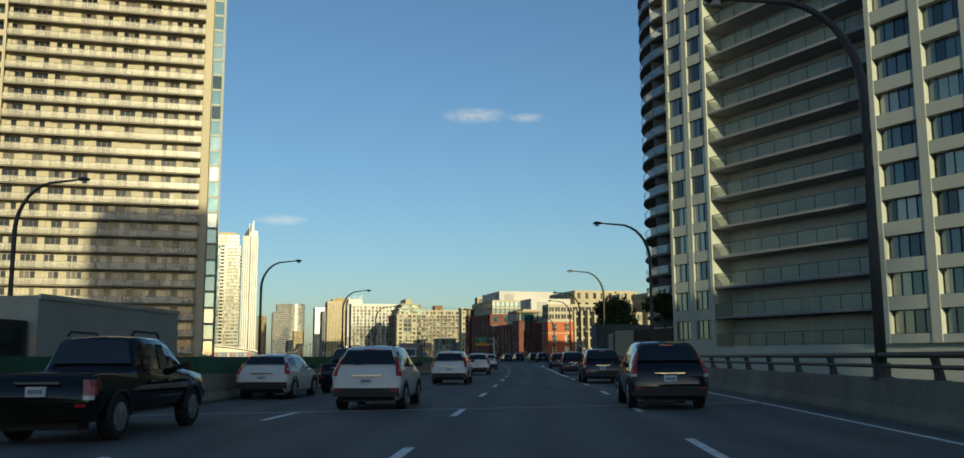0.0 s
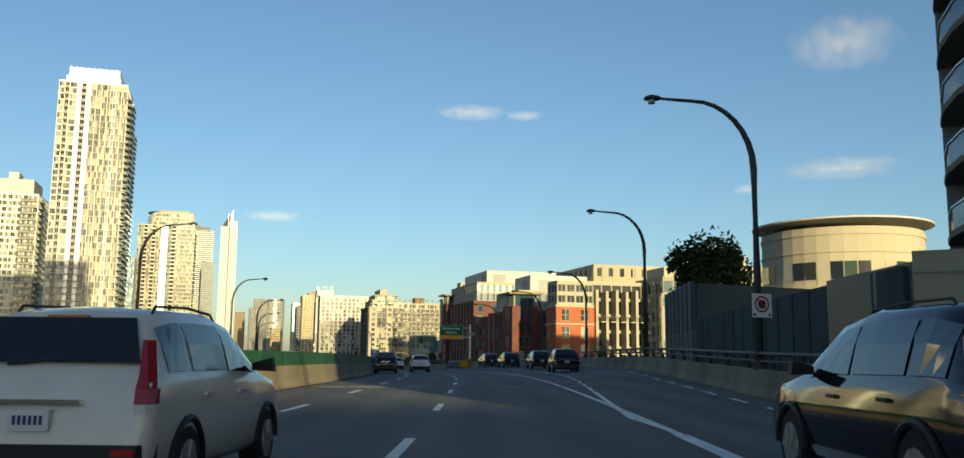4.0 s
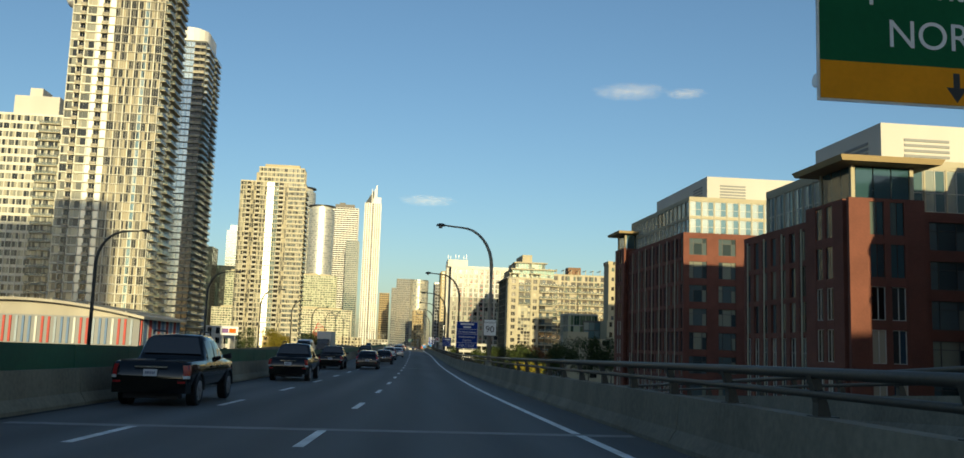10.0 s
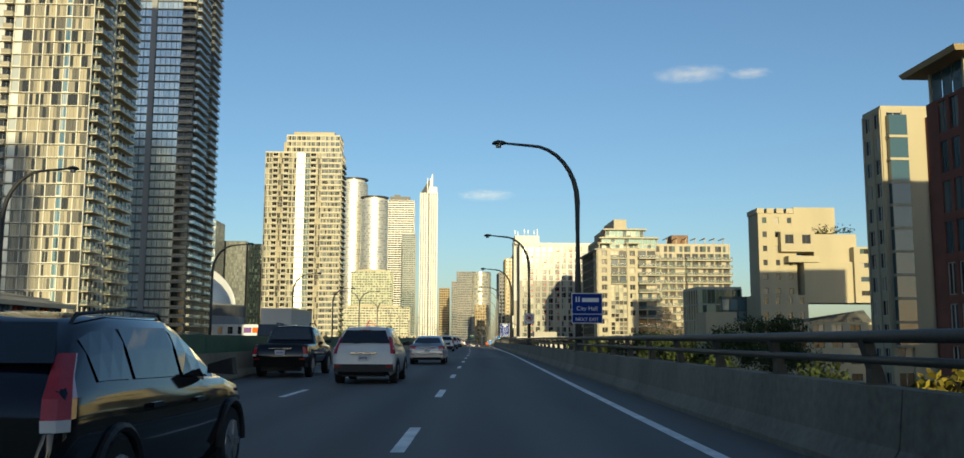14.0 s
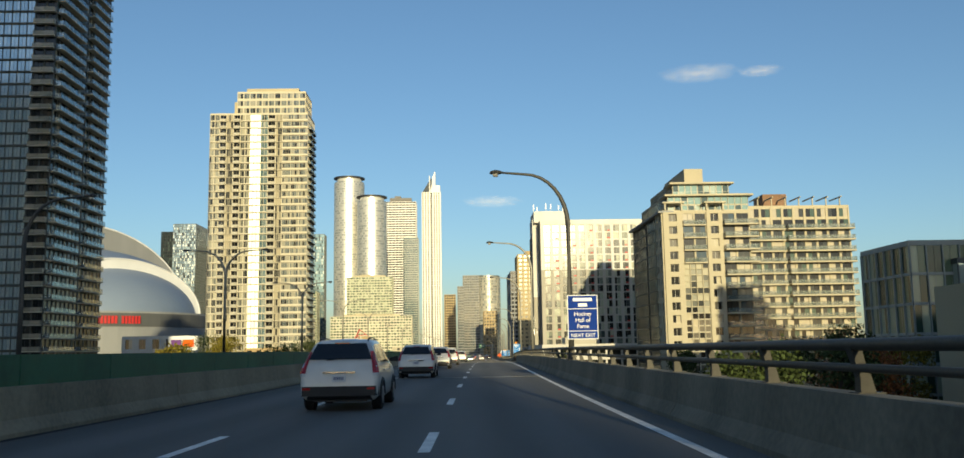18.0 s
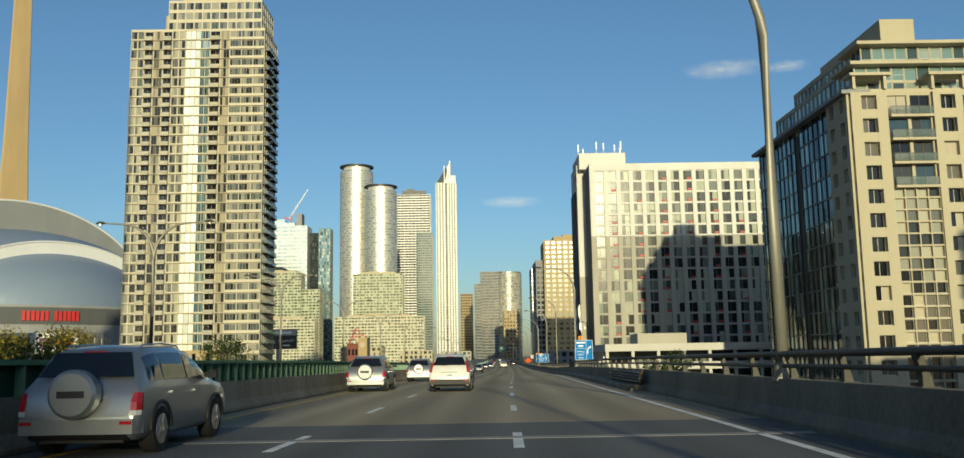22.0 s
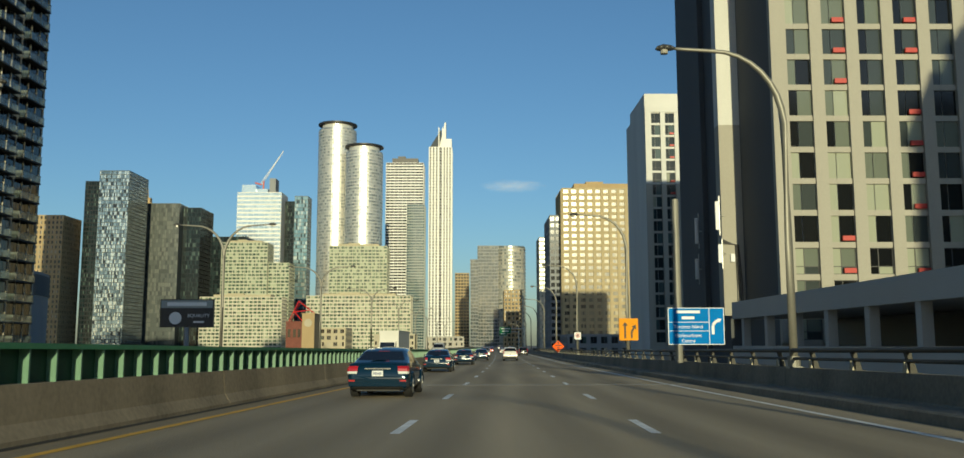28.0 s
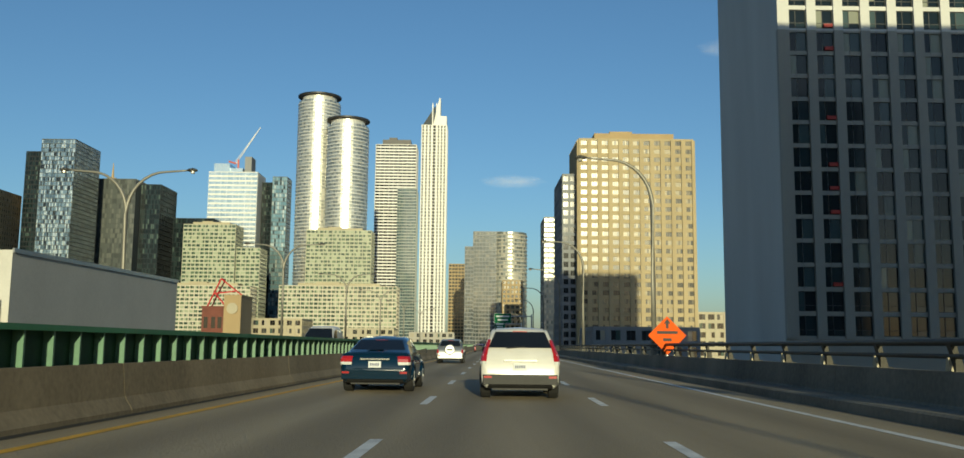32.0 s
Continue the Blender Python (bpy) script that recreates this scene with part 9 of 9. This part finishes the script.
tree("tall_tree", 68.4, 154.5, GZ, 22.5, 5.2, LEAF, "dark leafy tree rising beside the podium", 1, n=7000, trunk=0.72)
tree("roof_tree", 50.9, 99.9, GZ + 13.6, 5.6, 2.5, LEAF, "dark leafy tree planted on the podium roof", 2, n=3600, trunk=0.3, big=0.8)
for i, (x, y, h, r, leaf, z) in enumerate(((66, 300, 8.0, 2.8, LEAF, GZ), (69, 308, 8.2, 2.6, LEAF_YELLOW, GZ), (73, 330, 7.8, 3.0, LEAF, GZ), (75, 354, 8.2, 3.4, LEAF, GZ), (78, 372, 10.5, 4.4, LEAF, GZ), (82, 398, 10.4, 4.6, LEAF, GZ),
                                     (92, 402, 12.4, 5.2, LEAF, GZ), (100, 410, 12.8, 5.2, LEAF, GZ), (108, 420, 13.0, 5.4, LEAF, GZ), (78, 438, 9.6, 4.0, LEAF, GZ), (84, 446, 10.0, 4.4, LEAF, GZ), (90, 452, 10.6, 4.6, LEAF, GZ), (96, 462, 11, 4.8, LEAF_RED, GZ), (104, 470, 10.5, 4.6, LEAF_YELLOW, GZ), (88, 500, 9.4, 3.8, LEAF, GZ),
                                     (12, 560, 13, 5.5, LEAF_YELLOW, GZ), (4, 590, 14, 6, LEAF_YELLOW, GZ), (18, 615, 13, 5.5, LEAF, GZ), (-8, 610, 15, 6, LEAF, GZ), 
                                     (20, 500, 11, 4.5, LEAF_YELLOW, GZ), (28, 530, 11, 4.5, LEAF, GZ), (79, 560, 8.8, 3.6, LEAF, GZ), (82, 584, 8.6, 3.4, LEAF, GZ))):
    tree("street_tree", x, y, z, h, r, leaf, "street tree below the road" if leaf is LEAF else "street tree with yellowing leaves" if leaf is LEAF_YELLOW else "street tree turned red for autumn", 10 + i, n=4600, big=0.75)

# ---- low things between the road and the towers ----
simple_tower("low_kiosk", -8, 4, 660, 670, 2.0, "low tan service building before the towers", TAN, FRAME, GI, 3, 3, 0.5)
simple_tower("white_shed", -42, -22, 650, 664, 6.0, "low white service building beside the stadium", WHITE, FRAME, GI, 5, 4, 0.5)
root = thing("billboard", -21 * K, 640 * K, GZ, "white billboard panel with coloured bars on posts", "billboard")
s = Shape()
s.box(-4.5, 4.5, 0, 0.4, 11.2, 15.6)
part("panel", s, STEEL_WHITE, root)
for i, (a, c, m) in enumerate(((-3.6, -0.4, paint_coat("purple_bar", (0.12, 0.03, 0.2))), (-0.1, 3.4, S_ORANGE))):
    s = Shape()
    s.box(a, c, -0.05, 0, 12.2, 14.5)
    part("word_bar", s, m, root)
for a in (-3, 3):
    s = Shape()
    s.tube([(a, 0.4, 0), (a, 0.4, 11.2)], 0.25, 8)
    part("post", s, GREY_WALL, root)
root = thing("screen_board", -33 * K, 890 * K, GZ, "dark electronic board on a post beside the stadium", "billboard")
s = Shape()
s.box(-9.5, 9.5, 0, 1.2, 14.0, 24.0)
part("panel", s, DARK_METAL, root)
s = Shape()
s.box(-9.2, 9.2, -0.1, 0, 20.9, 23.6)
part("header", s, GREY_PANEL, root)
for a, c, z0, z1 in ((-7, 7, 21.6, 22.9), (2.5, 6.2, 15.6, 16.2)):
    s = Shape()
    s.box(a, c, -0.2, -0.1, z0, z1)
    part("word_bar", s, STEEL_WHITE, root)
cu = bpy.data.curves.new("lettering", "FONT")
cu.body, cu.size, cu.align_x, cu.extrude = "EQUALITY", 1.7, "CENTER", 0.02
ob = bpy.data.objects.new("lettering", cu)
me = bpy.data.meshes.new_from_object(ob)
bpy.data.objects.remove(ob)
me.materials.clear()
me.materials.append(STEEL_WHITE)
part("lettering", me, None, root, at=pose(4.3, -0.22, 17.6, 90, 0, 0))
s = Shape()
s.drum(-4, -0.15, 2.2, 0, 0.1, 24)
ob = part("emblem", s, STEEL_WHITE, root, at=pose(0, 0, 17.4, 90, 0, 0))
s = Shape()
s.tube([(0, 0.6, 0), (0, 0.6, 14)], 0.9, 10)
part("post", s, GREY_WALL, root)
root = thing("red_frame_building", 2.7 * K, 900 * K, GZ, "red brick pump house with a clock gable and steel roof truss", "building")
for nm, x0, x1, z1, m in (("wall", -5.2, 0.6, 16.0, BRICK_DARK), ("clock_gable", 0.62, 5.2, 19.0, TAN)):
    s = Shape()
    s.box(x0, x1, 0, 12, 0, z1)
    s.box(x0 - 0.15, x1 + 0.15, -0.15, 12, z1, z1 + 0.4)
    part(nm, s, m, root)
s = Shape()
s.drum(2.9, 0, 1.5, 0, 0.3, 20)
part("clock_face", s, CREAM, root, at=pose(0, -0.02, 15.8, 90, 0, 0))
for x0 in (-4.6, -2.6, -0.9):
    s = Shape()
    s.box(x0, x0 + 1.1, -0.06, 0.1, 10.5, 13.5)
    part("window", s, GLASS_BLACK, root)
for a, c in (((-5, 4, 16.4), (-1.5, 4, 24)), ((-1.5, 4, 24), (4.5, 4, 19.4)), ((-3.2, 4, 20.2), (0, 4, 16.6)), ((-5, 8, 16.4), (-1.5, 8, 24)), ((-1.5, 4, 24), (-1.5, 8, 24)), ((-3, 4, 20), (2.5, 4, 20.6))):
    s = Shape()
    s.tube([a, c], 0.2, 6)
    part("truss_bar", s, S_RED, root, "red steel truss bar")
# low blocks that line the view at street height
for x0, x1, y0, z1, m in ((-60, -48, 420, 3, PALE), (-20, 4, 1000, 6, BEIGE), (8, 30, 1080, 4, CREAM), (34, 56, 1120, 3, PALE), (90, 112, 860, 1.5, GREY_WALL), (100, 130, 1040, 10, BEIGE), (84, 92, 1190, 20, TAN)):
    simple_tower("low_block", x0, x1, y0, y0 + 22, z1, "low pale building seen over the parapet", m, FRAME, GI, 3.2, 3.2, 0.6, group="low blocks")

# ---- wisps of cloud, far off ----
CLOUD = bpy.data.materials.new("thin_cloud")
CLOUD.use_nodes = True
nt = CLOUD.node_tree
bs = nt.nodes["Principled BSDF"]
bs.inputs["Base Color"].default_value = (0.75, 0.72, 0.7, 1)
bs.inputs["Roughness"].default_value = 1.0
co, mp, ns, gr, mu, mr = [nt.nodes.new("ShaderNode" + k) for k in ("TexCoord", "Mapping", "TexNoise", "TexGradient", "Math", "MapRange")]
mp.inputs["Location"].default_value, mp.inputs["Scale"].default_value = (-1, -1, 0), (2, 2, 1)
ns.inputs["Scale"].default_value, ns.inputs["Detail"].default_value = 3.0, 7
gr.gradient_type = "SPHERICAL"
nt.links.new(co.outputs["UV"], mp.inputs["Vector"])
nt.links.new(mp.outputs[0], gr.inputs["Vector"])
wide = nt.nodes.new("ShaderNodeMapping")
wide.inputs["Scale"].default_value = (3.0, 1.2, 1)
nt.links.new(co.outputs["UV"], wide.inputs["Vector"])
nt.links.new(wide.outputs[0], ns.inputs["Vector"])
mu.operation = "MULTIPLY"
nt.links.new(gr.outputs["Fac"], mu.inputs[0])
nt.links.new(ns.outputs[0], mu.inputs[1])
mr.inputs["From Min"].default_value, mr.inputs["From Max"].default_value = 0.1, 0.6
mr.inputs["To Max"].default_value = 0.28
nt.links.new(mu.outputs[0], mr.inputs["Value"])
nt.links.new(mr.outputs[0], bs.inputs["Alpha"])


def cloud(azimuth, elevation, width, height, name="cloud"):
    """A thin cloud 4.2 km away: degrees from straight down the road, and its size in degrees."""
    d, a, e = 4200.0, radians(azimuth), radians(elevation)
    w, h = d * math.tan(radians(width)), d * math.tan(radians(height))
    me = bpy.data.meshes.new(name)
    me.from_pydata([(-w / 2, 0, -h / 2), (w / 2, 0, -h / 2), (w / 2, 0, h / 2), (-w / 2, 0, h / 2)], [], [(0, 1, 2, 3)])
    uv = me.uv_layers.new(name="UVMap")
    uv.data.foreach_set("uv", [0, 0, 1, 0, 1, 1, 0, 1])
    me.materials.append(CLOUD)
    ob = new(name, me)
    ob.matrix_world = pose(50 + d * math.sin(a), 300 + d * math.cos(a), d * math.tan(e), 0, 0, -azimuth)
    ob.visible_shadow = False
    return tagged(ob, "thin white wisp of evening cloud in the sky", "cloud", "wisps of cloud", "structure")


for az, el, w, h in ((15.6, 16.4, 6.5, 1.6), (19.2, 16.2, 3.5, 1.0), (40, 19.5, 9, 5), (39.5, 12.0, 9.5, 2.0), (33.8, 11.0, 2.4, 0.9), (2.5, 9.2, 5.0, 1.0)):
    cloud(az, el, w, h)
